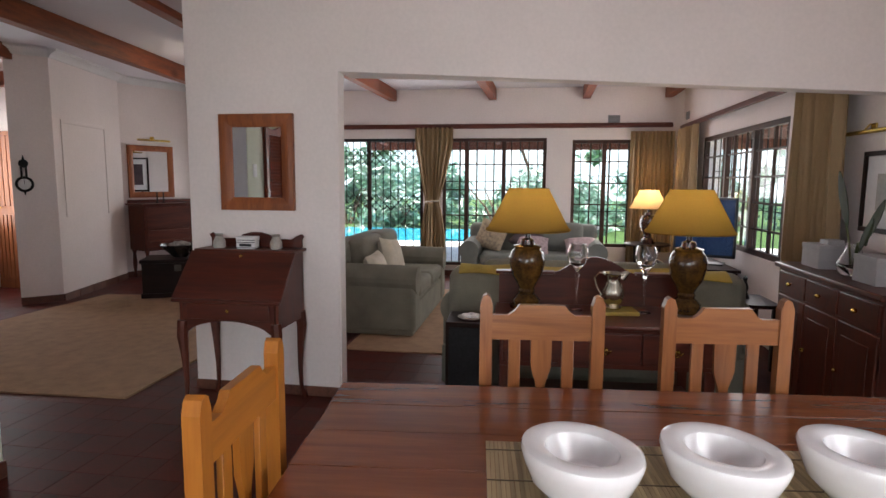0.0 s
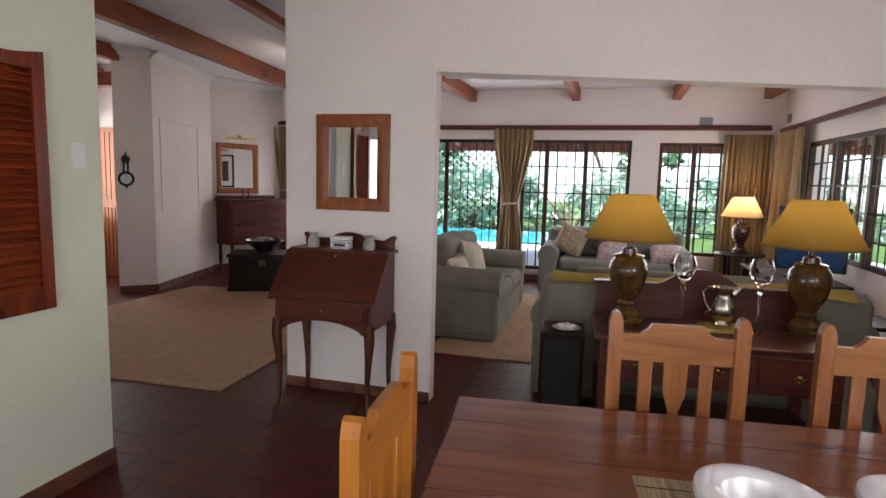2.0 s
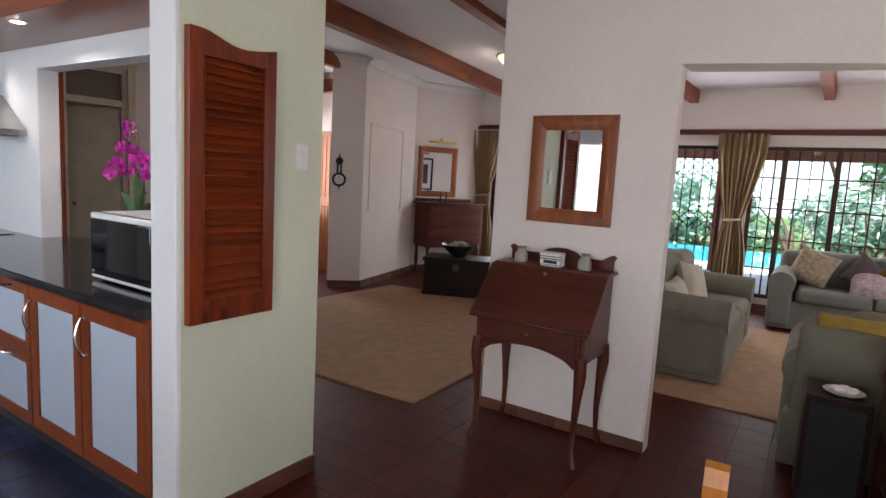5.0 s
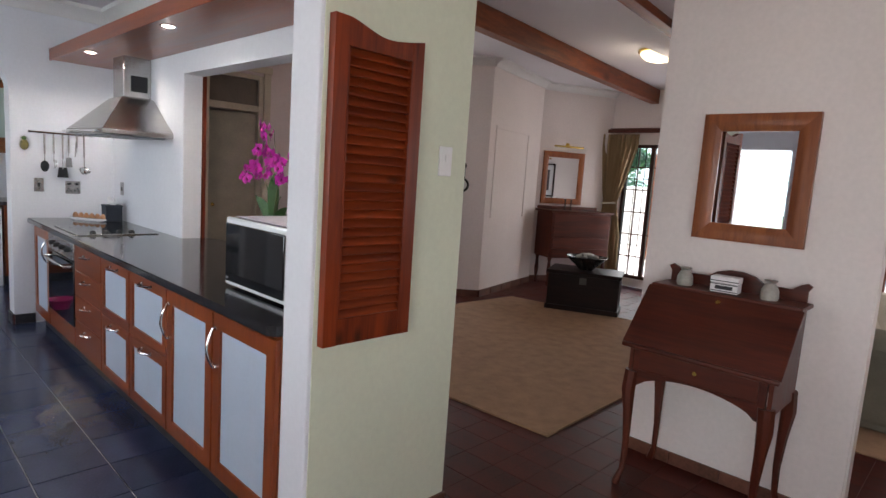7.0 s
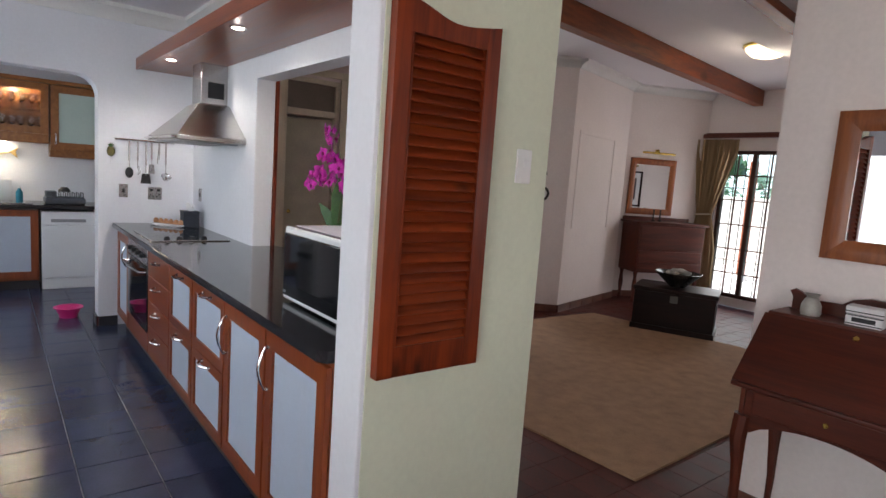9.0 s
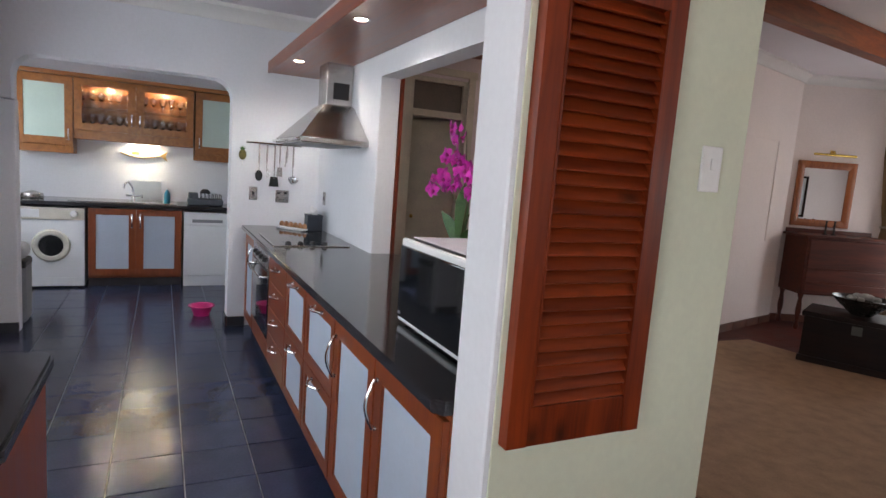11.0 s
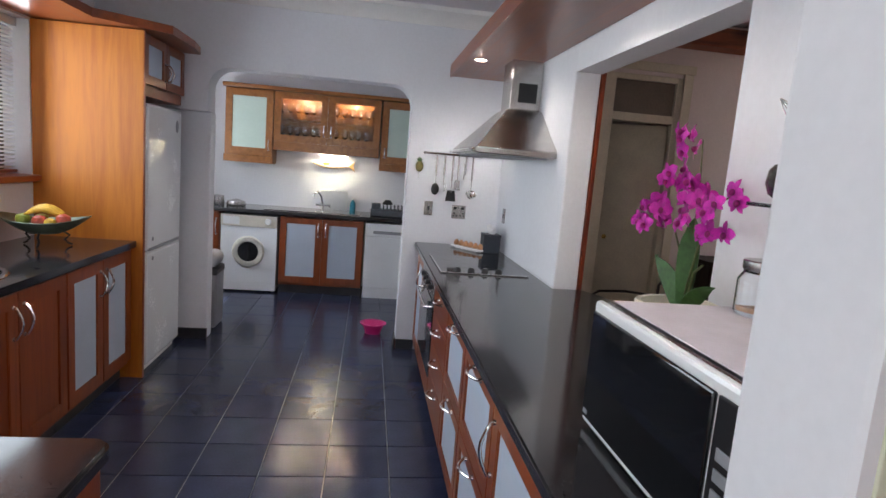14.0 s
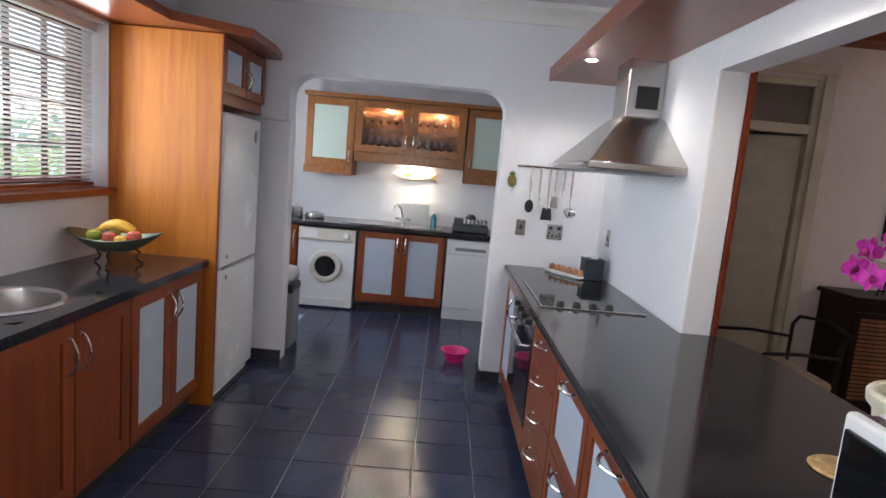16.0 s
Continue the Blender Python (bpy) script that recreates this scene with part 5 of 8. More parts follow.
for (dx, dy, h, lean, w) in ((-0.03, 0.02, 0.30, 0.02, 0.05), (0.025, -0.03, 0.27, 0.05, 0.045), (0.18, -0.02, 0.13, 0.0, 0.05), (-0.1, -0.06, 0.17, 0.0, 0.045)):
    lf = B()
    sheet(lf, lambda u, v, dx=dx, dy=dy, h=h, w=w: (dx * u * 1.1 + (v - 0.5) * w * 2 * math.sin(math.pi * min(0.97, 0.12 + u * 0.88)) * (0.3 + 0.7 * abs(dy * 20) / 2), dy * u + (v - 0.5) * w * math.sin(math.pi * min(0.97, 0.12 + u * 0.88)) * 0.9, 0.25 + h * math.sin(u * 1.5) - 0.004 * math.cos((v - 0.5) * 3)), 12, 6)
    part("leaf", solid(lf, 0.003), LEAF, orchid)
petal_mesh = None
stems = [[(0.0, 0.0, 0.25), (0.01, -0.01, 0.42), (0.03, -0.01, 0.60), (0.02, -0.02, 0.78)], [(0.01, 0.01, 0.25), (-0.02, 0.0, 0.40), (-0.14, 0.0, 0.53), (-0.33, -0.01, 0.545)], [(0.0, 0.0, 0.30), (0.06, -0.01, 0.46), (0.15, -0.02, 0.60), (0.25, -0.02, 0.64)], [(0.02, 0, 0.3), (0.08, -0.02, 0.40), (0.14, -0.03, 0.43)]]
for st in stems:
    part("stem", tube(B(), st, [0.005, 0.004, 0.003, 0.002], 6), STEM, orchid)


def orchid_flower(name, size, m):
    bm = B()
    for k, (ln, wd) in enumerate(((1.0, 0.95), (0.95, 0.55), (1.0, 0.95), (0.9, 0.5), (0.9, 0.5))):
        ang = (-90, 0, 90, 145, -145)[k] if k != 1 else 0
        t = bmesh.new()
        sheet(t, lambda u, v, ln=ln, wd=wd: ((v - 0.5) * wd * size * (math.sin(math.pi * (0.06 + 0.9 * u)) ** 0.7), -0.14 * size * math.sin(math.pi * u) - 0.07 * size * abs(v - 0.5) * 2, u * ln * size), 5, 4)
        join(bm, t, m @ pose(0, 0, 0, 0, ang, 0))
    return bm


clusters = [(0.02, 0.78, 5, 0.07), (0.02, 0.66, 7, 0.09), (-0.02, 0.58, 6, 0.08), (0.13, 0.60, 8, 0.10), (-0.19, 0.54, 5, 0.07), (-0.32, 0.54, 4, 0.05), (0.25, 0.61, 3, 0.05), (0.15, 0.53, 4, 0.045), (-0.05, 0.70, 4, 0.06)]
for cx, cz, n, spread in clusters:
    for k in range(n):
        p = Vector((cx + random.uniform(-spread, spread), -0.03 + random.uniform(-0.06, 0.05), cz + random.uniform(-spread, spread) * 0.8))
        m = pose(p.x, p.y, p.z, random.uniform(-25, 25), random.uniform(-30, 30), random.uniform(-55, 75))
        fl = part("flower", orchid_flower("flower", random.uniform(0.030, 0.040), m), MAGENTA, orchid)
        lip = B()
        ball(lip, 0, -0.012, -0.006, 0.008, 0.010, 0.010, 8, m)
        part("lip", lip, MAGENTA_DEEP, fl)

trivet = part("cork_trivet", lathe(B(), [(0.0, 0.0), (0.07, 0.0), (0.075, 0.004), (0.07, 0.009), (0.0, 0.009)], 28, pose(-3.745, 2.328, 0.911)), mat("woven_straw", (0.50, 0.33, 0.15), 0.8, vary=0.2, scale=30))
tagged(trivet, "round woven straw trivet on the worktop", "trivet")

orchid.scale = (0.84, 0.9, 0.975)

# fruit bowl
fbx, fby = -5.40, -0.41
fb = thing("fruit_bowl", fbx, fby, 0.911, 100, "oval green metal fruit bowl on scrolled iron legs", "fruit bowl")
bw = B()
sheet(bw, lambda u, v: ((0.06 + 0.155 * v) * 1.08 * math.cos(2 * math.pi * u), (0.06 + 0.155 * v) * 0.72 * math.sin(2 * math.pi * u), 0.075 + 0.085 * v ** 1.6 + 0.018 * v * math.cos(4 * math.pi * u)), 40, 8)
part("bowl", solid(bw, 0.004), GREEN_METAL, fb, "oval patina bowl")
part("bowl_base", lathe(B(), [(0.0, 0.072), (0.08, 0.076), (0.08, 0.08), (0, 0.078)], 24), GREEN_METAL, fb)
for k in range(3):
    a = 2 * math.pi * k / 3 + 0.5
    c, s = math.cos(a), math.sin(a)
    pts = [(c * 0.09, s * 0.07, 0.085), (c * 0.125, s * 0.1, 0.06), (c * 0.10, s * 0.08, 0.035), (c * 0.12, s * 0.095, 0.014), (c * 0.14, s * 0.11, 0.006)]
    part("leg", tube(B(), pts, 0.006, 7), IRON, fb)
for nm, dx, dy, dz, r, mt, lb in (("apple", -0.10, 0.02, 0.135, 0.036, APPLE_GREEN, "green apple in a bowl"), ("apple", -0.04, -0.05, 0.13, 0.036, APPLE_GREEN, "green apple in a bowl"), ("peach", 0.0, 0.05, 0.13, 0.038, APPLE_RED, "red and yellow peach in a bowl"), ("apple", 0.11, 0.02, 0.14, 0.038, APPLE_RED, "red apple in a bowl"), ("apple", 0.07, -0.05, 0.13, 0.036, APPLE_RED, "red apple in a bowl"), ("lemon", 0.06, 0.06, 0.125, 0.03, BANANA, "yellow lemon in a bowl")):
    ap = part(nm, lathe(B(), [(0.0, -r * 0.75), (r * 0.5, -r * 0.86), (r * 0.9, -r * 0.4), (r, 0.05 * r), (r * 0.85, r * 0.6), (r * 0.4, r * 0.85), (0.0, r * 0.68)], 18), mt)
    ap.location = (fbx + dy, fby + dx, 0.925 + dz)
    tagged(ap, lb, "fruit", "fruit in the bowl")
bn = B()
for k in range(3):
    tube(bn, [(-0.09 + 0.03 * q, 0.0 + k * 0.026 - 0.02, 0.158 + 0.018 * k * 0.3 + 0.03 * math.sin(math.pi * q / 6)) for q in range(7)], [0.004, 0.014, 0.017, 0.018, 0.017, 0.013, 0.005], 9)
ba = part("bananas", bn, BANANA)
ba.location, ba.rotation_euler = (fbx, fby, 0.93), (0, 0, radians(100))
tagged(ba, "bunch of ripe bananas on top of the fruit", "fruit", "fruit in the bowl")

bowl = thing("pet_bowl", -7.0, 1.49, 0.0, 0, "hot pink plastic bowl on the slate floor", "bowl")
part("bowl", lathe(B(), [(0.0, 0.0), (0.07, 0.0), (0.072, 0.02), (0.10, 0.085), (0.118, 0.09), (0.116, 0.097), (0.095, 0.092), (0.062, 0.02), (0.0, 0.014)], 28), PINK_PLASTIC, bowl)

# ---- scullery ----
SF = -8.325
wm = thing("washing_machine", SF, 0.125, 0, 90, "white front-loading washing machine under the worktop", "washing machine")
part("body", box(B(), -0.295, 0.295, 0.0, 0.56, 0.02, 0.845, 0.010), WHITE_ENAMEL, wm)
part("control_panel", box(B(), -0.295, 0.295, -0.012, 0.004, 0.72, 0.845, 0.006), mat("cream_plastic", (0.68, 0.64, 0.55), 0.4, vary=0.04), wm, "cream control panel")
part("knob", lathe(B(), [(0, 0), (0.036, 0), (0.034, 0.02), (0.025, 0.026), (0, 0.026)], 20, pose(0.20, -0.012, 0.785, 90, 0, 0)), WHITE_PLASTIC, wm)
part("drawer", box(B(), -0.27, -0.10, -0.016, -0.01, 0.74, 0.825, 0.003), WHITE_PLASTIC, wm)
md = part("door", lathe(B(), [(0.105, 0.0), (0.168, 0.0), (0.17, 0.012), (0.155, 0.028), (0.12, 0.032), (0.105, 0.022)], 36, pose(0, 0.0, 0.45, 90, 0, 0)), mat("cream_door_ring", (0.66, 0.64, 0.56), 0.35), wm, "cream door ring")
part("porthole", lathe(B(), [(0.108, 0.024), (0.09, 0.016), (0.05, 0.006), (0.0, 0.003)], 32, pose(0, 0.0, 0.45, 90, 0, 0)), BLACK_GLASS, md, "dark round porthole")
part("kick_panel", box(B(), -0.29, 0.29, -0.003, 0.01, 0.02, 0.11, 0.003), WHITE_ENAMEL, wm)
for x in (-0.25, 0.25):
    part("foot", lathe(B(), [(0, 0), (0.02, 0), (0.015, 0.022), (0, 0.022)], 10, pose(x, 0.06, 0)), BLACK_PLASTIC, wm)
sc = base_unit("base_cabinet", SF, 0.445, 90, 0.905, 0.58, "cherry sink cabinet with two frosted doors in the scullery", "scullery base units", doors_two(0.905, CHERRY_RED, FROSTED))
dw = thing("dishwasher", SF, 1.615, 0, 90, "white dishwasher under the worktop", "dishwasher")
part("body", box(B(), -0.245, 0.245, 0.0, 0.56, 0.02, 0.845, 0.006), WHITE_ENAMEL, dw)
part("control_panel", box(B(), -0.245, 0.245, -0.014, 0.002, 0.70, 0.835, 0.006), WHITE_ENAMEL, dw)
part("recess_handle", box(B(), -0.16, 0.16, -0.0155, -0.012, 0.73, 0.765, 0.003), GREY_PLASTIC, dw)
part("door", box(B(), -0.245, 0.245, -0.010, 0.002, 0.12, 0.695, 0.005), WHITE_ENAMEL, dw)
part("kick_panel", box(B(), -0.245, 0.245, 0.002, 0.02, 0.0, 0.11, 0.003), WHITE_ENAMEL, dw)
ds = base_unit("base_cabinet", SF, 1.88, 90, 0.54, 0.58, "plain cherry base cabinet beside the dishwasher", "scullery base units", door_one(0.54, 1))
lsc = base_unit("base_cabinet", SF, -0.70, 90, 0.52, 0.58, "plain cherry base cabinet beside the washing machine", "scullery base units", door_one(0.52, 1))
ws = part("worktop", box(B(), -8.928, -8.29, -0.698, 2.432, 0.872, 0.912, 0.005), GRANITE)
tagged(ws, "black granite scullery worktop", "worktop")
ss = thing("drainer_sink", -8.60, 0.88, 0.913, 90, "stainless steel sink with a drainer and a swan-neck tap", "sink")
part("tray", box(B(), -0.62, 0.42, -0.22, 0.2, 0.0, 0.007, 0.003), STEEL, ss)
part("basin", box(B(), -0.02, 0.36, -0.17, 0.15, 0.0065, 0.0085, 0.001), CHROME, ss)
tap = part("tap", tube(B(), [(-0.02, 0.16, 0.0), (-0.02, 0.16, 0.06), (-0.04, 0.14, 0.16), (-0.075, 0.06, 0.22), (-0.11, -0.02, 0.19), (-0.115, -0.03, 0.15)], 0.011, 9), CHROME, ss)
part("tap_levers", tube(tube(B(), [(-0.10, 0.15, 0.06), (0.06, 0.15, 0.06)], 0.012, 8), [(0.06, 0.15, 0.04), (0.06, 0.10, 0.075)], 0.008, 7), CHROME, tap)
cb = part("chopping_board", box(B(), -0.155, 0.155, -0.006, 0.006, 0.0, 0.24, 0.006, m=pose(-8.865, 0.98, 0.913, 12, 0, 90)), WHITE_PLASTIC)
tagged(cb, "white plastic chopping board leaning on the scullery wall", "chopping board")
bt = thing("soap_bottle", -8.80, 1.20, 0.913, 0, "blue plastic washing-up liquid bottle", "bottle")
part("bottle", lathe(B(), [(0, 0), (0.032, 0), (0.034, 0.02), (0.033, 0.10), (0.016, 0.125), (0.013, 0.14), (0, 0.14)], 18), mat("blue_bottle", (0.02, 0.20, 0.30), 0.3, vary=0.05), bt)
part("cap", lathe(B(), [(0, 0.14), (0.014, 0.14), (0.01, 0.165), (0, 0.168)], 12), WHITE_PLASTIC, bt)
RACK = mat("charcoal_plastic", (0.075, 0.085, 0.10), 0.45, vary=0.1, scale=9)
rk = thing("dish_rack", -8.57, 1.60, 0.913, 90, "grey plastic dish rack with washed things", "dish rack")
part("tub", box(B(), -0.19, 0.19, -0.14, 0.14, 0.0, 0.075, 0.02), RACK, rk)
for k in range(9):
    part("rib", tube(B(), [(-0.17 + k * 0.042, -0.13, 0.075), (-0.17 + k * 0.042, -0.12, 0.125), (-0.17 + k * 0.042, 0.12, 0.125), (-0.17 + k * 0.042, 0.13, 0.075)], 0.005, 6), RACK, rk)
part("cutlery_cup", box(B(), -0.18, -0.08, -0.1, 0.06, 0.075, 0.14, 0.01), RACK, rk)
bl = part("upturned_bowl", lathe(B(), [(0.0, 0.05), (0.03, 0.05), (0.055, 0.02), (0.06, 0.0), (0.0, 0.0)], 20, pose(-8.6, 1.60, 1.045)), BLACK_PLASTIC)
tagged(bl, "small dark bowl turned upside down on the dish rack", "bowl")
for nm, y, z, s in (("pot", -0.28, 0.913, 0.07), ("pan_lid", -0.08, 0.913, 0.1)):
    q = part(nm, lathe(B(), [(0, 0), (s, 0), (s * 1.05, 0.02), (s * 0.95, 0.05 if nm == "pan_lid" else 0.1), (s * 0.3, 0.07 if nm == "pan_lid" else 0.105), (0, 0.075 if nm == "pan_lid" else 0.105)], 22, pose(-8.62, y, z)), STEEL)
    tagged(q, "steel cooking pot on the scullery worktop" if nm == "pot" else "steel pan lid on the scullery worktop", "pot")

UPR = "scullery wall cabinets"
uc = thing("wall_cabinet", -8.60, 0.035, 1.40, 90, "honey wood wall cabinet with a green frosted door", "wall cabinet", UPR)
part("body", box(B(), -0.255, 0.255, 0.02, 0.325, 0.0, 0.80, 0.003), OAK_CAB, uc)
d1 = panel_front(uc, "door", -0.253, 0.253, 0.09, 0.79, 0.0, OAK_CAB, panel_mat=FROSTED_GREEN, rail=0.075)
bow_handle("handle", d1, 0.1, pose(0.215, 0, 0.2))
part("valance", box(B(), -0.262, 0.262, -0.012, 0.02, 0.0, 0.08, 0.004), OAK_CAB, uc)
ug = thing("glass_cabinet", -8.60, 0.88, 1.56, 90, "honey wood wall cabinet with lit glass doors full of glasses", "wall cabinet", UPR)
part("back", box(B(), -0.585, 0.585, 0.31, 0.325, 0.0, 0.64), OAK_CAB, ug)
part("base", box(B(), -0.585, 0.585, 0.02, 0.31, 0.0, 0.10, 0.003), OAK_CAB, ug)
part("top", box(B(), -0.585, 0.585, 0.02, 0.31, 0.60, 0.64, 0.003), OAK_CAB, ug)
for x in (-0.585, 0.565):
    part("side", box(B(), x, x + 0.02, 0.02, 0.31, 0.10, 0.60), OAK_CAB, ug)
part("shelf", box(B(), -0.565, 0.565, 0.03, 0.31, 0.34, 0.346), SHELF_GLASS, ug, "glass shelf")
for a, b, hx in ((-0.583, -0.003, -0.04), (0.003, 0.583, 0.04)):
    g = panel_front(ug, "door", a, b, 0.10, 0.638, 0.0, OAK_CAB, panel="pane", panel_mat=PANE, rail=0.075)
    bow_handle("handle", g, 0.11, pose(hx, 0, 0.24))
random.seed(11)
wine = None
for row, z in ((0, 0.101), (1, 0.347)):
    for k in range(13):
        for dd in (0.12, 0.22):
            x = -0.52 + k * 0.087 + random.uniform(-0.01, 0.01)
            if wine is None:
                wine = thing("wine_glass", 0, 0, 0, 0, "stemmed clear wine glass in the lit cabinet", "glass", "glasses in the lit cabinet")
                part("glass", lathe(B(), [(0.0, 0.0), (0.03, 0.0), (0.028, 0.004), (0.005, 0.01), (0.0045, 0.075), (0.02, 0.09), (0.034, 0.12), (0.034, 0.15), (0.028, 0.18), (0.026, 0.18), (0.031, 0.15), (0.03, 0.12), (0.016, 0.094), (0.0, 0.088)], 14), GLASS, wine)
                w1 = wine
            else:
                w1 = copy_thing(wine, Matrix())
            w1.matrix_world = pose(-8.60, 0.88, 1.56, 0, 0, 90) @ pose(x, dd, z + 0.001)
for x in (-0.27, 0.29):
    l1 = thing("cabinet_downlight", -8.72, 0.88 + x, 2.159, 0, "small round lit lamp in the cabinet top", "downlight", "cabinet lamps")
    part("lamp", lathe(B(), [(0, -0.004), (0.025, -0.004), (0.028, 0.0), (0, 0.0)], 18), DOWNLIGHT, l1)
    pl = new("cabinet_lamp", bpy.data.lights.new("cabinet_lamp", "POINT"))
    pl.data.energy, pl.data.color, pl.data.shadow_soft_size = 3.4, (1.0, 0.78, 0.52), 0.02
    pl.location = (-8.72, 0.88 + x, 2.135)
ur2 = thing("wall_cabinet", -8.60, 1.78, 1.42, 90, "honey wood wall cabinet with a green frosted door", "wall cabinet", UPR)
part("body", box(B(), -0.30, 0.30, 0.02, 0.325, 0.0, 0.78, 0.003), OAK_CAB, ur2)
d2 = panel_front(ur2, "door", -0.298, 0.298, 0.09, 0.77, 0.0, OAK_CAB, panel_mat=FROSTED_GREEN, rail=0.075)
bow_handle("handle", d2, 0.1, pose(-0.255, 0, 0.2))
part("valance", box(B(), -0.307, 0.307, -0.012, 0.02, 0.0, 0.08, 0.004), OAK_CAB, ur2)
cro = part("crown_moulding", box(B(), -8.93, -8.575, -0.25, 2.10, 2.202, 2.245, 0.008), OAK_CAB)
tagged(cro, "honey wood crown moulding along the wall cabinets", "moulding")
us = thing("under_cabinet_light", -8.80, 0.95, 1.545, 90, "slim lit lamp under the glass cabinet", "lamp")
part("housing", box(B(), -0.16, 0.16, -0.03, 0.03, 0.003, 0.0145, 0.004), WHITE_PLASTIC, us)
part("tube", box(B(), -0.15, 0.15, -0.02, 0.02, -0.004, 0.003, 0.003), BULB, us, "glowing tube")
ul = new("under_cabinet_lamp", bpy.data.lights.new("under_cabinet_lamp", "AREA"))
ul.data.shape, ul.data.size, ul.data.size_y, ul.data.energy, ul.data.color = "RECTANGLE", 0.3, 0.05, 0.6, (1.0, 0.87, 0.62)
ul.matrix_world = pose(-8.80, 0.95, 1.535, 0, 0, 90)
fish = thing("wooden_fish", -8.925, 0.93, 1.42, 90, "carved wooden fish ornament on the scullery wall", "wall ornament")
part("body", tube(B(), [(-0.22, -0.02, 0.03), (-0.12, -0.03, 0.0), (0.0, -0.03, -0.008), (0.12, -0.025, 0.004), (0.2, -0.02, 0.02)], [0.008, 0.018, 0.02, 0.016, 0.009], 10), mat("pale_driftwood", (0.55, 0.45, 0.30), 0.7, vary=0.15), fish)
part("tail", prism(B(), [(0.19, 0.02), (0.27, 0.075), (0.25, 0.02), (0.27, -0.045)], 0.02, pose(0, -0.03, 0)), mat("carved_yellow_wood", (0.42, 0.28, 0.10), 0.6), fish)
part("fin", ball(B(), -0.06, -0.03, 0.03, 0.045, 0.012, 0.022, 12), BANANA, fish)
bin_ = thing("waste_bin", -7.05, 0.02, 0.0, 0, "grey plastic swing-top bin behind the arch", "bin")
part("body", box(B(), -0.14, 0.14, -0.13, 0.13, 0.0, 0.52, 0.03), GREY_PLASTIC, bin_)
part("band", box(B(), -0.143, 0.143, -0.133, 0.133, 0.46, 0.53, 0.02), BLACK_PLASTIC, bin_)
part("lid", box(B(), -0.14, 0.14, -0.13, 0.13, 0.525, 0.66, 0.06, 4), mat("pale_grey_plastic", (0.42, 0.42, 0.44), 0.45), bin_)

# ---- dining room ----
def cornered_back(w, z0, z1):
    """The cut-cornered top rail of a pine chair, in x and z."""
    c = 0.055
    return [(-w / 2, z0), (w / 2, z0), (w / 2, z1 - 0.035), (w / 2 - c, z1 - 0.035), (w / 2 - c - 0.02, z1 - 0.02), (w / 2 - c - 0.035, z1), (-w / 2 + c + 0.035, z1), (-w / 2 + c + 0.02, z1 - 0.02), (-w / 2 + c, z1 - 0.035), (-w / 2, z1 - 0.035)]


def dining_chair(x, y, rz, label, up=CHAIR_WOOD, across=CHAIR_RAIL):
    """A pine chair; its seat looks along local -y, the back stands at y=0."""
    c = thing("dining_chair", x, y, 0, rz, label, "chair", "chairs round the dining table")
    for sx in (-1, 1):
        post = [(-0.021, 0.0), (0.021, 0.0), (0.021, 1.055), (0.012, 1.083), (0.0, 1.09), (-0.012, 1.083), (-0.021, 1.055)]
        part("back_post", prism(B(), post, 0.036, pose(sx * 0.187, -0.018, 0)), up, c)
        part("front_leg", box(B(), sx * 0.187 - 0.022, sx * 0.187 + 0.022, -0.44, -0.396, 0, 0.43, 0.005), up, c)
        part("side_rail", box(B(), sx * 0.187 - 0.012, sx * 0.187 + 0.012, -0.396, -0.018, 0.36, 0.42, 0.003), across, c)
        part("stretcher", box(B(), sx * 0.187 - 0.01, sx * 0.187 + 0.01, -0.396, -0.018, 0.14, 0.17, 0.003), across, c)
    part("top_rail", prism(B(), cornered_back(0.332, 0.935, 1.055), 0.022, pose(0, -0.011, 0)), across, c)
    part("lower_rail", box(B(), -0.166, 0.166, -0.011, 0.011, 0.55, 0.60, 0.003), across, c)
    for sx in (-0.09, 0.09):
        part("slat", box(B(), sx - 0.02, sx + 0.02, -0.008, 0.008, 0.60, 0.936, 0.003), up, c)
    sp = [(-0.014, 0.60), (0.014, 0.60), (0.018, 0.70), (0.016, 0.78), (0.034, 0.84), (0.036, 0.936), (-0.036, 0.936), (-0.034, 0.84), (-0.016, 0.78), (-0.018, 0.70)]
    part("splat", prism(B(), sp, 0.016, pose(0, -0.008, 0)), up, c)
    part("seat", box(B(), -0.21, 0.21, -0.45, 0.005, 0.43, 0.455, 0.01, 3), across, c)
    part("front_rail", box(B(), -0.166, 0.166, -0.43, -0.406, 0.36, 0.42, 0.003), across, c)
    return c


TURNED = 5.5
dining_chair(0.245, 2.155, TURNED, "orange pine dining chair with slatted back, pushed up to the table")
dining_chair(0.85, 2.215, TURNED, "orange pine dining chair with slatted back, pushed up to the table")
dining_chair(1.72, 2.30, TURNED, "orange pine dining chair with slatted back, pushed up to the table")
end_chair = dining_chair(-0.42, 1.365, 94.7, "yellow pine dining chair with slatted back at the table's end", CHAIR_YELLOW, CHAIR_YRAIL)
end_chair.scale = (1.06, 1.0, 0.98)

table = thing("dining_table", -0.416, 2.037, 0, TURNED, "long polished red pine dining table with plank top", "table")
pl0 = 0.0
for k, w in enumerate((0.185, 0.19, 0.20, 0.19, 0.195)):
    part("plank", box(B(), 0.0 if k not in (1, 3) else 0.003, 2.4, -pl0 - w + 0.001, -pl0 - 0.001, 0.746, 0.786 - 0.0006 * (k % 2), 0.0015), TABLE_WOOD, table)
    pl0 += w
part("apron", box(B(), 0.12, 2.28, -0.86, -0.10, 0.64, 0.745, 0.003), TABLE_WOOD, table)
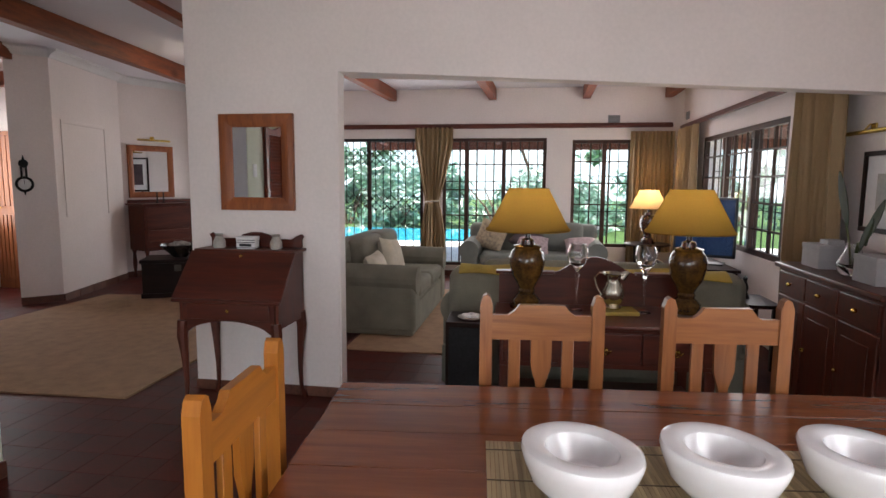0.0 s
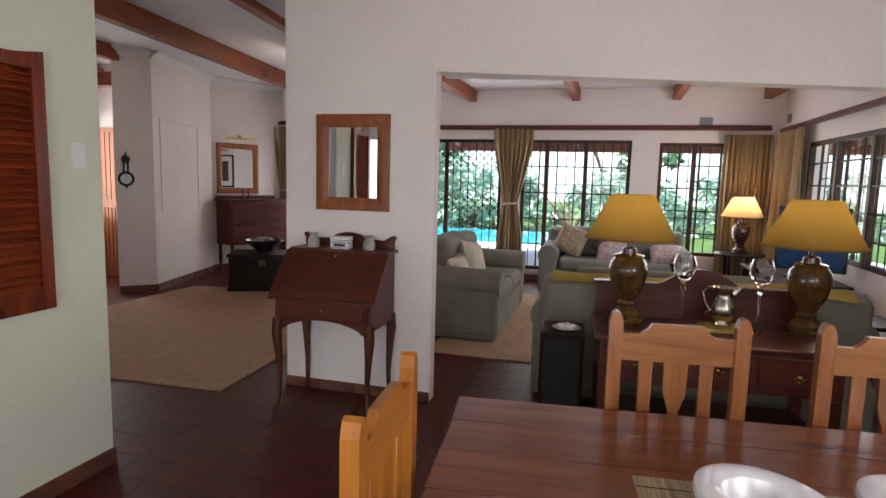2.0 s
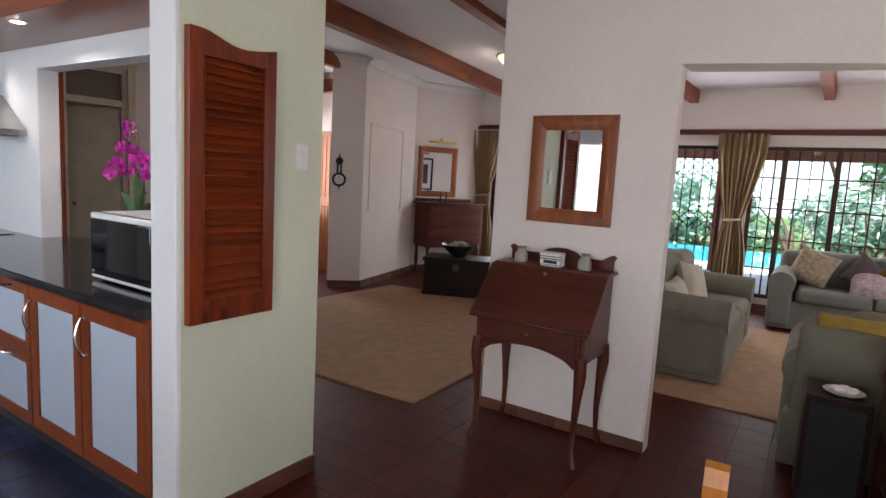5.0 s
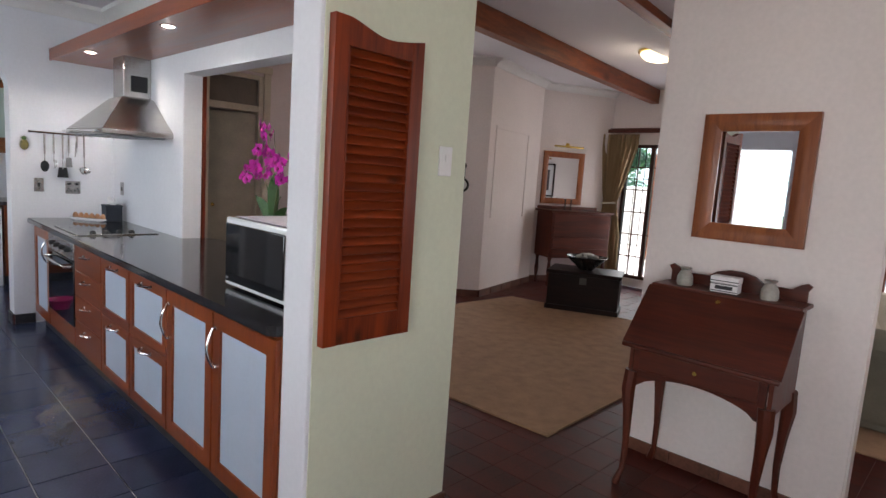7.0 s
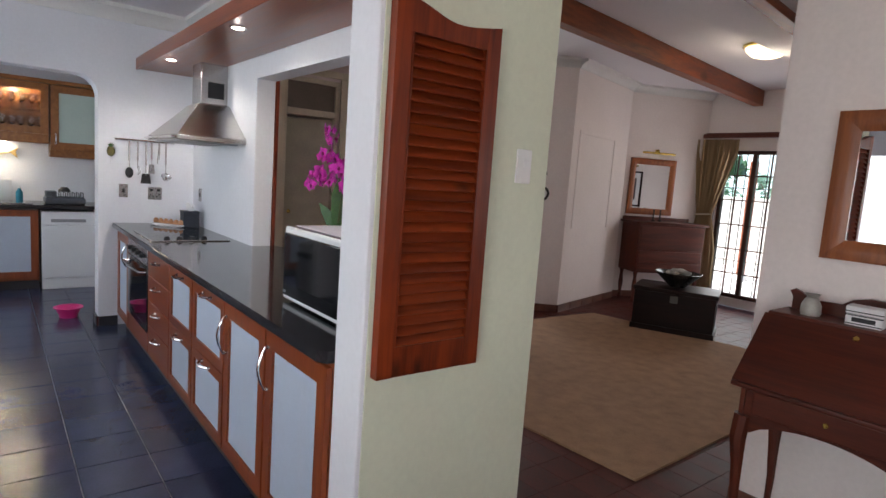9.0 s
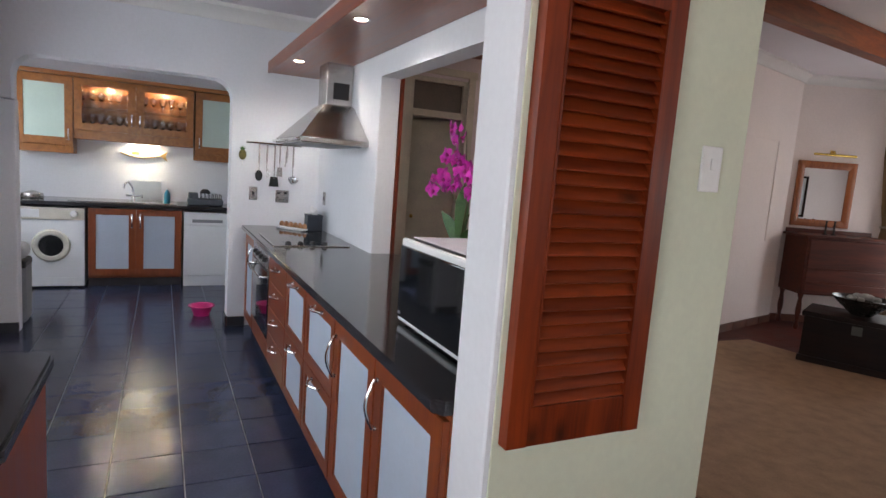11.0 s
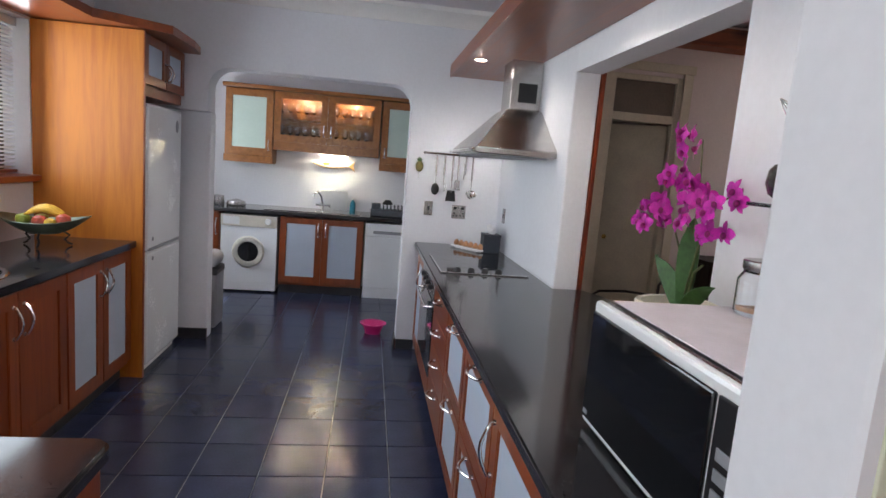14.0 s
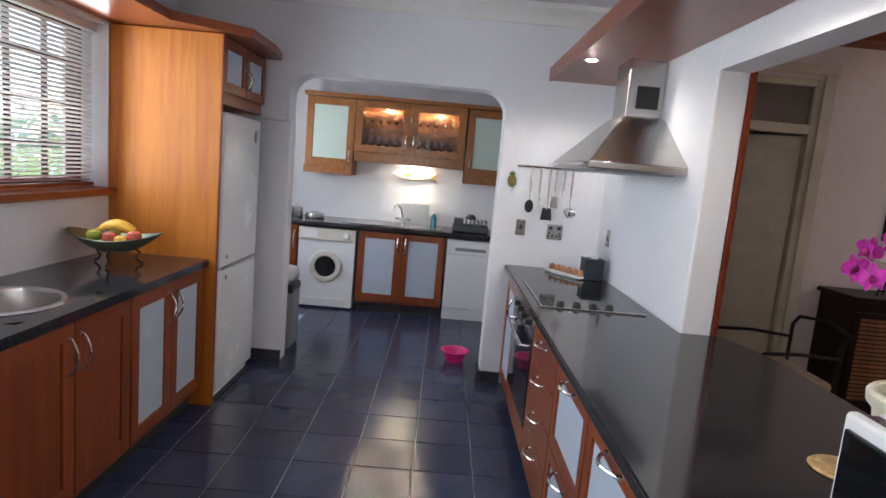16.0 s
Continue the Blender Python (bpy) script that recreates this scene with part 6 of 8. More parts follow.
for x in (0.12, 2.19):
    for y in (-0.18, -0.87):
        part("leg", box(B(), x, x + 0.09, y, y + 0.09, 0, 0.70, 0.008), TABLE_WOOD, table)
ta = TURNED
rn = thing("bamboo_runner", 0.10, 1.66, 0.7875, ta, "woven bamboo table runner with dark slats", "table runner")
sl = B()
for k in range(150):
    box(sl, 0.0 + k * 0.0105, 0.0095 + k * 0.0105, -0.40, 0.0, 0.0, 0.004)
tagged(part("slats", sl, BAMBOO, rn, "thin bamboo slats"), kind="stuff")
for y in (-0.05, -0.2, -0.35):
    part("stitching", box(B(), 0, 1.57, y - 0.002, y + 0.002, 0.0038, 0.005), BAMBOO_DARK, rn)
for (bx, by) in ((0.325, 1.425), (0.625, 1.475), (0.925, 1.515)):
    b = thing("ceramic_bowl", bx, by, 0.792, 0, "thick-rimmed white glazed ceramic bowl on the runner", "bowl", "white bowls on the table")
    bm = lathe(B(), [(0.0, 0.0), (0.06, 0.0), (0.075, 0.006), (0.110, 0.042), (0.127, 0.085), (0.131, 0.103), (0.128, 0.111), (0.120, 0.115), (0.088, 0.113), (0.079, 0.108), (0.073, 0.088), (0.052, 0.055), (0.0, 0.042)], 48)
    for v in bm.verts:  # the rim is cut at a slant
        v.co.z *= 1 - 0.6 * v.co.x
    part("bowl", bm, CERAMIC, b)

# shutter on the pillar
shu = thing("louvred_shutter", -2.343, 2.048, 0.878, 90, "varnished red pine louvred shutter with a curved top on the wall", "shutter")
SW, ST = 0.198, 0.034


def top_curve(x):
    """Height of the swooping top edge."""
    u = (x + SW) / (2 * SW)
    return 1.115 - 0.042 * (0.5 - 0.5 * math.cos(math.pi * min(1, max(0, (u - 0.08) / 0.5)))) + 0.024 * max(0, (u - 0.62) / 0.38) ** 1.3


for s in (-1, 1):
    xs = [s * SW, s * (SW - 0.055)]
    xs.sort()
    part("stile", prism(B(), [(xs[0], 0.0), (xs[1], 0.0), (xs[1], top_curve(xs[1])), (xs[0], top_curve(xs[0]))], ST, pose(0, -ST, 0)), SHUTTER, shu)
trail = [(-SW + 0.055, 1.02)] + [(SW - 0.055, 1.02)] + [(SW - 0.055 - k * (2 * SW - 0.11) / 14, top_curve(SW - 0.055 - k * (2 * SW - 0.11) / 14)) for k in range(15)]
part("top_rail", prism(B(), trail, ST - 0.002, pose(0, -ST + 0.001, 0)), SHUTTER, shu)
part("bottom_rail", box(B(), -SW + 0.055, SW - 0.055, -ST + 0.001, -0.001, 0.0, 0.095, 0.002), SHUTTER, shu)
part("back_board", box(B(), -SW + 0.05, SW - 0.05, -0.006, -0.001, 0.05, 1.04), SHUTTER, shu)
part("inner_bead", box(box(B(), -SW + 0.055, -SW + 0.061, -ST - 0.003, -ST + 0.012, 0.095, 1.02), SW - 0.061, SW - 0.055, -ST - 0.003, -ST + 0.012, 0.095, 1.02), SHUTTER, shu)
n_sl = 29
sl0 = None
for k in range(n_sl):
    z = 0.113 + k * (0.893 / (n_sl - 1))
    if sl0 is None:
        sl0 = part("slat", box(B(), -0.003, 0.003, -SW + 0.056, SW - 0.056, -0.021, 0.021, 0.002), SHUTTER_SLAT, shu)
    o = sl0 if k == 0 else new("slat", sl0.data)
    o.parent = shu
    o.matrix_basis = pose(0, -0.018, z, 0, 0, 90) @ pose(0, 0, 0, 0, 38, 0)

sw_ = wall_plate("light_switch", pose(-2.345, 2.424, 1.552, 0, 0, 90), 0.072, 0.118, "white plastic light switch plate on the cream wall", [(0, 0.012, 0.014, 0.03)], WHITE_PLASTIC)

# framed mirror over the bureau
def framed_mirror(name, m, w, h, fw, label, material, depth=0.03):
    f = new(name)
    f.matrix_world = m
    tagged(f, label, "mirror")
    for a in range(4):
        ln, other = (w, h) if a % 2 == 0 else (h, w)
        t = bmesh.new()
        prof = [(0, 0), (0, depth), (-fw * 0.35, depth + 0.004), (-fw * 0.8, depth * 0.7), (-fw, depth * 0.55), (-fw, 0)]
        v0 = [t.verts.new((-ln / 2 - p[0], -p[1], other / 2 + p[0])) for p in prof]
        v1 = [t.verts.new((ln / 2 + p[0], -p[1], other / 2 + p[0])) for p in prof]
        for i in range(len(prof)):
            j = (i + 1) % len(prof)
            t.faces.new((v0[i], v0[j], v1[j], v1[i]))
        t.faces.new(v0)
        t.faces.new(v1[::-1])
        bm = join(B(), t, pose(0, 0, 0, 0, 90 * a, 0))
        part("frame_side", bm, material, f)
    part("mirror_glass", box(B(), -w / 2 + fw - 0.004, w / 2 - fw + 0.004, -0.010, -0.004, -h / 2 + fw - 0.004, h / 2 - fw + 0.004), MIRROR, f, "clear mirror glass")
    part("backing", box(B(), -w / 2 + 0.01, w / 2 - 0.01, -0.004, -0.001, -h / 2 + 0.01, h / 2 - 0.01), DARK_WOOD, f)
    return f


framed_mirror("framed_mirror", pose(-1.606, 3.848, 1.581), 0.515, 0.63, 0.085, "square mirror in a broad brown wooden frame on the white wall", MIRROR_WOOD)

# bureau
bu = thing("writing_bureau", -1.62, 3.63, 0, 0, "dark mahogany fall-front writing bureau on cabriole legs", "bureau")
for sx in (-1, 1):
    sidep = [(-0.20, 0.56), (0.19, 0.56), (0.19, 1.0), (0.035, 1.0), (-0.20, 0.735)]
    part("side_panel", prism(B(), sidep, 0.018, pose(sx * 0.315 + 0.009, 0, 0, 0, 0, 90)), MAHOGANY_V, bu)
part("back_panel", box(B(), -0.31, 0.31, 0.175, 0.188, 0.56, 1.0), MAHOGANY, bu)
fall = part("fall_front", box(B(), -0.355, 0.355, -0.012, 0.012, -0.005, 0.352, 0.006, m=pose(0, -0.225, 0.742, -41.5, 0, 0)), MAHOGANY, bu, "sloping fall front")
part("keyhole", lathe(B(), [(0, 0), (0.012, 0), (0.010, 0.003), (0, 0.003)], 14, pose(0, -0.225, 0.742, -41.5, 0, 0) @ pose(0, -0.012, 0.315, 90, 0, 0)), BRASS, fall, "brass keyhole plate")
part("lid_edge", box(B(), -0.352, 0.352, -0.25, -0.215, 0.722, 0.745, 0.008), MAHOGANY, bu)
part("top", box(B(), -0.345, 0.345, 0.005, 0.21, 1.0, 1.022, 0.007), MAHOGANY, bu)
dr = part("drawer", box(B(), -0.27, 0.27, -0.215, -0.18, 0.615, 0.715, 0.004), MAHOGANY, bu)
part("keyhole", lathe(B(), [(0, 0), (0.010, 0), (0.009, 0.003), (0, 0.003)], 14, pose(0, -0.215, 0.67, 90, 0, 0)), BRASS, dr)
apr = [(-0.30, 0.72), (-0.30, 0.53)] + [(-0.265 + 0.53 * k / 16, 0.535 + 0.07 * math.sin(math.pi * k / 16) ** 0.6) for k in range(17)] + [(0.30, 0.53), (0.30, 0.72)]
part("apron", prism(B(), apr, 0.02, pose(0, -0.205, 0)), MAHOGANY, bu)
for sx in (-1, 1):
    for y, ys in ((-0.195, -1), (0.17, 1)):
        pts = [(sx * 0.305, y, 0.60), (sx * 0.312, y + ys * 0.006, 0.50), (sx * 0.305, y, 0.38), (sx * 0.298, y, 0.22), (sx * 0.302, y + ys * 0.005, 0.08), (sx * 0.318, y + ys * 0.018, 0.018), (sx * 0.322, y + ys * 0.02, 0.0)]
        part("leg", tube(B(), pts, [0.036, 0.034, 0.024, 0.017, 0.014, 0.02, 0.02], 8), MAHOGANY_V, bu)
gal = [(-0.32, 1.02), (-0.32, 1.075)] + [(-0.335, 1.10), (-0.315, 1.112), (-0.285, 1.10), (-0.25, 1.075), (-0.13, 1.078), (-0.09, 1.105), (-0.03, 1.12), (0.03, 1.12), (0.09, 1.105), (0.13, 1.078), (0.25, 1.075), (0.285, 1.10), (0.315, 1.112), (0.335, 1.10), (0.32, 1.075), (0.32, 1.02)]
part("gallery", prism(B(), gal, 0.016, pose(0, 0.185, 0)), MAHOGANY, bu, "scrolled gallery back")
for x in (-1.83, -1.435):
    v = thing("pottery_jar", x, 3.72, 1.0225, 0, "small grey pottery jar with a flared neck on the bureau", "jar", "jars on the bureau")
    part("jar", lathe(B(), [(0, 0), (0.036, 0), (0.040, 0.012), (0.038, 0.045), (0.026, 0.07), (0.02, 0.078), (0.030, 0.092), (0.027, 0.092), (0.016, 0.078), (0.0, 0.06)], 24), CERAMIC_GREY, v)
bx_ = thing("trinket_box", -1.63, 3.72, 1.0225, 4, "white painted trinket box with dark pattern", "box")
part("box", box(B(), -0.062, 0.062, -0.04, 0.04, 0, 0.045, 0.003), PAPER, bx_)
part("lid", box(B(), -0.064, 0.064, -0.042, 0.042, 0.047, 0.078, 0.004), PAPER, bx_)
for z in (0.006, 0.04, 0.055):
    part("band", box(B(), -0.0645, 0.0645, -0.0428, -0.0405, z, z + 0.004), INK, bx_)
part("picture", box(B(), -0.04, 0.04, -0.0408, -0.0398, 0.016, 0.034), INK, bx_)

# ---- living room ----
def sofa(name, m, w, depth, label, material, seats=2, back_h=0.88, arm_h=0.65):
    """A roll-arm sofa that looks along local -y, its back at y = depth."""
    s = new(name)
    s.matrix_world = m
    tagged(s, label, "sofa")
    part("base", box(B(), -w / 2 + 0.02, w / 2 - 0.02, 0.04, depth - 0.02, 0.05, 0.34, 0.03, 3), material, s)
    part("skirt", box(B(), -w / 2 + 0.01, w / 2 - 0.01, 0.02, depth - 0.005, 0.02, 0.30, 0.015), material, s)
    for sx in (-1, 1):
        a = B()
        box(a, sx * (w / 2) - 0.12 * (sx + 1) - 0.0, sx * (w / 2) + 0.12 * (1 - sx), 0.0, depth - 0.1, 0.05, arm_h - 0.10, 0.04, 3)
        tube(a, [(sx * (w / 2 - 0.12), -0.01, arm_h - 0.115), (sx * (w / 2 - 0.12), depth - 0.08, arm_h - 0.10)], 0.135, 20)
        part("arm", a, material, s)
        part("foot", box(B(), sx * (w / 2 - 0.1) - 0.03, sx * (w / 2 - 0.1) + 0.03, 0.05, 0.11, 0, 0.05, 0.004), DARK_WOOD, s)
        part("foot", box(B(), sx * (w / 2 - 0.1) - 0.03, sx * (w / 2 - 0.1) + 0.03, depth - 0.12, depth - 0.06, 0, 0.05, 0.004), DARK_WOOD, s)
    bk = B()
    box(bk, -w / 2 + 0.05, w / 2 - 0.05, depth - 0.25, depth, 0.05, back_h, 0.09, 5)
    part("back", bk, material, s)
    iw = (w - 0.52) / seats
    for k in range(seats):
        x = -w / 2 + 0.26 + k * iw
        part("seat_cushion", box(B(), x + 0.004, x + iw - 0.004, 0.0, depth - 0.22, 0.33, 0.49, 0.055, 4), material, s)
        part("back_cushion", box(B(), x + 0.004, x + iw - 0.004, depth - 0.42, depth - 0.20, 0.46, back_h + 0.03, 0.085, 5, pose(0, 0, 0, 0, 0, 0)), material, s)
    return s


sofa("sofa", pose(-0.86, 6.30, 0, 0, 0, 90), 1.85, 0.95, "sage green roll-arm sofa with loose cushions", SOFA)
sofa("sofa", pose(0.20, 8.02, 0, 0, 0, 0), 1.95, 0.92, "grey-green roll-arm sofa below the windows", SOFA_BLUE, 2, 0.86, 0.64)
sofa("sofa", pose(0.62, 5.18, 0, 0, 0, 180), 2.1, 0.98, "sage green roll-arm sofa with a mustard throw over its back", SOFA, 2, 0.86, 0.66)
th = B()
sheet(th, lambda u, v: (-0.30 + 1.80 * u, 4.185 + 0.27 * v + 0.012 * math.sin(17 * u), 0.70 + 0.175 * math.sin(math.pi * min(1, 0.22 + v * 0.56)) ** 0.7 + 0.006 * math.sin(23 * u + 4 * v)), 40, 14)
th_ = part("throw", solid(th, 0.006), THROW)
tagged(th_, "mustard yellow throw draped over a sofa back", "throw")


def cushion(x, y, z, rx, ry, rz, size, material, label):
    c = part("cushion", pillow(B(), size, size, 0.15), material)
    c.matrix_world = pose(x, y, z, rx, ry, rz)
    return tagged(c, label, "cushion", "scatter cushions")


cushion(-1.25, 6.05, 0.68, -18, 8, 78, 0.40, CUSHION, "cream cushion leaning on a green sofa")
cushion(-1.30, 5.68, 0.60, -22, -5, 85, 0.34, CUSHION, "small cream cushion leaning on a green sofa")
cushion(-0.38, 8.45, 0.70, -16, 20, -6, 0.42, CUSHION_PAT, "gold and brown patterned cushion on a sofa")
cushion(0.12, 8.47, 0.66, -18, 38, 4, 0.40, CUSHION_DARK, "dark plum cushion on a sofa")
cushion(0.20, 8.30, 0.575, -62, 4, 2, 0.46, CUSHION_PINK, "pink and grey patterned cushion lying on a sofa")
cushion(0.85, 8.30, 0.575, -62, -4, -2, 0.42, CUSHION_PINK, "pink and grey patterned cushion lying on a sofa")

# console with raised back, behind the sofa
co = thing("console_table", 0.62, 3.90, 0, 3, "dark mahogany console table with a scalloped raised back and drawers", "console table")
part("top", box(B(), -0.64, 0.64, -0.40, 0.20, 0.635, 0.66, 0.008), MAHOGANY, co)
part("case", box(B(), -0.61, 0.61, -0.36, 0.19, 0.40, 0.635, 0.004), MAHOGANY, co)
for k in range(3):
    d = part("drawer", box(B(), -0.59 + k * 0.395, -0.205 + k * 0.395, -0.375, -0.355, 0.43, 0.61, 0.005), MAHOGANY, co)
    part("knob", ball(B(), -0.40 + k * 0.395, -0.39, 0.52, 0.014, 0.016, 0.014, 10), BRASS, d)
    part("drop_handle", tube(B(), [(-0.43 + k * 0.395, -0.385, 0.515), (-0.40 + k * 0.395, -0.39, 0.49), (-0.37 + k * 0.395, -0.385, 0.515)], 0.004, 6), BRASS, d)
for x in (-0.58, 0.58):
    for y in (-0.33, 0.16):
        part("leg", box(B(), x - 0.03, x + 0.03, y - 0.03, y + 0.03, 0, 0.40, 0.006), MAHOGANY_V, co)
part("lower_shelf", box(B(), -0.58, 0.58, -0.33, 0.17, 0.12, 0.145, 0.004), MAHOGANY, co)
bk = [(-0.62, 0.66), (-0.62, 0.865), (-0.5, 0.875), (-0.36, 0.86), (-0.27, 0.87)] + [(-0.22 + 0.44 * k / 12, 0.885 + 0.095 * math.sin(math.pi * k / 12)) for k in range(13)] + [(0.27, 0.87), (0.36, 0.86), (0.5, 0.875), (0.62, 0.865), (0.62, 0.66)]
part("back_board", prism(B(), bk, 0.022, pose(0, 0.175, 0)), MAHOGANY, co, "scalloped mahogany back board")
part("ledge", box(B(), -0.64, -0.26, 0.12, 0.20, 0.865, 0.885, 0.005), MAHOGANY, co)
part("ledge", box(B(), 0.26, 0.64, 0.12, 0.20, 0.865, 0.885, 0.005), MAHOGANY, co)


def table_lamp(x, y, z, s, label, glaze, shade, watts, colour):
    """An urn lamp with a coolie shade; s scales it."""
    t = thing("table_lamp", x, y, z, 0, label, "lamp", "urn table lamps")
    part("foot", lathe(B(), [(0, 0), (0.105 * s, 0), (0.108 * s, 0.02 * s), (0.085 * s, 0.028 * s), (0.09 * s, 0.05 * s), (0.07 * s, 0.075 * s), (0.055 * s, 0.09 * s), (0, 0.09 * s)], 32), glaze, t)
    part("urn", lathe(B(), [(0.0, 0.088 * s), (0.05 * s, 0.09 * s), (0.056 * s, 0.11 * s), (0.048 * s, 0.125 * s), (0.06 * s, 0.15 * s), (0.095 * s, 0.21 * s), (0.112 * s, 0.28 * s), (0.115 * s, 0.32 * s), (0.10 * s, 0.365 * s), (0.082 * s, 0.385 * s), (0.088 * s, 0.40 * s), (0.05 * s, 0.41 * s), (0, 0.41 * s)], 36), glaze, t, "mottled glazed urn")
    part("neck", lathe(B(), [(0, 0.41 * s), (0.045 * s, 0.41 * s), (0.042 * s, 0.44 * s), (0.018 * s, 0.45 * s), (0.015 * s, 0.56 * s), (0, 0.56 * s)], 20), LAMP_DARK, t)
    sh = B()
    lathe_open(sh, [(0.265 * s, 0.50 * s), (0.262 * s, 0.50 * s), (0.125 * s, 0.765 * s), (0.122 * s, 0.765 * s)])
    sd = part("shade", sh, shade, t, "cloth coolie shade")
    part("shade_trim", lathe_open(B(), [(0.266 * s, 0.498 * s), (0.268 * s, 0.505 * s), (0.263 * s, 0.512 * s)]), shade, sd)
    part("bulb", ball(B(), 0, 0, 0.62 * s, 0.03 * s, 0.03 * s, 0.04 * s, 12), BULB if watts else WHITE_PLASTIC, t, "glowing bulb" if watts else "bulb")
    if watts:
        pl = new("table_lamp_light", bpy.data.lights.new("table_lamp_light", "POINT"))
        pl.data.energy, pl.data.color, pl.data.shadow_soft_size = watts, colour, 0.045 * s
        pl.location = (x, y, z + 0.69 * s)
    return t


def lathe_open(bm, profile, seg=48):
    """A turned sheet with no end faces."""
    t = bmesh.new()
    rings = [[t.verts.new((r * math.cos(2 * math.pi * i / seg), r * math.sin(2 * math.pi * i / seg), z)) for i in range(seg)] for r, z in profile]
    for a, b in zip(rings, rings[1:]):
        for i in range(seg):
            j = (i + 1) % seg
            t.faces.new((a[i], a[j], b[j], b[i]))
    return join(bm, t)


table_lamp(0.175, 3.93, 0.661, 1.0, "brown and gold glazed urn lamp with an ochre coolie shade, lit", LAMP_GLAZE, SHADE, 0.10, (1.0, 0.80, 0.46))
table_lamp(1.165, 3.97, 0.661, 1.0, "brown and gold glazed urn lamp with an ochre coolie shade, lit", LAMP_GLAZE, SHADE, 0.10, (1.0, 0.80, 0.46))

for gx in (0.49, 0.90):
    g = thing("goblet_candle_holder", gx, 3.90, 0.661, 0, "tall-stemmed clear glass goblet candle holder", "candle holder", "glass candle holders")
    part("goblet", lathe(B(), [(0, 0), (0.045, 0.0), (0.04, 0.005), (0.006, 0.012), (0.006, 0.16), (0.012, 0.19), (0.008, 0.21), (0.02, 0.235), (0.01, 0.25), (0.025, 0.27), (0.052, 0.30), (0.066, 0.34), (0.064, 0.38), (0.05, 0.42), (0.047, 0.42), (0.06, 0.38), (0.062, 0.34), (0.048, 0.304), (0.0, 0.285)], 28), GLASS, g)
jug = thing("silver_jug", 0.71, 3.88, 0.685, 0, "tarnished silver water jug with a scrolled handle", "jug")
part("body", lathe(B(), [(0, 0), (0.05, 0), (0.052, 0.008), (0.036, 0.022), (0.055, 0.045), (0.07, 0.085), (0.066, 0.12), (0.048, 0.16), (0.042, 0.185), (0.055, 0.215), (0.068, 0.225), (0.064, 0.226), (0.05, 0.212), (0.036, 0.185), (0.04, 0.16), (0.055, 0.12), (0.0, 0.06)], 32), SILVER, jug)
part("handle", tube(B(), [(-0.045, 0, 0.205), (-0.085, 0, 0.225), (-0.115, 0, 0.19), (-0.10, 0, 0.13), (-0.07, 0, 0.085), (-0.095, 0, 0.07)], 0.006, 8), SILVER, jug)
part("spout", tube(B(), [(0.045, 0, 0.19), (0.07, 0, 0.215), (0.09, 0, 0.232)], [0.028, 0.022, 0.010], 10), SILVER, jug)
bk1 = part("book", box(B(), -0.13, 0.13, -0.09, 0.09, 0, 0.022, 0.003, m=pose(0.72, 3.86, 0.6615, 0, 0, 6)), mat("gold_book_cover", (0.42, 0.30, 0.06), 0.5, vary=0.1))
tagged(bk1, "flat gold-covered book under a silver jug", "book")

sp_ = thing("speaker_cabinet", -0.19, 3.83, 0, 2, "near-black wooden speaker cabinet beside the console", "speaker")
part("body", box(B(), -0.13, 0.13, -0.15, 0.16, 0.02, 0.60, 0.006), DARK_WOOD, sp_)
part("grille", box(B(), -0.108, 0.108, -0.160, -0.150, 0.05, 0.57, 0.004), mat("speaker_cloth", (0.018, 0.018, 0.02), 0.95, vary=0.2, scale=60), sp_)
part("foot", box(B(), -0.11, 0.11, -0.13, 0.14, 0, 0.02), BLACK_PLASTIC, sp_)
sea = thing("shell_dish", -0.17, 3.80, 0.601, 15, "white shells in a small dish on the speaker", "dish")
part("dish", lathe(B(), [(0, 0), (0.06, 0), (0.085, 0.012), (0.082, 0.014), (0.0, 0.006)], 24), CERAMIC_GREY, sea)
for k in range(5):
    part("shell", ball(B(), 0.035 * math.cos(k * 1.3), 0.035 * math.sin(k * 1.3), 0.018, 0.026, 0.016, 0.014, 10), PAPER, sea)

# sideboard with boxes and a vase
sb = thing("sideboard", 2.09, 3.86, 0, 0, "mahogany sideboard with drawers over panelled doors", "sideboard")
part("body", box(B(), -0.19, 0.20, -0.60, 0.60, 0.06, 0.90, 0.005), MAHOGANY_V, sb)
part("top", box(B(), -0.225, 0.205, -0.63, 0.63, 0.90, 0.935, 0.010), MAHOGANY, sb)
part("plinth", box(B(), -0.17, 0.19, -0.58, 0.58, 0.0, 0.06), MAHOGANY, sb)
for k in range(3):
    y0 = -0.585 + k * 0.395
    d = part("drawer", box(B(), -0.205, -0.188, y0, y0 + 0.38, 0.74, 0.88, 0.005), MAHOGANY, sb)
    part("knob", ball(B(), -0.22, y0 + 0.19, 0.81, 0.016, 0.014, 0.014, 10), BRASS, d)
    d = part("door", box(B(), -0.203, -0.188, y0, y0 + 0.38, 0.09, 0.72, 0.005), MAHOGANY_V, sb)
    part("raised_panel", box(B(), -0.211, -0.202, y0 + 0.06, y0 + 0.32, 0.16, 0.65, 0.006), MAHOGANY_V, d)
    part("knob", ball(B(), -0.215, y0 + 0.345, 0.44, 0.012, 0.012, 0.012, 10), BRASS, d)
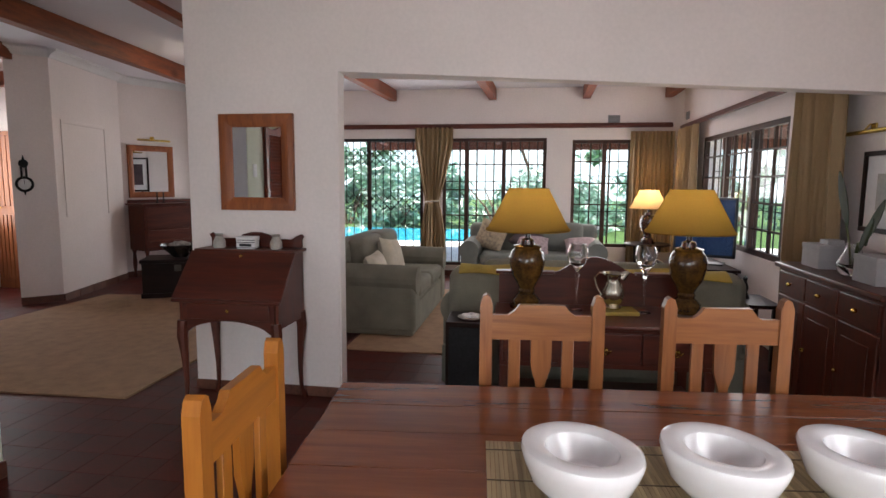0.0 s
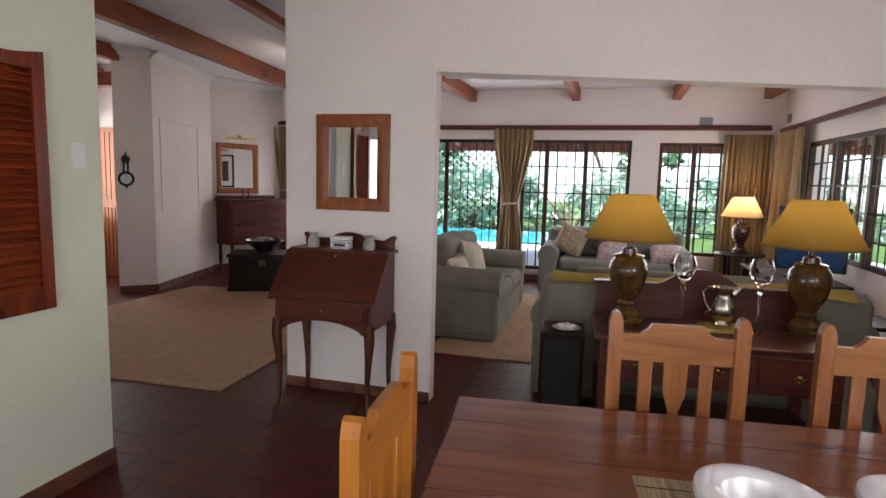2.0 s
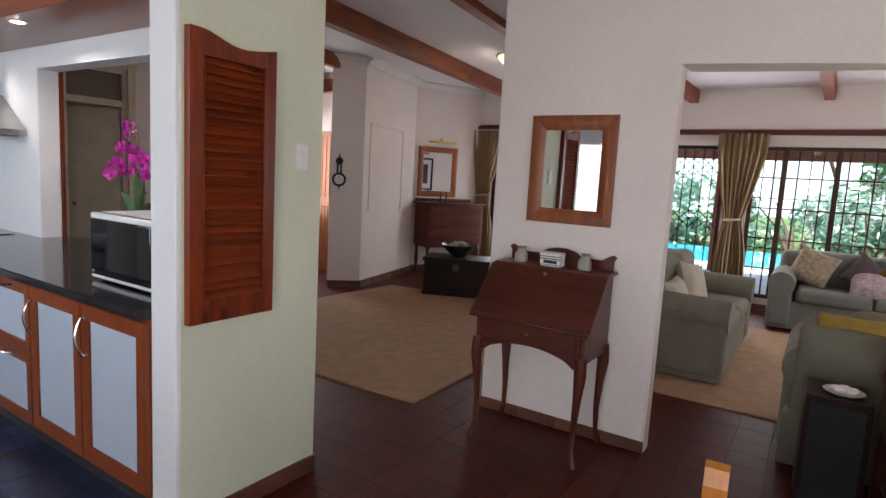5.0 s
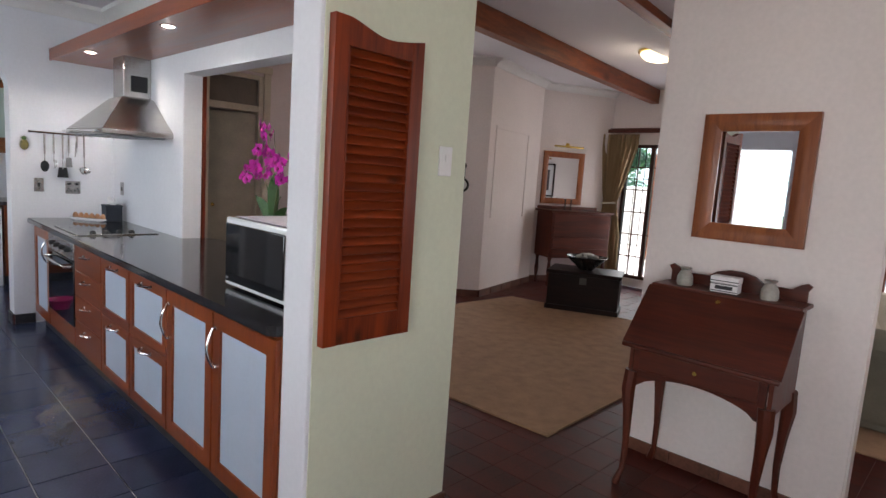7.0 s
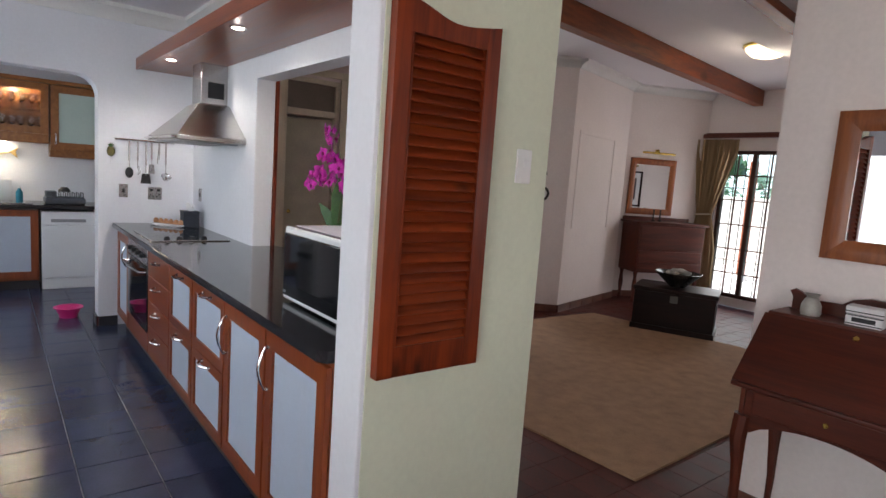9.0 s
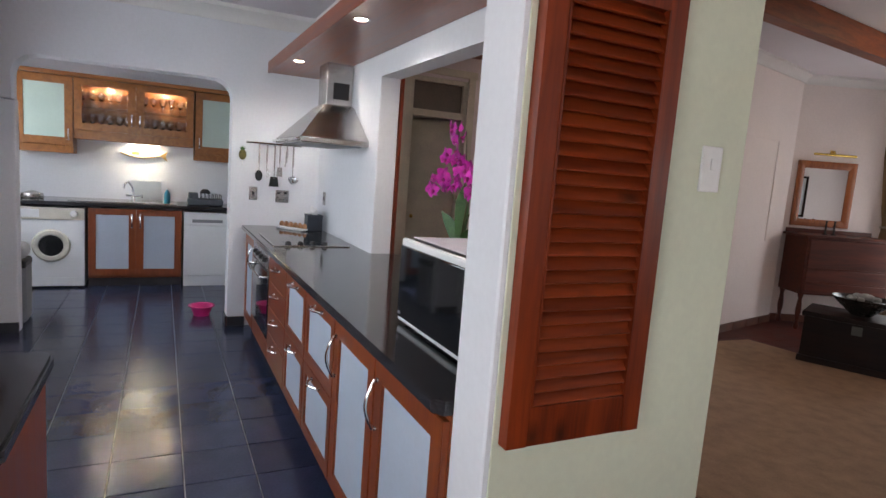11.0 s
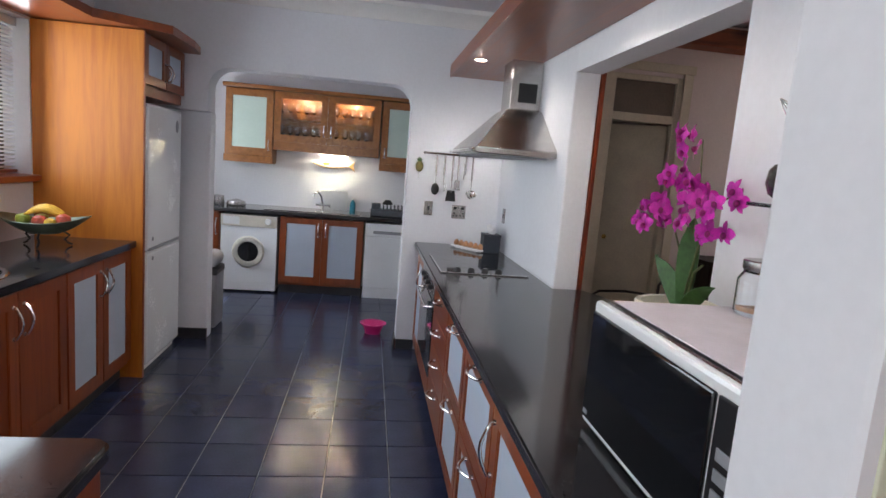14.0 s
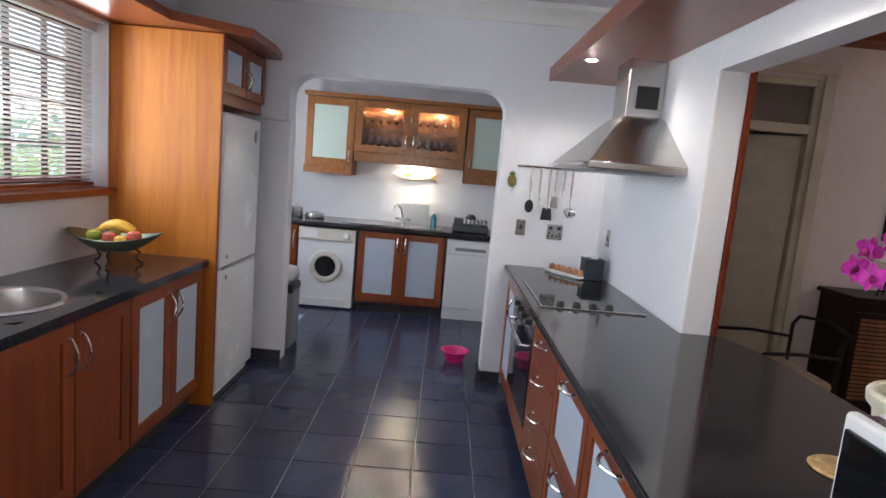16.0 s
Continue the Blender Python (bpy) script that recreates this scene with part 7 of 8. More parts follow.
for y, w in ((4.22, 0.23), (3.60, 0.22)):
    g = thing("storage_box", 2.08, y, 0.936, 0, "grey marbled card storage box with a lid", "box", "boxes on the sideboard")
    part("box", box(B(), -0.11, 0.11, -w / 2, w / 2, 0, 0.145, 0.004), GREY_CARD, g)
    part("lid", box(B(), -0.113, 0.113, -w / 2 - 0.003, w / 2 + 0.003, 0.12, 0.15, 0.004), GREY_CARD, g)
cn = part("card_stack", box(B(), -0.05, 0.05, -0.05, 0.05, 0, 0.03, 0.004, m=pose(2.08, 4.19, 1.087)), GREY_CARD)
tagged(cn, "small grey box on top of a storage box", "box")
va = thing("glass_vase", 2.05, 3.88, 0.936, 0, "round clear glass vase with long dark leaves", "vase")
part("vase", lathe(B(), [(0, 0), (0.05, 0), (0.075, 0.03), (0.08, 0.07), (0.05, 0.13), (0.035, 0.17), (0.04, 0.19), (0.037, 0.19), (0.031, 0.17), (0.046, 0.13), (0.075, 0.07), (0.0, 0.012)], 28), GLASS, va)
for (dx, dy, top, w) in ((-0.03, 0.17, 0.60, 0.062), (0.0, -0.26, 0.44, 0.055), (-0.12, -0.40, 0.35, 0.05)):
    part("leaf_stalk", tube(B(), [(0, 0, 0.02), (dx * 0.25, dy * 0.25, 0.2), (dx * 0.45, dy * 0.45, top * 0.5)], 0.006, 6), STEM, va)
    lf = B()
    sheet(lf, lambda u, v, dx=dx, dy=dy, top=top, w=w: (dx * (0.4 + 0.6 * u) + 0.25 * (v - 0.5) * w * math.sin(math.pi * (0.04 + 0.94 * u)), dy * (0.4 + 0.6 * u) + (v - 0.5) * 2 * w * math.sin(math.pi * (0.04 + 0.94 * u)) ** 0.8, top * (0.45 + 0.55 * u) - 0.01 * math.cos(6 * (v - 0.5))), 16, 6)
    part("leaf", solid(lf, 0.003), PALM, va, "long dark green leaf")
pic = new("framed_picture")
pic.matrix_world = pose(2.298, 4.00, 1.42, 0, 0, -90)
tagged(pic, "picture in a dark frame with a white mount on the wall", "picture")
part("frame", box(box(box(box(B(), -0.30, 0.30, -0.025, 0, 0.22, 0.25, 0.003), -0.30, 0.30, -0.025, 0, -0.25, -0.22, 0.003), -0.30, -0.27, -0.025, 0, -0.22, 0.22, 0.003), 0.27, 0.30, -0.025, 0, -0.22, 0.22, 0.003), DARK_WOOD, pic)
part("mount", box(B(), -0.27, 0.27, -0.010, -0.004, -0.22, 0.22), PAPER, pic)
part("print", box(B(), -0.15, 0.15, -0.013, -0.0098, -0.11, 0.11), CERAMIC_GREY, pic)


def picture_light(m, label, w=0.4):
    p = new("picture_light")
    p.matrix_world = m
    tagged(p, label, "picture light")
    part("tube", tube(B(), [(-w / 2, -0.06, 0), (w / 2, -0.06, 0)], 0.014, 12), BRASS, p)
    part("arm", tube(B(), [(0, 0, 0.02), (0, -0.03, 0.05), (0, -0.06, 0.01)], 0.006, 7), BRASS, p)
    part("wall_plate", box(B(), -0.03, 0.03, -0.012, 0, -0.005, 0.055, 0.004), BRASS, p)
    return p


picture_light(pose(2.298, 4.25, 1.79, 0, 0, -90), "slim brass picture light above a picture", 0.7)

# curtains and rails
def curtain(name, axis, at, u0, u1, z0, z1, tie, label, folds=7, side=0, sag=0.5):
    """A pleated curtain; tie: height at which it is gathered, or None. side: which way it is drawn (-1, 0, 1)."""
    bm = B()
    w = u1 - u0

    def f(u, v):
        z = z0 + (z1 - z0) * v
        pinch = 1.0
        mid = 0.5
        if tie is not None:
            dz = (z - tie) / (0.85 if z > tie else 0.5)
            pinch = 0.36 + 0.64 * min(1.0, abs(dz)) ** 0.85 if z > tie else 0.36 + 0.30 * min(1.0, abs(dz)) ** 0.7
        c = u0 + w * (0.5 + 0.32 * side * (1 - pinch))
        a = c + (u - 0.5) * w * pinch
        d = 0.035 * math.sin(2 * math.pi * folds * u) * (0.6 + 0.4 * pinch) + 0.012 * math.sin(2 * math.pi * (folds * 1.7) * u + 2.1) + 0.01 * math.sin(5 * v + 9 * u)
        return (a, at + d, z) if axis == "x" else (at + d, a, z)
    sheet(bm, f, folds * 12, 28)
    c = new(name)
    tagged(c, label, "curtain")
    part("cloth", solid(bm, 0.003), CURTAIN, c)
    if tie is not None:
        cu = u0 + w * (0.5 + 0.32 * side * 0.64)
        hw = w * 0.19
        pts = []
        for k in range(17):
            t = 2 * math.pi * k / 16
            pts.append((cu + hw * math.cos(t), at + 0.062 * math.sin(t), tie + 0.01 * math.cos(t)) if axis == "x" else (at + 0.062 * math.sin(t), cu + hw * math.cos(t), tie))
        part("tieback", tube(B(), pts, 0.014, 8), CUSHION, c, "pale tieback")
    return c


curtain("curtain", "x", FAR - 0.11, -1.60, -1.02, 0.12, 2.27, 1.16, "khaki curtain gathered by a tieback", 8, -0.2)
curtain("curtain", "x", FAR - 0.11, 1.56, 2.17, 0.05, 2.20, None, "khaki pleated curtain in the corner", 10)
curtain("curtain", "y", 2.19, 7.85, 8.78, 0.05, 2.20, None, "khaki pleated curtain in the corner", 8)
curtain("curtain", "y", 2.18, 4.36, 5.06, 0.05, 2.22, None, "khaki pleated curtain beside the side window", 11)
curtain("curtain", "x", FAR - 0.11, -5.36, -4.74, 0.12, 2.30, 1.25, "khaki curtain gathered by a tieback", 8, -0.5)
curtain("curtain", "x", FAR - 0.11, -4.02, -3.56, 0.12, 2.30, None, "khaki pleated curtain beside the hall door", 7)


def rail(name, axis, at, u0, u1, z, label):
    bm = B()
    if axis == "x":
        box(bm, u0, u1, at - 0.05, at - 0.012, z, z + 0.055, 0.008)
        box(bm, u0, u1, at - 0.012, at, z + 0.055, z + 0.072, 0.004)
    else:
        box(bm, at - 0.05, at - 0.012, u0, u1, z, z + 0.055, 0.008)
        box(bm, at - 0.012, at, u0, u1, z + 0.055, z + 0.072, 0.004)
    o = part(name, bm, RAIL_WOOD)
    return tagged(o, label, "curtain rail")


rail("curtain_rail", "x", FAR - 0.04, -3.0, 2.14, 2.255, "long dark red wooden curtain rail")
rail("curtain_rail", "y", 2.27, 4.5, 8.95, 2.215, "long dark red wooden curtain rail")
rail("curtain_rail", "x", FAR - 0.04, -5.5, -3.4, 2.325, "dark red wooden curtain rail")
for nm, m in (("air_vent", pose(1.33, FAR, 2.385)), ("air_vent", pose(2.3, 8.85, 2.40, 0, 0, -90))):
    v = new(nm)
    v.matrix_world = m
    tagged(v, "small grey louvred air vent high on the wall", "air vent")
    part("frame", box(B(), -0.085, 0.085, -0.008, 0, -0.055, 0.055, 0.003), GREY_PLASTIC, v)
    for k in range(5):
        part("slat", box(B(), -0.07, 0.07, -0.014, -0.008, -0.042 + k * 0.019, -0.032 + k * 0.019), GREY_PLASTIC, v)

# corner lamp table, tv and desk
lt = thing("lamp_table", 1.78, 8.58, 0, 0, "dark wooden side table with turned legs", "side table")
part("top", lathe(B(), [(0, 0.60), (0.30, 0.60), (0.31, 0.612), (0.30, 0.625), (0, 0.625)], 36), DARK_WOOD, lt)
for k in range(4):
    a = math.pi / 4 + k * math.pi / 2
    part("leg", tube(B(), [(0.2 * math.cos(a), 0.2 * math.sin(a), 0.0), (0.18 * math.cos(a), 0.18 * math.sin(a), 0.3), (0.2 * math.cos(a), 0.2 * math.sin(a), 0.6)], [0.014, 0.022, 0.018], 8), DARK_WOOD, lt)
table_lamp(1.78, 8.58, 0.626, 0.97, "dark urn lamp with a cream coolie shade, brightly lit", LAMP_DARK, SHADE_WARM, 2.2, (1.0, 0.72, 0.38))
td = thing("tv_desk", 1.90, 6.75, 0, 0, "dark wooden desk below the side window", "desk")
part("top", box(B(), -0.33, 0.30, -0.65, 0.75, 0.60, 0.63, 0.006), DARK_WOOD, td)
part("side", box(B(), -0.31, 0.28, -0.62, -0.59, 0, 0.60, 0.003), DARK_WOOD, td)
part("side", box(B(), -0.31, 0.28, 0.69, 0.72, 0, 0.60, 0.003), DARK_WOOD, td)
part("back_panel", box(B(), 0.26, 0.28, -0.59, 0.69, 0.05, 0.60), DARK_WOOD, td)
tv = thing("television", 1.97, 6.55, 0.631, -25, "flat black television with a blue picture", "television")
part("panel", box(B(), -0.30, 0.30, -0.03, 0.03, 0.07, 0.69, 0.01), BLACK_PLASTIC, tv)
part("screen", box(B(), -0.275, 0.275, -0.034, -0.029, 0.10, 0.665), TV_SCREEN, tv, "glowing blue screen")
part("foot", box(B(), -0.2, 0.2, -0.1, 0.1, 0.0, 0.015, 0.005), BLACK_PLASTIC, tv)
part("neck", box(B(), -0.04, 0.04, -0.02, 0.02, 0.015, 0.08), BLACK_PLASTIC, tv)
for k, (x, y) in enumerate(((1.80, 6.28), (1.88, 6.2))):
    g = part("tumbler", lathe(B(), [(0, 0), (0.03, 0), (0.036, 0.09), (0.033, 0.09), (0.028, 0.006), (0, 0.005)], 20, pose(x, y, 0.631)), GLASS)
    tagged(g, "clear glass tumbler on a dark desk", "glass")
st = thing("small_stool", 1.90, 5.16, 0, 0, "low near-black wooden stool table", "side table")
part("top", box(B(), -0.22, 0.22, -0.24, 0.24, 0.50, 0.53, 0.005), DARK_WOOD, st)
for x in (-0.18, 0.18):
    for y in (-0.2, 0.2):
        part("leg", box(B(), x - 0.02, x + 0.02, y - 0.02, y + 0.02, 0, 0.50, 0.004), DARK_WOOD, st)
sc_ = part("figurine", lathe(B(), [(0, 0), (0.04, 0), (0.035, 0.02), (0.02, 0.05), (0.028, 0.09), (0.014, 0.14), (0.018, 0.17), (0.0, 0.19)], 14, pose(1.93, 5.20, 0.531)), IRON)
tagged(sc_, "small dark carved figurine on a stool", "figurine")
lr = thing("living_rug", 0.35, 6.35, 0.0, 0, "flat woven sand-coloured rug on the living room floor", "rug")
part("rug", box(B(), -1.75, 1.6, -1.42, 1.5, 0.0, 0.012, 0.004), RUG, lr)

# ---- hall ----
hr = thing("hall_rug", -2.46, 3.57, 0.0, 0, "large octagonal woven sand-coloured rug on red tiles", "rug")
ol = [(0, 0), (-1.9, -0.10), (-2.72, 0.75), (-2.72, 2.2), (-2.66, 3.1), (-1.0, 3.35), (-0.05, 2.6), (-0.02, 0.9)]
rb = bmesh.new()
fv = rb.faces.new([rb.verts.new((x, y, 0.0)) for x, y in ol])
ex = bmesh.ops.extrude_face_region(rb, geom=[fv])
bmesh.ops.translate(rb, verts=[v for v in ex["geom"] if isinstance(v, bmesh.types.BMVert)], vec=(0, 0, 0.013))
part("rug", rb, RUG, hr, smooth=False)

ANG = pose(-5.83, 7.83, 0, 0, 0, 64)
framed_mirror("framed_mirror", ANG @ pose(0.54, -0.002, 1.58), 0.70, 0.78, 0.085, "wooden framed mirror above a bureau in the hall", MIRROR_WOOD)
picture_light(ANG @ pose(0.58, -0.002, 2.05), "brass picture light above the hall mirror", 0.5)
hb = new("hall_bureau")
hb.matrix_world = ANG @ pose(0.66, -0.24, 0)
tagged(hb, "tall dark mahogany bureau on turned legs in the hall", "bureau")
part("body", box(B(), -0.50, 0.50, -0.22, 0.22, 0.42, 1.08, 0.006), MAHOGANY, hb)
part("top", box(B(), -0.54, 0.54, -0.25, 0.225, 1.08, 1.11, 0.008), MAHOGANY, hb)
part("gallery", box(B(), -0.52, 0.52, 0.19, 0.21, 1.11, 1.16, 0.006), MAHOGANY, hb)
part("fall_front", box(B(), -0.47, 0.47, -0.232, -0.218, 0.74, 1.06, 0.004), MAHOGANY, hb)
part("drawer", box(B(), -0.47, 0.47, -0.232, -0.218, 0.58, 0.72, 0.004), MAHOGANY, hb)
part("drawer", box(B(), -0.47, 0.47, -0.232, -0.218, 0.44, 0.56, 0.004), MAHOGANY, hb)
for x in (-0.46, 0.46):
    for y in (-0.18, 0.18):
        part("leg", lathe(B(), [(0, 0), (0.022, 0), (0.03, 0.04), (0.018, 0.08), (0.032, 0.22), (0.02, 0.36), (0.034, 0.42), (0, 0.42)], 16, pose(x, y, 0)), MAHOGANY_V, hb)
for dx in (-0.04, 0.06):
    cs = new("candlestick")
    cs.matrix_world = ANG @ pose(0.54 + dx, -0.22, 1.111)
    tagged(cs, "slim dark candlestick on the hall bureau", "candlestick")
    part("stick", lathe(B(), [(0, 0), (0.03, 0), (0.012, 0.02), (0.008, 0.14), (0.014, 0.16), (0, 0.17)], 14), IRON, cs)
HE = pose(-2.02, 3.98, 0, 0, 0, 106.4) @ pose(4.35, 0.103, 1.55, 0, 0, 180)
hp = new("framed_picture")
hp.matrix_world = HE
tagged(hp, "small landscape picture in a dark frame with a pale mount", "picture")
for a in range(4):
    ln, ot = ((0.25, 0.31), (0.31, 0.25))[a % 2]
    part("frame_side", box(B(), -ln, ln, -0.022, 0, ot - 0.03, ot, 0.003, m=pose(0, 0, 0, 0, 90 * a, 0)), DARK_WOOD, hp)
part("mount", box(B(), -0.22, 0.22, -0.008, -0.002, -0.28, 0.28), PAPER, hp)
part("print", box(B(), -0.15, 0.15, -0.011, -0.0078, -0.19, 0.19), CUSHION_DARK, hp)
picture_light(HE @ pose(0, 0, 0.40), "slim brass picture light above a landscape picture", 0.34)
CH = pose(-4.50, 6.52, 0, 0, 0, 24)
ch = new("blanket_chest")
ch.matrix_world = CH
tagged(ch, "near-black wooden blanket chest on the hall rug", "chest")
part("body", box(B(), 0, 0.82, 0.0, 0.52, 0.06, 0.44, 0.006), DARK_WOOD, ch)
part("lid", box(B(), -0.02, 0.84, -0.02, 0.54, 0.44, 0.485, 0.008), DARK_WOOD, ch)
part("plinth", box(B(), -0.015, 0.835, -0.015, 0.53, 0.0, 0.07, 0.006), DARK_WOOD, ch)
part("lock_plate", box(B(), 0.37, 0.45, -0.006, 0.001, 0.34, 0.42, 0.004), mat("dull_iron_plate", (0.10, 0.09, 0.08), 0.5, metal=0.8), ch)
hbw = new("stone_bowl")
hbw.matrix_world = CH @ pose(0.40, 0.28, 0.4855)
tagged(hbw, "wide dark bowl full of grey pebbles on the chest", "bowl")
part("bowl", lathe(B(), [(0, 0), (0.08, 0), (0.10, 0.02), (0.19, 0.10), (0.25, 0.16), (0.24, 0.162), (0.18, 0.11), (0.09, 0.035), (0, 0.03)], 30), mat("dark_bowl_glaze", (0.03, 0.025, 0.022), 0.25, vary=0.3), hbw)
random.seed(5)
for k in range(12):
    a, r = random.uniform(0, 6.28), random.uniform(0.02, 0.15)
    part("pebble", ball(B(), r * math.cos(a), r * math.sin(a), 0.155 + (0.15 - r) * 0.2, random.uniform(0.03, 0.045), random.uniform(0.03, 0.04), 0.026, 10), STONE_GREY, hbw)
CK = pose(-5.66, 5.98, 0, 0, 0, 44)
bar = new("wall_barometer")
bar.matrix_world = CK @ pose(0.115, -0.002, 1.50)
tagged(bar, "black banjo-shaped wall barometer with a white dial", "barometer")
part("dial_case", lathe(B(), [(0, 0), (0.088, 0), (0.09, 0.02), (0.075, 0.032), (0.066, 0.024), (0, 0.024)], 30, pose(0, 0, -0.10, 90, 0, 0)), IRON, bar)
part("dial", lathe(B(), [(0, 0.0255), (0.062, 0.0255), (0.062, 0.02)], 26, pose(0, 0, -0.10, 90, 0, 0)), PAPER, bar)
part("neck", box(box(B(), -0.034, -0.012, -0.02, 0, -0.03, 0.12, 0.004), 0.012, 0.034, -0.02, 0, -0.03, 0.12, 0.004), IRON, bar)
part("head", lathe(B(), [(0, 0), (0.048, 0), (0.045, 0.02), (0, 0.024)], 22, pose(0, 0, 0.135, 90, 0, 0)), IRON, bar)
part("finials", tube(tube(B(), [(0, -0.01, 0.17), (0, -0.01, 0.23)], [0.014, 0.004], 8), [(0, -0.01, -0.18), (0, -0.01, -0.225)], [0.014, 0.004], 8), IRON, bar)
part("pointer", box(B(), -0.002, 0.002, -0.028, -0.0262, -0.10, -0.05), INK, bar)
ni = structure("trim_hall_niche", box(box(box(B(), 0.16, 0.20, -0.012, 0.0, 1.0, 2.17, 0.004), 1.16, 1.20, -0.012, 0.0, 1.0, 2.17, 0.004), 0.20, 1.16, -0.012, 0.0, 2.13, 2.17, 0.004), PLASTER, "faint raised plaster outline on the wall")
ni.matrix_world = pose(-5.36, 6.27, 0, 0, 0, 102.8)
wd = thing("slatted_door", -6.34, 6.89, 0, 0, "closed orange wooden door with upright boards", "door")
part("leaf", box(B(), -0.55, 0.45, 0.0, 0.03, 0.0, 2.08, 0.003), DOOR_WOOD, wd)
for k in range(12):
    part("board", box(B(), -0.52 + k * 0.08, -0.45 + k * 0.08, -0.014, 0.0, 1.10, 2.02, 0.003), DOOR_WOOD, wd)
for k in range(16):
    part("board", box(B(), -0.52 + k * 0.06, -0.475 + k * 0.06, -0.014, 0.0, 0.12, 0.98, 0.003), DOOR_WOOD, wd)
part("lock_plate", box(B(), -0.50, -0.46, -0.026, -0.02, 0.98, 1.16, 0.003), BRASS, wd, "brass lock plate")
part("door_handle", tube(B(), [(-0.48, -0.02, 1.08), (-0.48, -0.06, 1.08), (-0.38, -0.06, 1.08)], 0.009, 8), BRASS, wd, "brass lever handle")
part("cross_rail", box(B(), -0.55, 0.45, -0.02, -0.012, 0.98, 1.10, 0.003), DOOR_WOOD, wd)
dl = thing("dome_ceiling_light", -3.52, 6.72, HALL_TOP, 0, "round glass dome ceiling light with a brass ring, lit", "ceiling light")
part("dome", lathe(B(), [(0.19, -0.03), (0.18, -0.06), (0.13, -0.105), (0.06, -0.125), (0.0, -0.13)], 32), DOME, dl, "glowing glass dome")
part("ring", lathe(B(), [(0.15, 0.0), (0.21, -0.01), (0.21, -0.03), (0.19, -0.035), (0.15, -0.02)], 32), BRASS, dl)

dlamp = new("dome_lamp_light", bpy.data.lights.new("dome_lamp_light", "POINT"))
dlamp.data.energy, dlamp.data.color, dlamp.data.shadow_soft_size = 2.1, (1.0, 0.86, 0.66), 0.12
dlamp.location = (-3.52, 6.72, HALL_TOP - 0.27)
# old door and cabinet seen through the hatch
od = thing("old_cream_door", -6.91, 3.74, 0, 90, "old cream painted door ajar under a fanlight", "door")
for sx in (-1, 1):
    part("jamb", box(B(), sx * 0.31 - 0.028, sx * 0.31 + 0.028, -0.004, 0.11, 0, 2.468, 0.004), CREAM_PAINT, od)
    part("architrave", box(B(), sx * 0.372 - 0.042, sx * 0.372 + 0.042, -0.034, -0.011, 0, 2.50, 0.005), CREAM_PAINT, od)
part("transom", box(B(), -0.282, 0.282, -0.004, 0.11, 2.065, 2.135, 0.004), CREAM_PAINT, od)
part("head", box(B(), -0.282, 0.282, -0.004, 0.11, 2.42, 2.468, 0.004), CREAM_PAINT, od)
part("head_architrave", box(B(), -0.43, 0.43, -0.036, -0.011, 2.50, 2.575, 0.005), CREAM_PAINT, od)
leaf = part("leaf", box(B(), -0.5, 0.0, -0.018, 0.018, 0.02, 2.05, 0.003, m=pose(0.275, 0.05, 0, 0, 0, -28)), CREAM_PAINT, od)
part("knob", ball(B(), -0.44, -0.045, 1.0, 0.022, 0.025, 0.022, 12, pose(0.275, 0.05, 0, 0, 0, -28)), BRASS, leaf)
part("fanlight", box(B(), -0.282, 0.282, 0.03, 0.036, 2.135, 2.42), FANLIGHT, od, "opaque taupe fanlight glass")
ps = thing("pantry_shelves", -7.45, 3.30, 0, 90, "cream pantry shelves behind the old door", "shelf")
part("upright", box(B(), -0.22, -0.20, -0.1, 0.25, 0, 2.0), CREAM_PAINT, ps)
for z in (0.5, 1.0, 1.5, 1.9):
    part("shelf", box(B(), -0.20, 0.25, -0.1, 0.25, z, z + 0.025), CREAM_PAINT, ps)
red = structure("trim_hatch_edge", box(B(), -5.02, -4.99, 2.576, 2.60, 0.0, 2.12, 0.004), SHUTTER, "dark red wooden edge strip")
hc = thing("cane_cabinet", -6.69, 4.92, 0, 90, "dark cabinet with woven cane doors", "cabinet")
part("body", box(B(), -0.60, 0.60, -0.20, 0.20, 0.06, 0.875, 0.005), DARK_WOOD, hc)
part("top", box(B(), -0.63, 0.63, -0.23, 0.207, 0.875, 0.91, 0.008), DARK_WOOD, hc)
for k in range(3):
    d = part("door_frame", box(box(box(box(B(), -0.59 + k * 0.395, -0.55 + k * 0.395, -0.215, -0.198, 0.1, 0.80, 0.003), -0.245 + k * 0.395, -0.205 + k * 0.395, -0.215, -0.198, 0.1, 0.80, 0.003), -0.55 + k * 0.395, -0.245 + k * 0.395, -0.215, -0.198, 0.76, 0.80), -0.55 + k * 0.395, -0.245 + k * 0.395, -0.215, -0.198, 0.1, 0.14), DARK_WOOD, hc)
    c0 = None
    for j in range(20):
        if c0 is None:
            c0 = part("cane_strip", box(B(), -0.15, 0.15, -0.009, 0.0, -0.011, 0.011, 0.003), CANE, d)
        o = c0 if j == 0 else new("cane_strip", c0.data)
        o.parent = d
        o.location = (-0.3975 + k * 0.395, -0.198, 0.155 + j * 0.031)
part("plinth", box(B(), -0.58, 0.58, -0.18, 0.18, 0, 0.06), DARK_WOOD, hc)
p2 = new("framed_picture")
p2.matrix_world = pose(-6.898, 5.14, 1.495, 0, 0, 90)
tagged(p2, "picture of pale shapes in a dark frame behind the hatch", "picture")
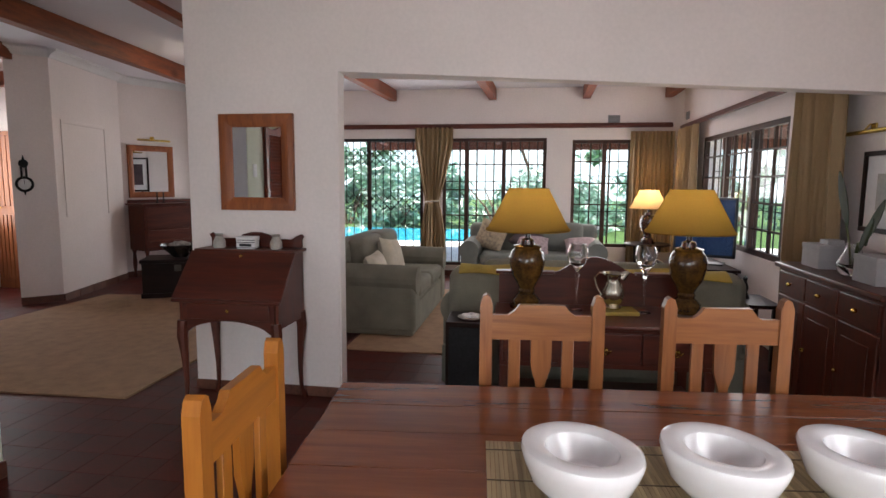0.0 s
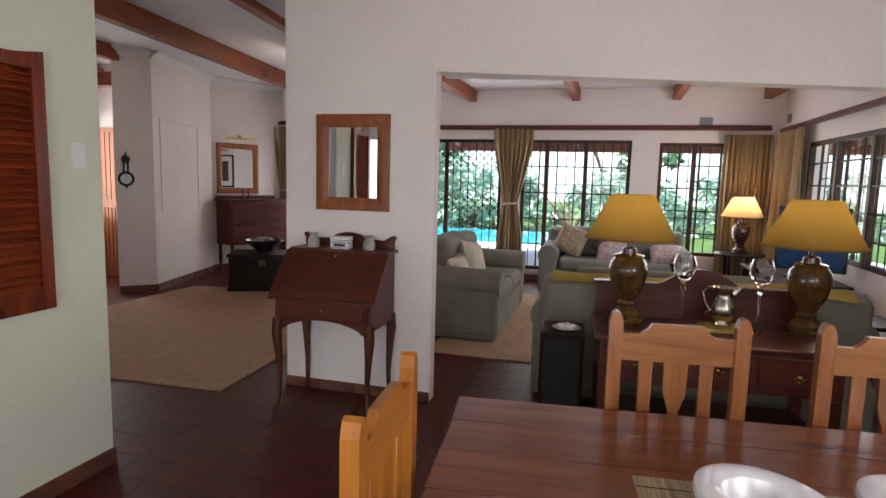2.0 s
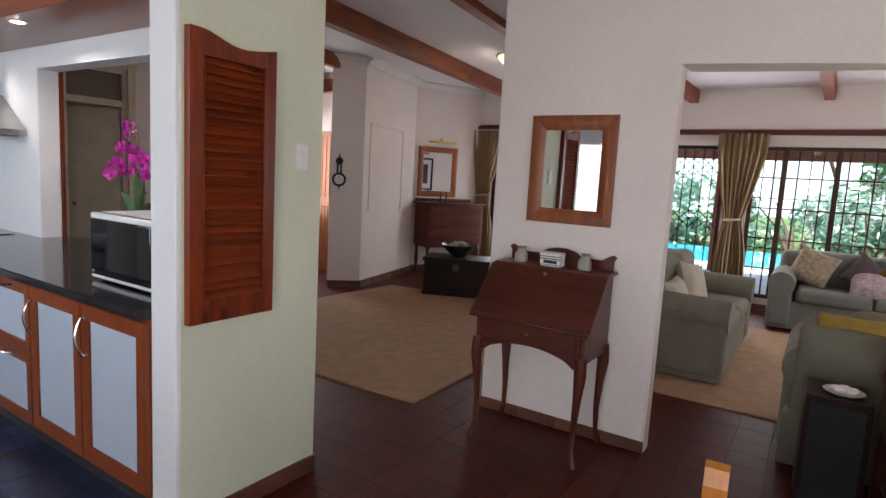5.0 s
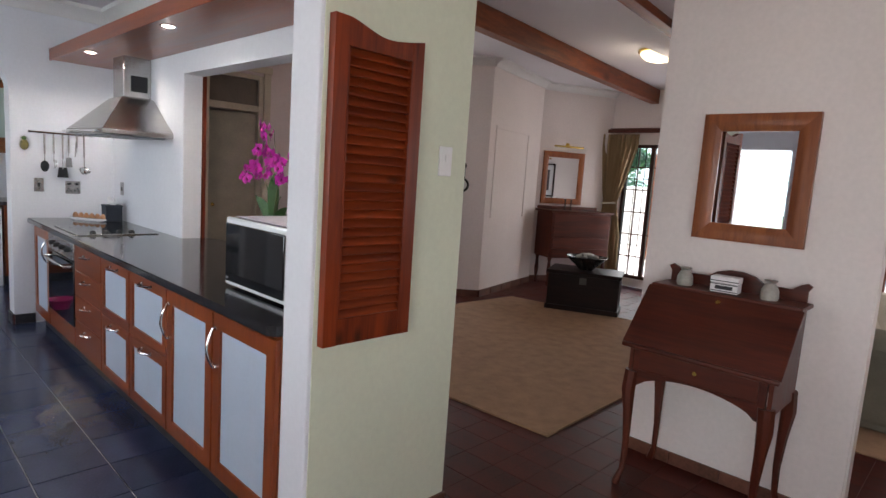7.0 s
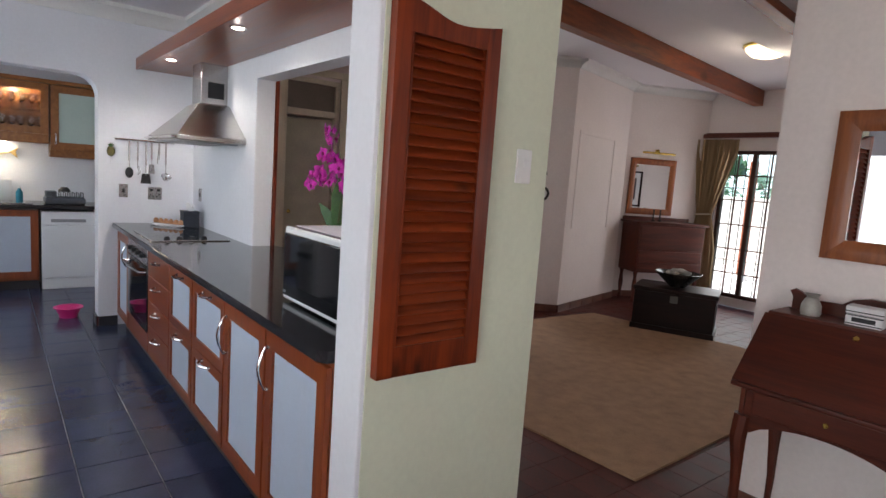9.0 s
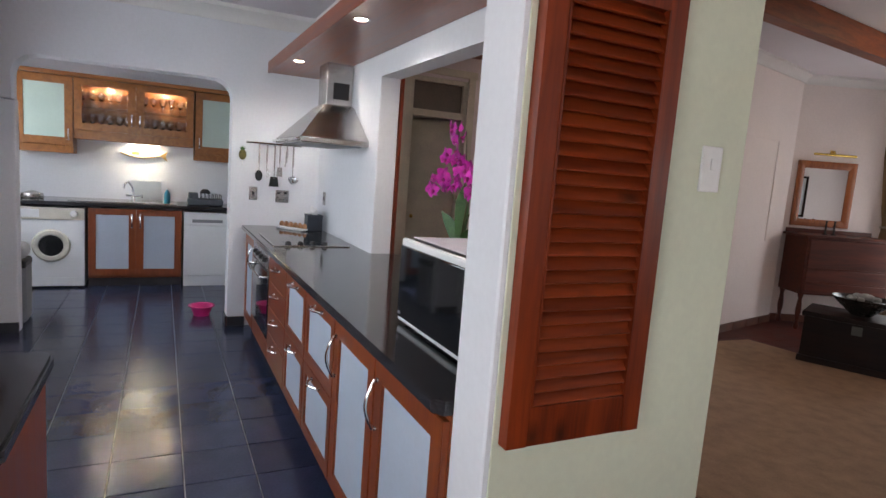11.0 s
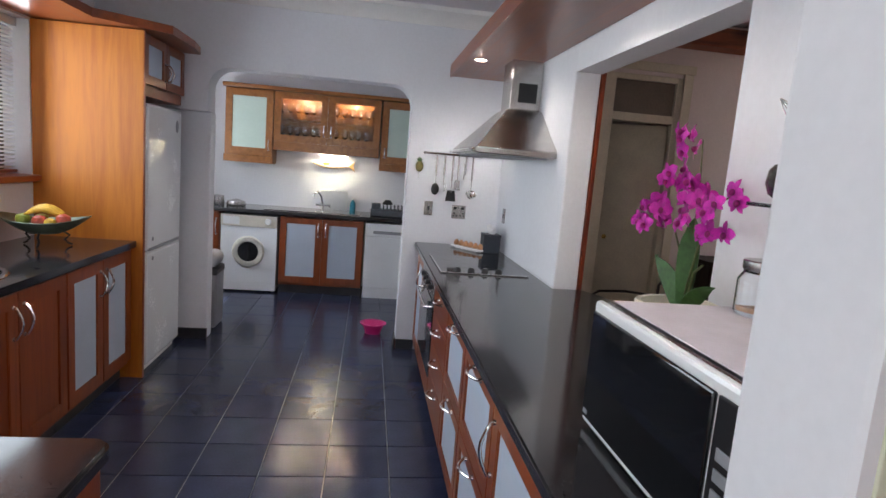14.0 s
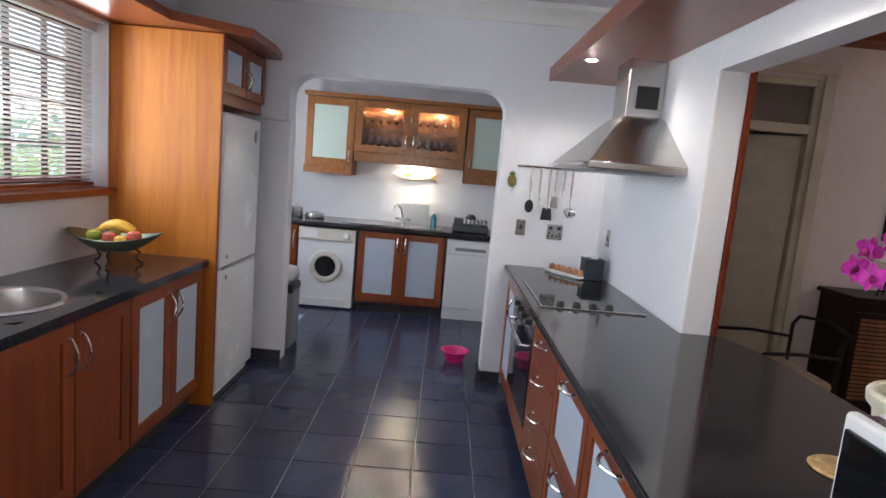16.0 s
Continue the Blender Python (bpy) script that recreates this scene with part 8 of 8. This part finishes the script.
part("frame", box(box(box(box(B(), -0.42, 0.42, -0.03, 0, 0.15, 0.19, 0.003), -0.42, 0.42, -0.03, 0, -0.19, -0.15, 0.003), -0.42, -0.38, -0.03, 0, -0.15, 0.15, 0.003), 0.38, 0.42, -0.03, 0, -0.15, 0.15, 0.003), DARK_WOOD, p2)
part("print", box(B(), -0.38, 0.38, -0.012, -0.004, -0.15, 0.15), CUSHION_DARK, p2)
part("print_shape", ball(B(), 0.05, -0.012, -0.03, 0.16, 0.003, 0.10, 18), CERAMIC_GREY, p2)
picture_light(pose(-6.898, 5.07, 1.86, 0, 0, 90), "brass picture light behind the hatch", 0.3)
tu = thing("soup_tureen", -6.66, 5.20, 0.911, 90, "white porcelain soup tureen with a lid on the cane cabinet", "tureen")
part("bowl", lathe(B(), [(0, 0), (0.09, 0), (0.092, 0.012), (0.06, 0.03), (0.075, 0.045), (0.15, 0.075), (0.195, 0.12), (0.20, 0.128), (0.19, 0.13), (0, 0.125)], 36), CERAMIC, tu)
part("lid", lathe(B(), [(0.0, 0.128), (0.185, 0.131), (0.17, 0.16), (0.11, 0.20), (0.03, 0.225), (0.018, 0.24), (0.03, 0.258), (0.0, 0.268)], 36), CERAMIC, tu)
for sx in (-1, 1):
    part("handle", tube(B(), [(sx * 0.18, 0, 0.115), (sx * 0.235, 0, 0.13), (sx * 0.235, 0, 0.10), (sx * 0.165, 0, 0.085)], 0.009, 8), CERAMIC, tu)
ez = thing("plate_easel", -6.60, 4.60, 0.911, 60, "small dark wooden display easel on the cane cabinet", "easel")
for sx in (-1, 1):
    part("strut", tube(B(), [(sx * 0.05, -0.05, 0.0), (sx * 0.03, 0.03, 0.17)], 0.006, 7), DARK_WOOD, ez)
part("back_strut", tube(B(), [(0, 0.09, 0.0), (0, 0.03, 0.16)], 0.006, 7), DARK_WOOD, ez)
part("cross_bar", tube(B(), [(-0.05, -0.03, 0.045), (0.05, -0.03, 0.045)], 0.006, 7), DARK_WOOD, ez)
bs = thing("iron_armchair", -6.03, 3.50, 0, 0, "black wrought iron armchair with a pale cushion", "chair")
for s in (-1, 1):
    part("arm", tube(B(), [(s * 0.28, -0.28, 0.45), (s * 0.29, -0.30, 0.66), (s * 0.29, -0.22, 0.71), (s * 0.28, 0.0, 0.72), (s * 0.26, 0.25, 0.70)], 0.012, 8), IRON, bs)
    part("leg", tube(B(), [(s * 0.27, -0.26, 0.0), (s * 0.27, -0.26, 0.46)], 0.012, 8), IRON, bs)
    part("leg", tube(B(), [(s * 0.25, 0.26, 0.0), (s * 0.25, 0.26, 0.80), (s * 0.25, 0.30, 0.86)], 0.012, 8), IRON, bs)
part("seat_frame", box(B(), -0.27, 0.27, -0.26, 0.26, 0.43, 0.455, 0.008), IRON, bs)
part("cushion", box(B(), -0.26, 0.26, -0.26, 0.25, 0.456, 0.53, 0.03, 4), CUSHION_PAT, bs, "pale patterned seat cushion")
part("back_rail", tube(B(), [(-0.25, 0.30, 0.86), (0.0, 0.33, 0.90), (0.25, 0.30, 0.86)], 0.012, 8), IRON, bs)
bs.scale = (1.0, 1.0, 0.9)
# open outer door of the kitchen
kd = thing("outer_door", -3.33, -0.93, 0, -80, "red-brown stable door standing open outwards", "door")
part("leaf", box(B(), 0.0, 0.78, -0.02, 0.02, 0.02, 2.02, 0.004), mat("red_brown_door_paint", (0.20, 0.07, 0.06), 0.4, vary=0.1, scale=6), kd)
part("handle", tube(B(), [(0.70, 0.02, 1.0), (0.70, 0.07, 1.0), (0.60, 0.07, 1.0)], 0.009, 8), CHROME, kd)

# ---- garden ----
gr = structure("ground", box(B(), -300, 300, -300, 300, -0.32, -0.30), GRASS, "green lawn that runs to the horizon")
pv = structure("pavement", box(box(box(B(), -9, 6, 9.29, 13.9, -0.29, -0.06), -16, 6, 13.9, 15.2, -0.29, -0.10), 2.52, 5.0, -4, 9.29, -0.29, -0.06), PAVING, "pale paved veranda and pool surround")
pv2 = structure("pavement_south", box(B(), -12, 6, -6, -2.21, -0.29, -0.06), PAVING, "pale paved yard")
pv3 = structure("pavement_yard", box(B(), -12, -2.56, -2.2, -0.93, -0.29, -0.06), PAVING, "pale paved yard")
structure("water_pool", box(B(), -6.2, -1.0, 15.2, 19.6, -0.29, -0.14), POOL, "blue swimming pool water")
structure("wall_garden", box(B(), -16.0, -5.7, 14.6, 14.85, -0.1, 1.55, 0.02), PAVING, "pale rendered garden wall beyond the patio")
vr = thing("veranda_roof", 4.2, 12.4, 2.28, 0, "low veranda roof with red-brown fascia and rafters", "roof")
part("fascia", box(B(), -7.5, 7.5, 0.0, 0.06, -0.16, 0.06, 0.004), ROOF_TILE, vr)
part("roof", box(B(), -7.5, 7.5, -3.1, 0.1, 0.06, 0.10, m=pose(0, 0, 0, -6, 0, 0)), ROOF_TILE, vr)
for k in range(12):
    part("rafter", box(B(), -7.2 + k * 1.2, -7.1 + k * 1.2, -3.0, 0.0, -0.06, 0.05, m=pose(0, 0, 0, -6, 0, 0)), ROOF_TILE, vr)
for x in (-6.0, -2.0, 0.6, 3.2):
    p = thing("veranda_post", x, 12.3, -0.06, 0, "square brown timber veranda post", "post", "veranda posts")
    part("post", box(B(), -0.06, 0.06, -0.06, 0.06, 0, 2.28, 0.008), BEAM, p)
    part("base", box(B(), -0.10, 0.10, -0.10, 0.10, 0, 0.12, 0.01), PAVING, p)
structure("backdrop_north", box(B(), -90, 90, 58, 58.2, -0.3, 30), SKY_GLOW, "bright hazy sky beyond the garden")
structure("backdrop_east", box(B(), 58, 58.2, -60, 58, -0.3, 30), SKY_GLOW, "bright hazy sky beyond the garden")
structure("backdrop_south", box(B(), -90, 58, -60.2, -60, -0.3, 30), SKY_GLOW, "bright hazy sky beyond the garden")


def shrub(name, x, y, w, d, h, n, material, label, leaf=0.16, trunk=True, seed=1, low=0.05):
    """A shrub or tree: stems and a crown of many separate leaves in uneven clumps."""
    rnd = random.Random(seed)
    t = thing(name, x, y, -0.3, 0, label, "tree" if h > 3.2 else "shrub")
    if trunk:
        tr = B()
        for k in range(4):
            a = rnd.uniform(0, 6.28)
            tube(tr, [(0.1 * math.cos(a), 0.1 * math.sin(a), 0), (w * 0.12 * math.cos(a), d * 0.12 * math.sin(a), h * 0.4), (w * 0.3 * math.cos(a), d * 0.3 * math.sin(a), h * 0.8)], [0.05 + 0.012 * h, 0.04, 0.012], 7)
        part("trunk", tr, BARK, t)
    clumps = [(rnd.uniform(-w / 2, w / 2), rnd.uniform(-d / 2, d / 2), h * rnd.uniform(low + 0.08, 1.0), rnd.uniform(0.35, 0.8)) for _ in range(max(6, n // 90))]
    verts, faces = [], []
    for k in range(n):
        cx, cy, cz, cr = clumps[rnd.randrange(len(clumps))]
        v = Vector((rnd.gauss(0, 1), rnd.gauss(0, 1), rnd.gauss(0, 1))).normalized() * cr * rnd.uniform(0.3, 1.0)
        p = Vector((cx, cy, max(h * low, cz))) + v
        p.z = max(0.05, p.z)
        r = Euler((rnd.uniform(-1.2, 1.2), rnd.uniform(-1.2, 1.2), rnd.uniform(0, 6.28))).to_matrix()
        s = leaf * rnd.uniform(0.6, 1.4)
        i = len(verts)
        for q in ((0, -s, 0), (s * 0.34, 0, s * 0.08), (0, s, 0), (-s * 0.34, 0, s * 0.08)):
            verts.append(p + r @ Vector(q))
        faces.append((i, i + 1, i + 2, i + 3))
    me = bpy.data.meshes.new("crown")
    me.from_pydata(verts, [], faces)
    me.materials.append(material)
    c = new("crown", me)
    c.parent = t
    return t


GL = "leafy green garden shrub in sunlight"
k = 0
for x in range(-16, 13, 3):
    shrub("garden_shrub", x + 0.4 * math.sin(x * 3), 22.5 + 0.9 * math.sin(x * 1.7), 4.2, 2.4, 2.5 + 0.6 * math.sin(x * 2.3), 1300, FOLIAGE, GL, 0.17, True, 40 + k)
    k += 1
for x in (-14, -7.5, 0.5, 7):
    shrub("garden_tree", x, 25.5, 5.5, 3.2, 6.0, 1000, FOLIAGE_DARK, "tall leafy garden tree behind the pool", 0.24, True, 80 + k, 0.25)
    k += 1
shrub("garden_shrub", -4.6, 20.6, 2.4, 1.2, 1.5, 1300, FOLIAGE, GL, 0.16, True, 101)
shrub("garden_shrub", 0.8, 20.4, 3.2, 1.6, 1.9, 1600, FOLIAGE, GL, 0.16, True, 102)
for i, y in enumerate((4.6, 7.2, 9.8, 12.4, 15.0)):
    shrub("garden_shrub", 8.0 + 0.8 * (i % 2), y, 2.4, 3.4, 3.0, 520, FOLIAGE, "tall leafy shrub outside the side window", 0.15, True, 120 + i)
for i, x in enumerate((-8.5, -6.0, -3.6)):
    shrub("garden_shrub", x, -4.6, 2.8, 1.6, 2.4, 700, FOLIAGE, "leafy shrub outside the kitchen window", 0.14, True, 140 + i)
for i, x in enumerate((3.6, 4.2)):
    p = thing("veranda_post", x, 7.6 + i * 1.6, -0.06, 0, "square brown timber veranda post", "post", "veranda posts")
    part("post", box(B(), -0.05, 0.05, -0.05, 0.05, 0, 2.6, 0.008), BEAM, p)
gt = thing("garden_table", 0.9, 11.0, -0.06, 0, "white round garden table on the veranda", "table")
part("top", lathe(B(), [(0, 0.70), (0.55, 0.70), (0.56, 0.715), (0.55, 0.73), (0, 0.73)], 30), WHITE_PLASTIC, gt)
part("stem", lathe(B(), [(0, 0), (0.25, 0), (0.2, 0.04), (0.05, 0.08), (0.05, 0.70), (0, 0.70)], 20), WHITE_PLASTIC, gt)

# ---- floor tiles ----
def tile_floor(parent, x0, x1, y0, y1, step, ox, oy, gap, material, name, keep, near, skip=lambda x, y: False):
    """Square tiles on a floor; those near the walk are pieces of their own, the rest one joined mesh."""
    me = None
    cells = []
    for i in range(math.floor((x0 - ox) / step), math.ceil((x1 - ox) / step)):
        for j in range(math.floor((y0 - oy) / step), math.ceil((y1 - oy) / step)):
            a, b = max(x0, ox + i * step + gap / 2), min(x1, ox + (i + 1) * step - gap / 2)
            c, d = max(y0, oy + j * step + gap / 2), min(y1, oy + (j + 1) * step - gap / 2)
            if b - a < 0.02 or d - c < 0.02 or skip((a + b) / 2, (c + d) / 2):
                continue
            cells.append((a, b, c, d))
    cells.sort(key=lambda q: (q[0] + q[1] - 2 * near[0]) ** 2 + (q[2] + q[3] - 2 * near[1]) ** 2)
    rnd = random.Random(3)
    for n, (a, b, c, d) in enumerate(cells[:keep]):
        full = abs(b - a - step + gap) < 1e-4 and abs(d - c - step + gap) < 1e-4
        z = rnd.uniform(-0.0006, 0.0006)
        if full and me is not None:
            o = new(name, me)
            o.parent = parent
        else:
            w, h = (b - a) / 2, (d - c) / 2
            bm = B()
            e = 0.0012
            lo = [bm.verts.new((sx * w, sy * h, -0.006)) for sx, sy in ((-1, -1), (1, -1), (1, 1), (-1, 1))]
            hi = [bm.verts.new((sx * w, sy * h, -0.0014)) for sx, sy in ((-1, -1), (1, -1), (1, 1), (-1, 1))]
            tp = [bm.verts.new((sx * (w - e), sy * (h - e), 0.0)) for sx, sy in ((-1, -1), (1, -1), (1, 1), (-1, 1))]
            bm.faces.new(tp)
            for p, q in ((lo, hi), (hi, tp)):
                for i in range(4):
                    bm.faces.new((p[i], p[(i + 1) % 4], q[(i + 1) % 4], q[i]))
            o = part(name, bm, material, parent, smooth=False)
            if full:
                me = o.data
        o.location = ((a + b) / 2, (c + d) / 2, z)
        o.rotation_euler = (rnd.uniform(-0.0015, 0.0015), rnd.uniform(-0.0015, 0.0015), 0)
    rest = cells[keep:]
    if rest:
        verts, faces = [], []
        for a, b, c, d in rest:
            i = len(verts)
            e = 0.0012
            verts += [(a, c, -0.004), (b, c, -0.004), (b, d, -0.004), (a, d, -0.004), (a + e, c + e, 0), (b - e, c + e, 0), (b - e, d - e, 0), (a + e, d - e, 0)]
            faces += [(i + 4, i + 5, i + 6, i + 7)] + [(i + k, i + (k + 1) % 4, i + 4 + (k + 1) % 4, i + 4 + k) for k in range(4)]
        m2 = bpy.data.meshes.new("far_tiles")
        m2.from_pydata(verts, [], faces)
        m2.materials.append(material)
        o = new("far_tiles", m2)
        o.parent = parent
        tagged(o, kind="stuff")


tile_floor(bpy.data.objects["floor_kitchen"], -8.93, -2.36, -0.70, 2.43, 0.315, -5.215, 0.305, 0.006, SLATE, "slate_tile", 260, (-4.8, 1.0))
tile_floor(bpy.data.objects["floor_hall_dining"], -7.1, 2.3, -2.0, 9.07, 0.20, -1.05, 3.85, 0.0016, TERRACOTTA, "quarry_tile", 280, (-1.7, 3.0), lambda x, y: x < -2.36 and y < 3.9)
tile_floor(bpy.data.objects["floor_hall_west"], -7.1, -2.36, 2.58, 3.89, 0.20, -1.05, 3.85, 0.0016, TERRACOTTA, "quarry_tile", 60, (-2.5, 3.5))
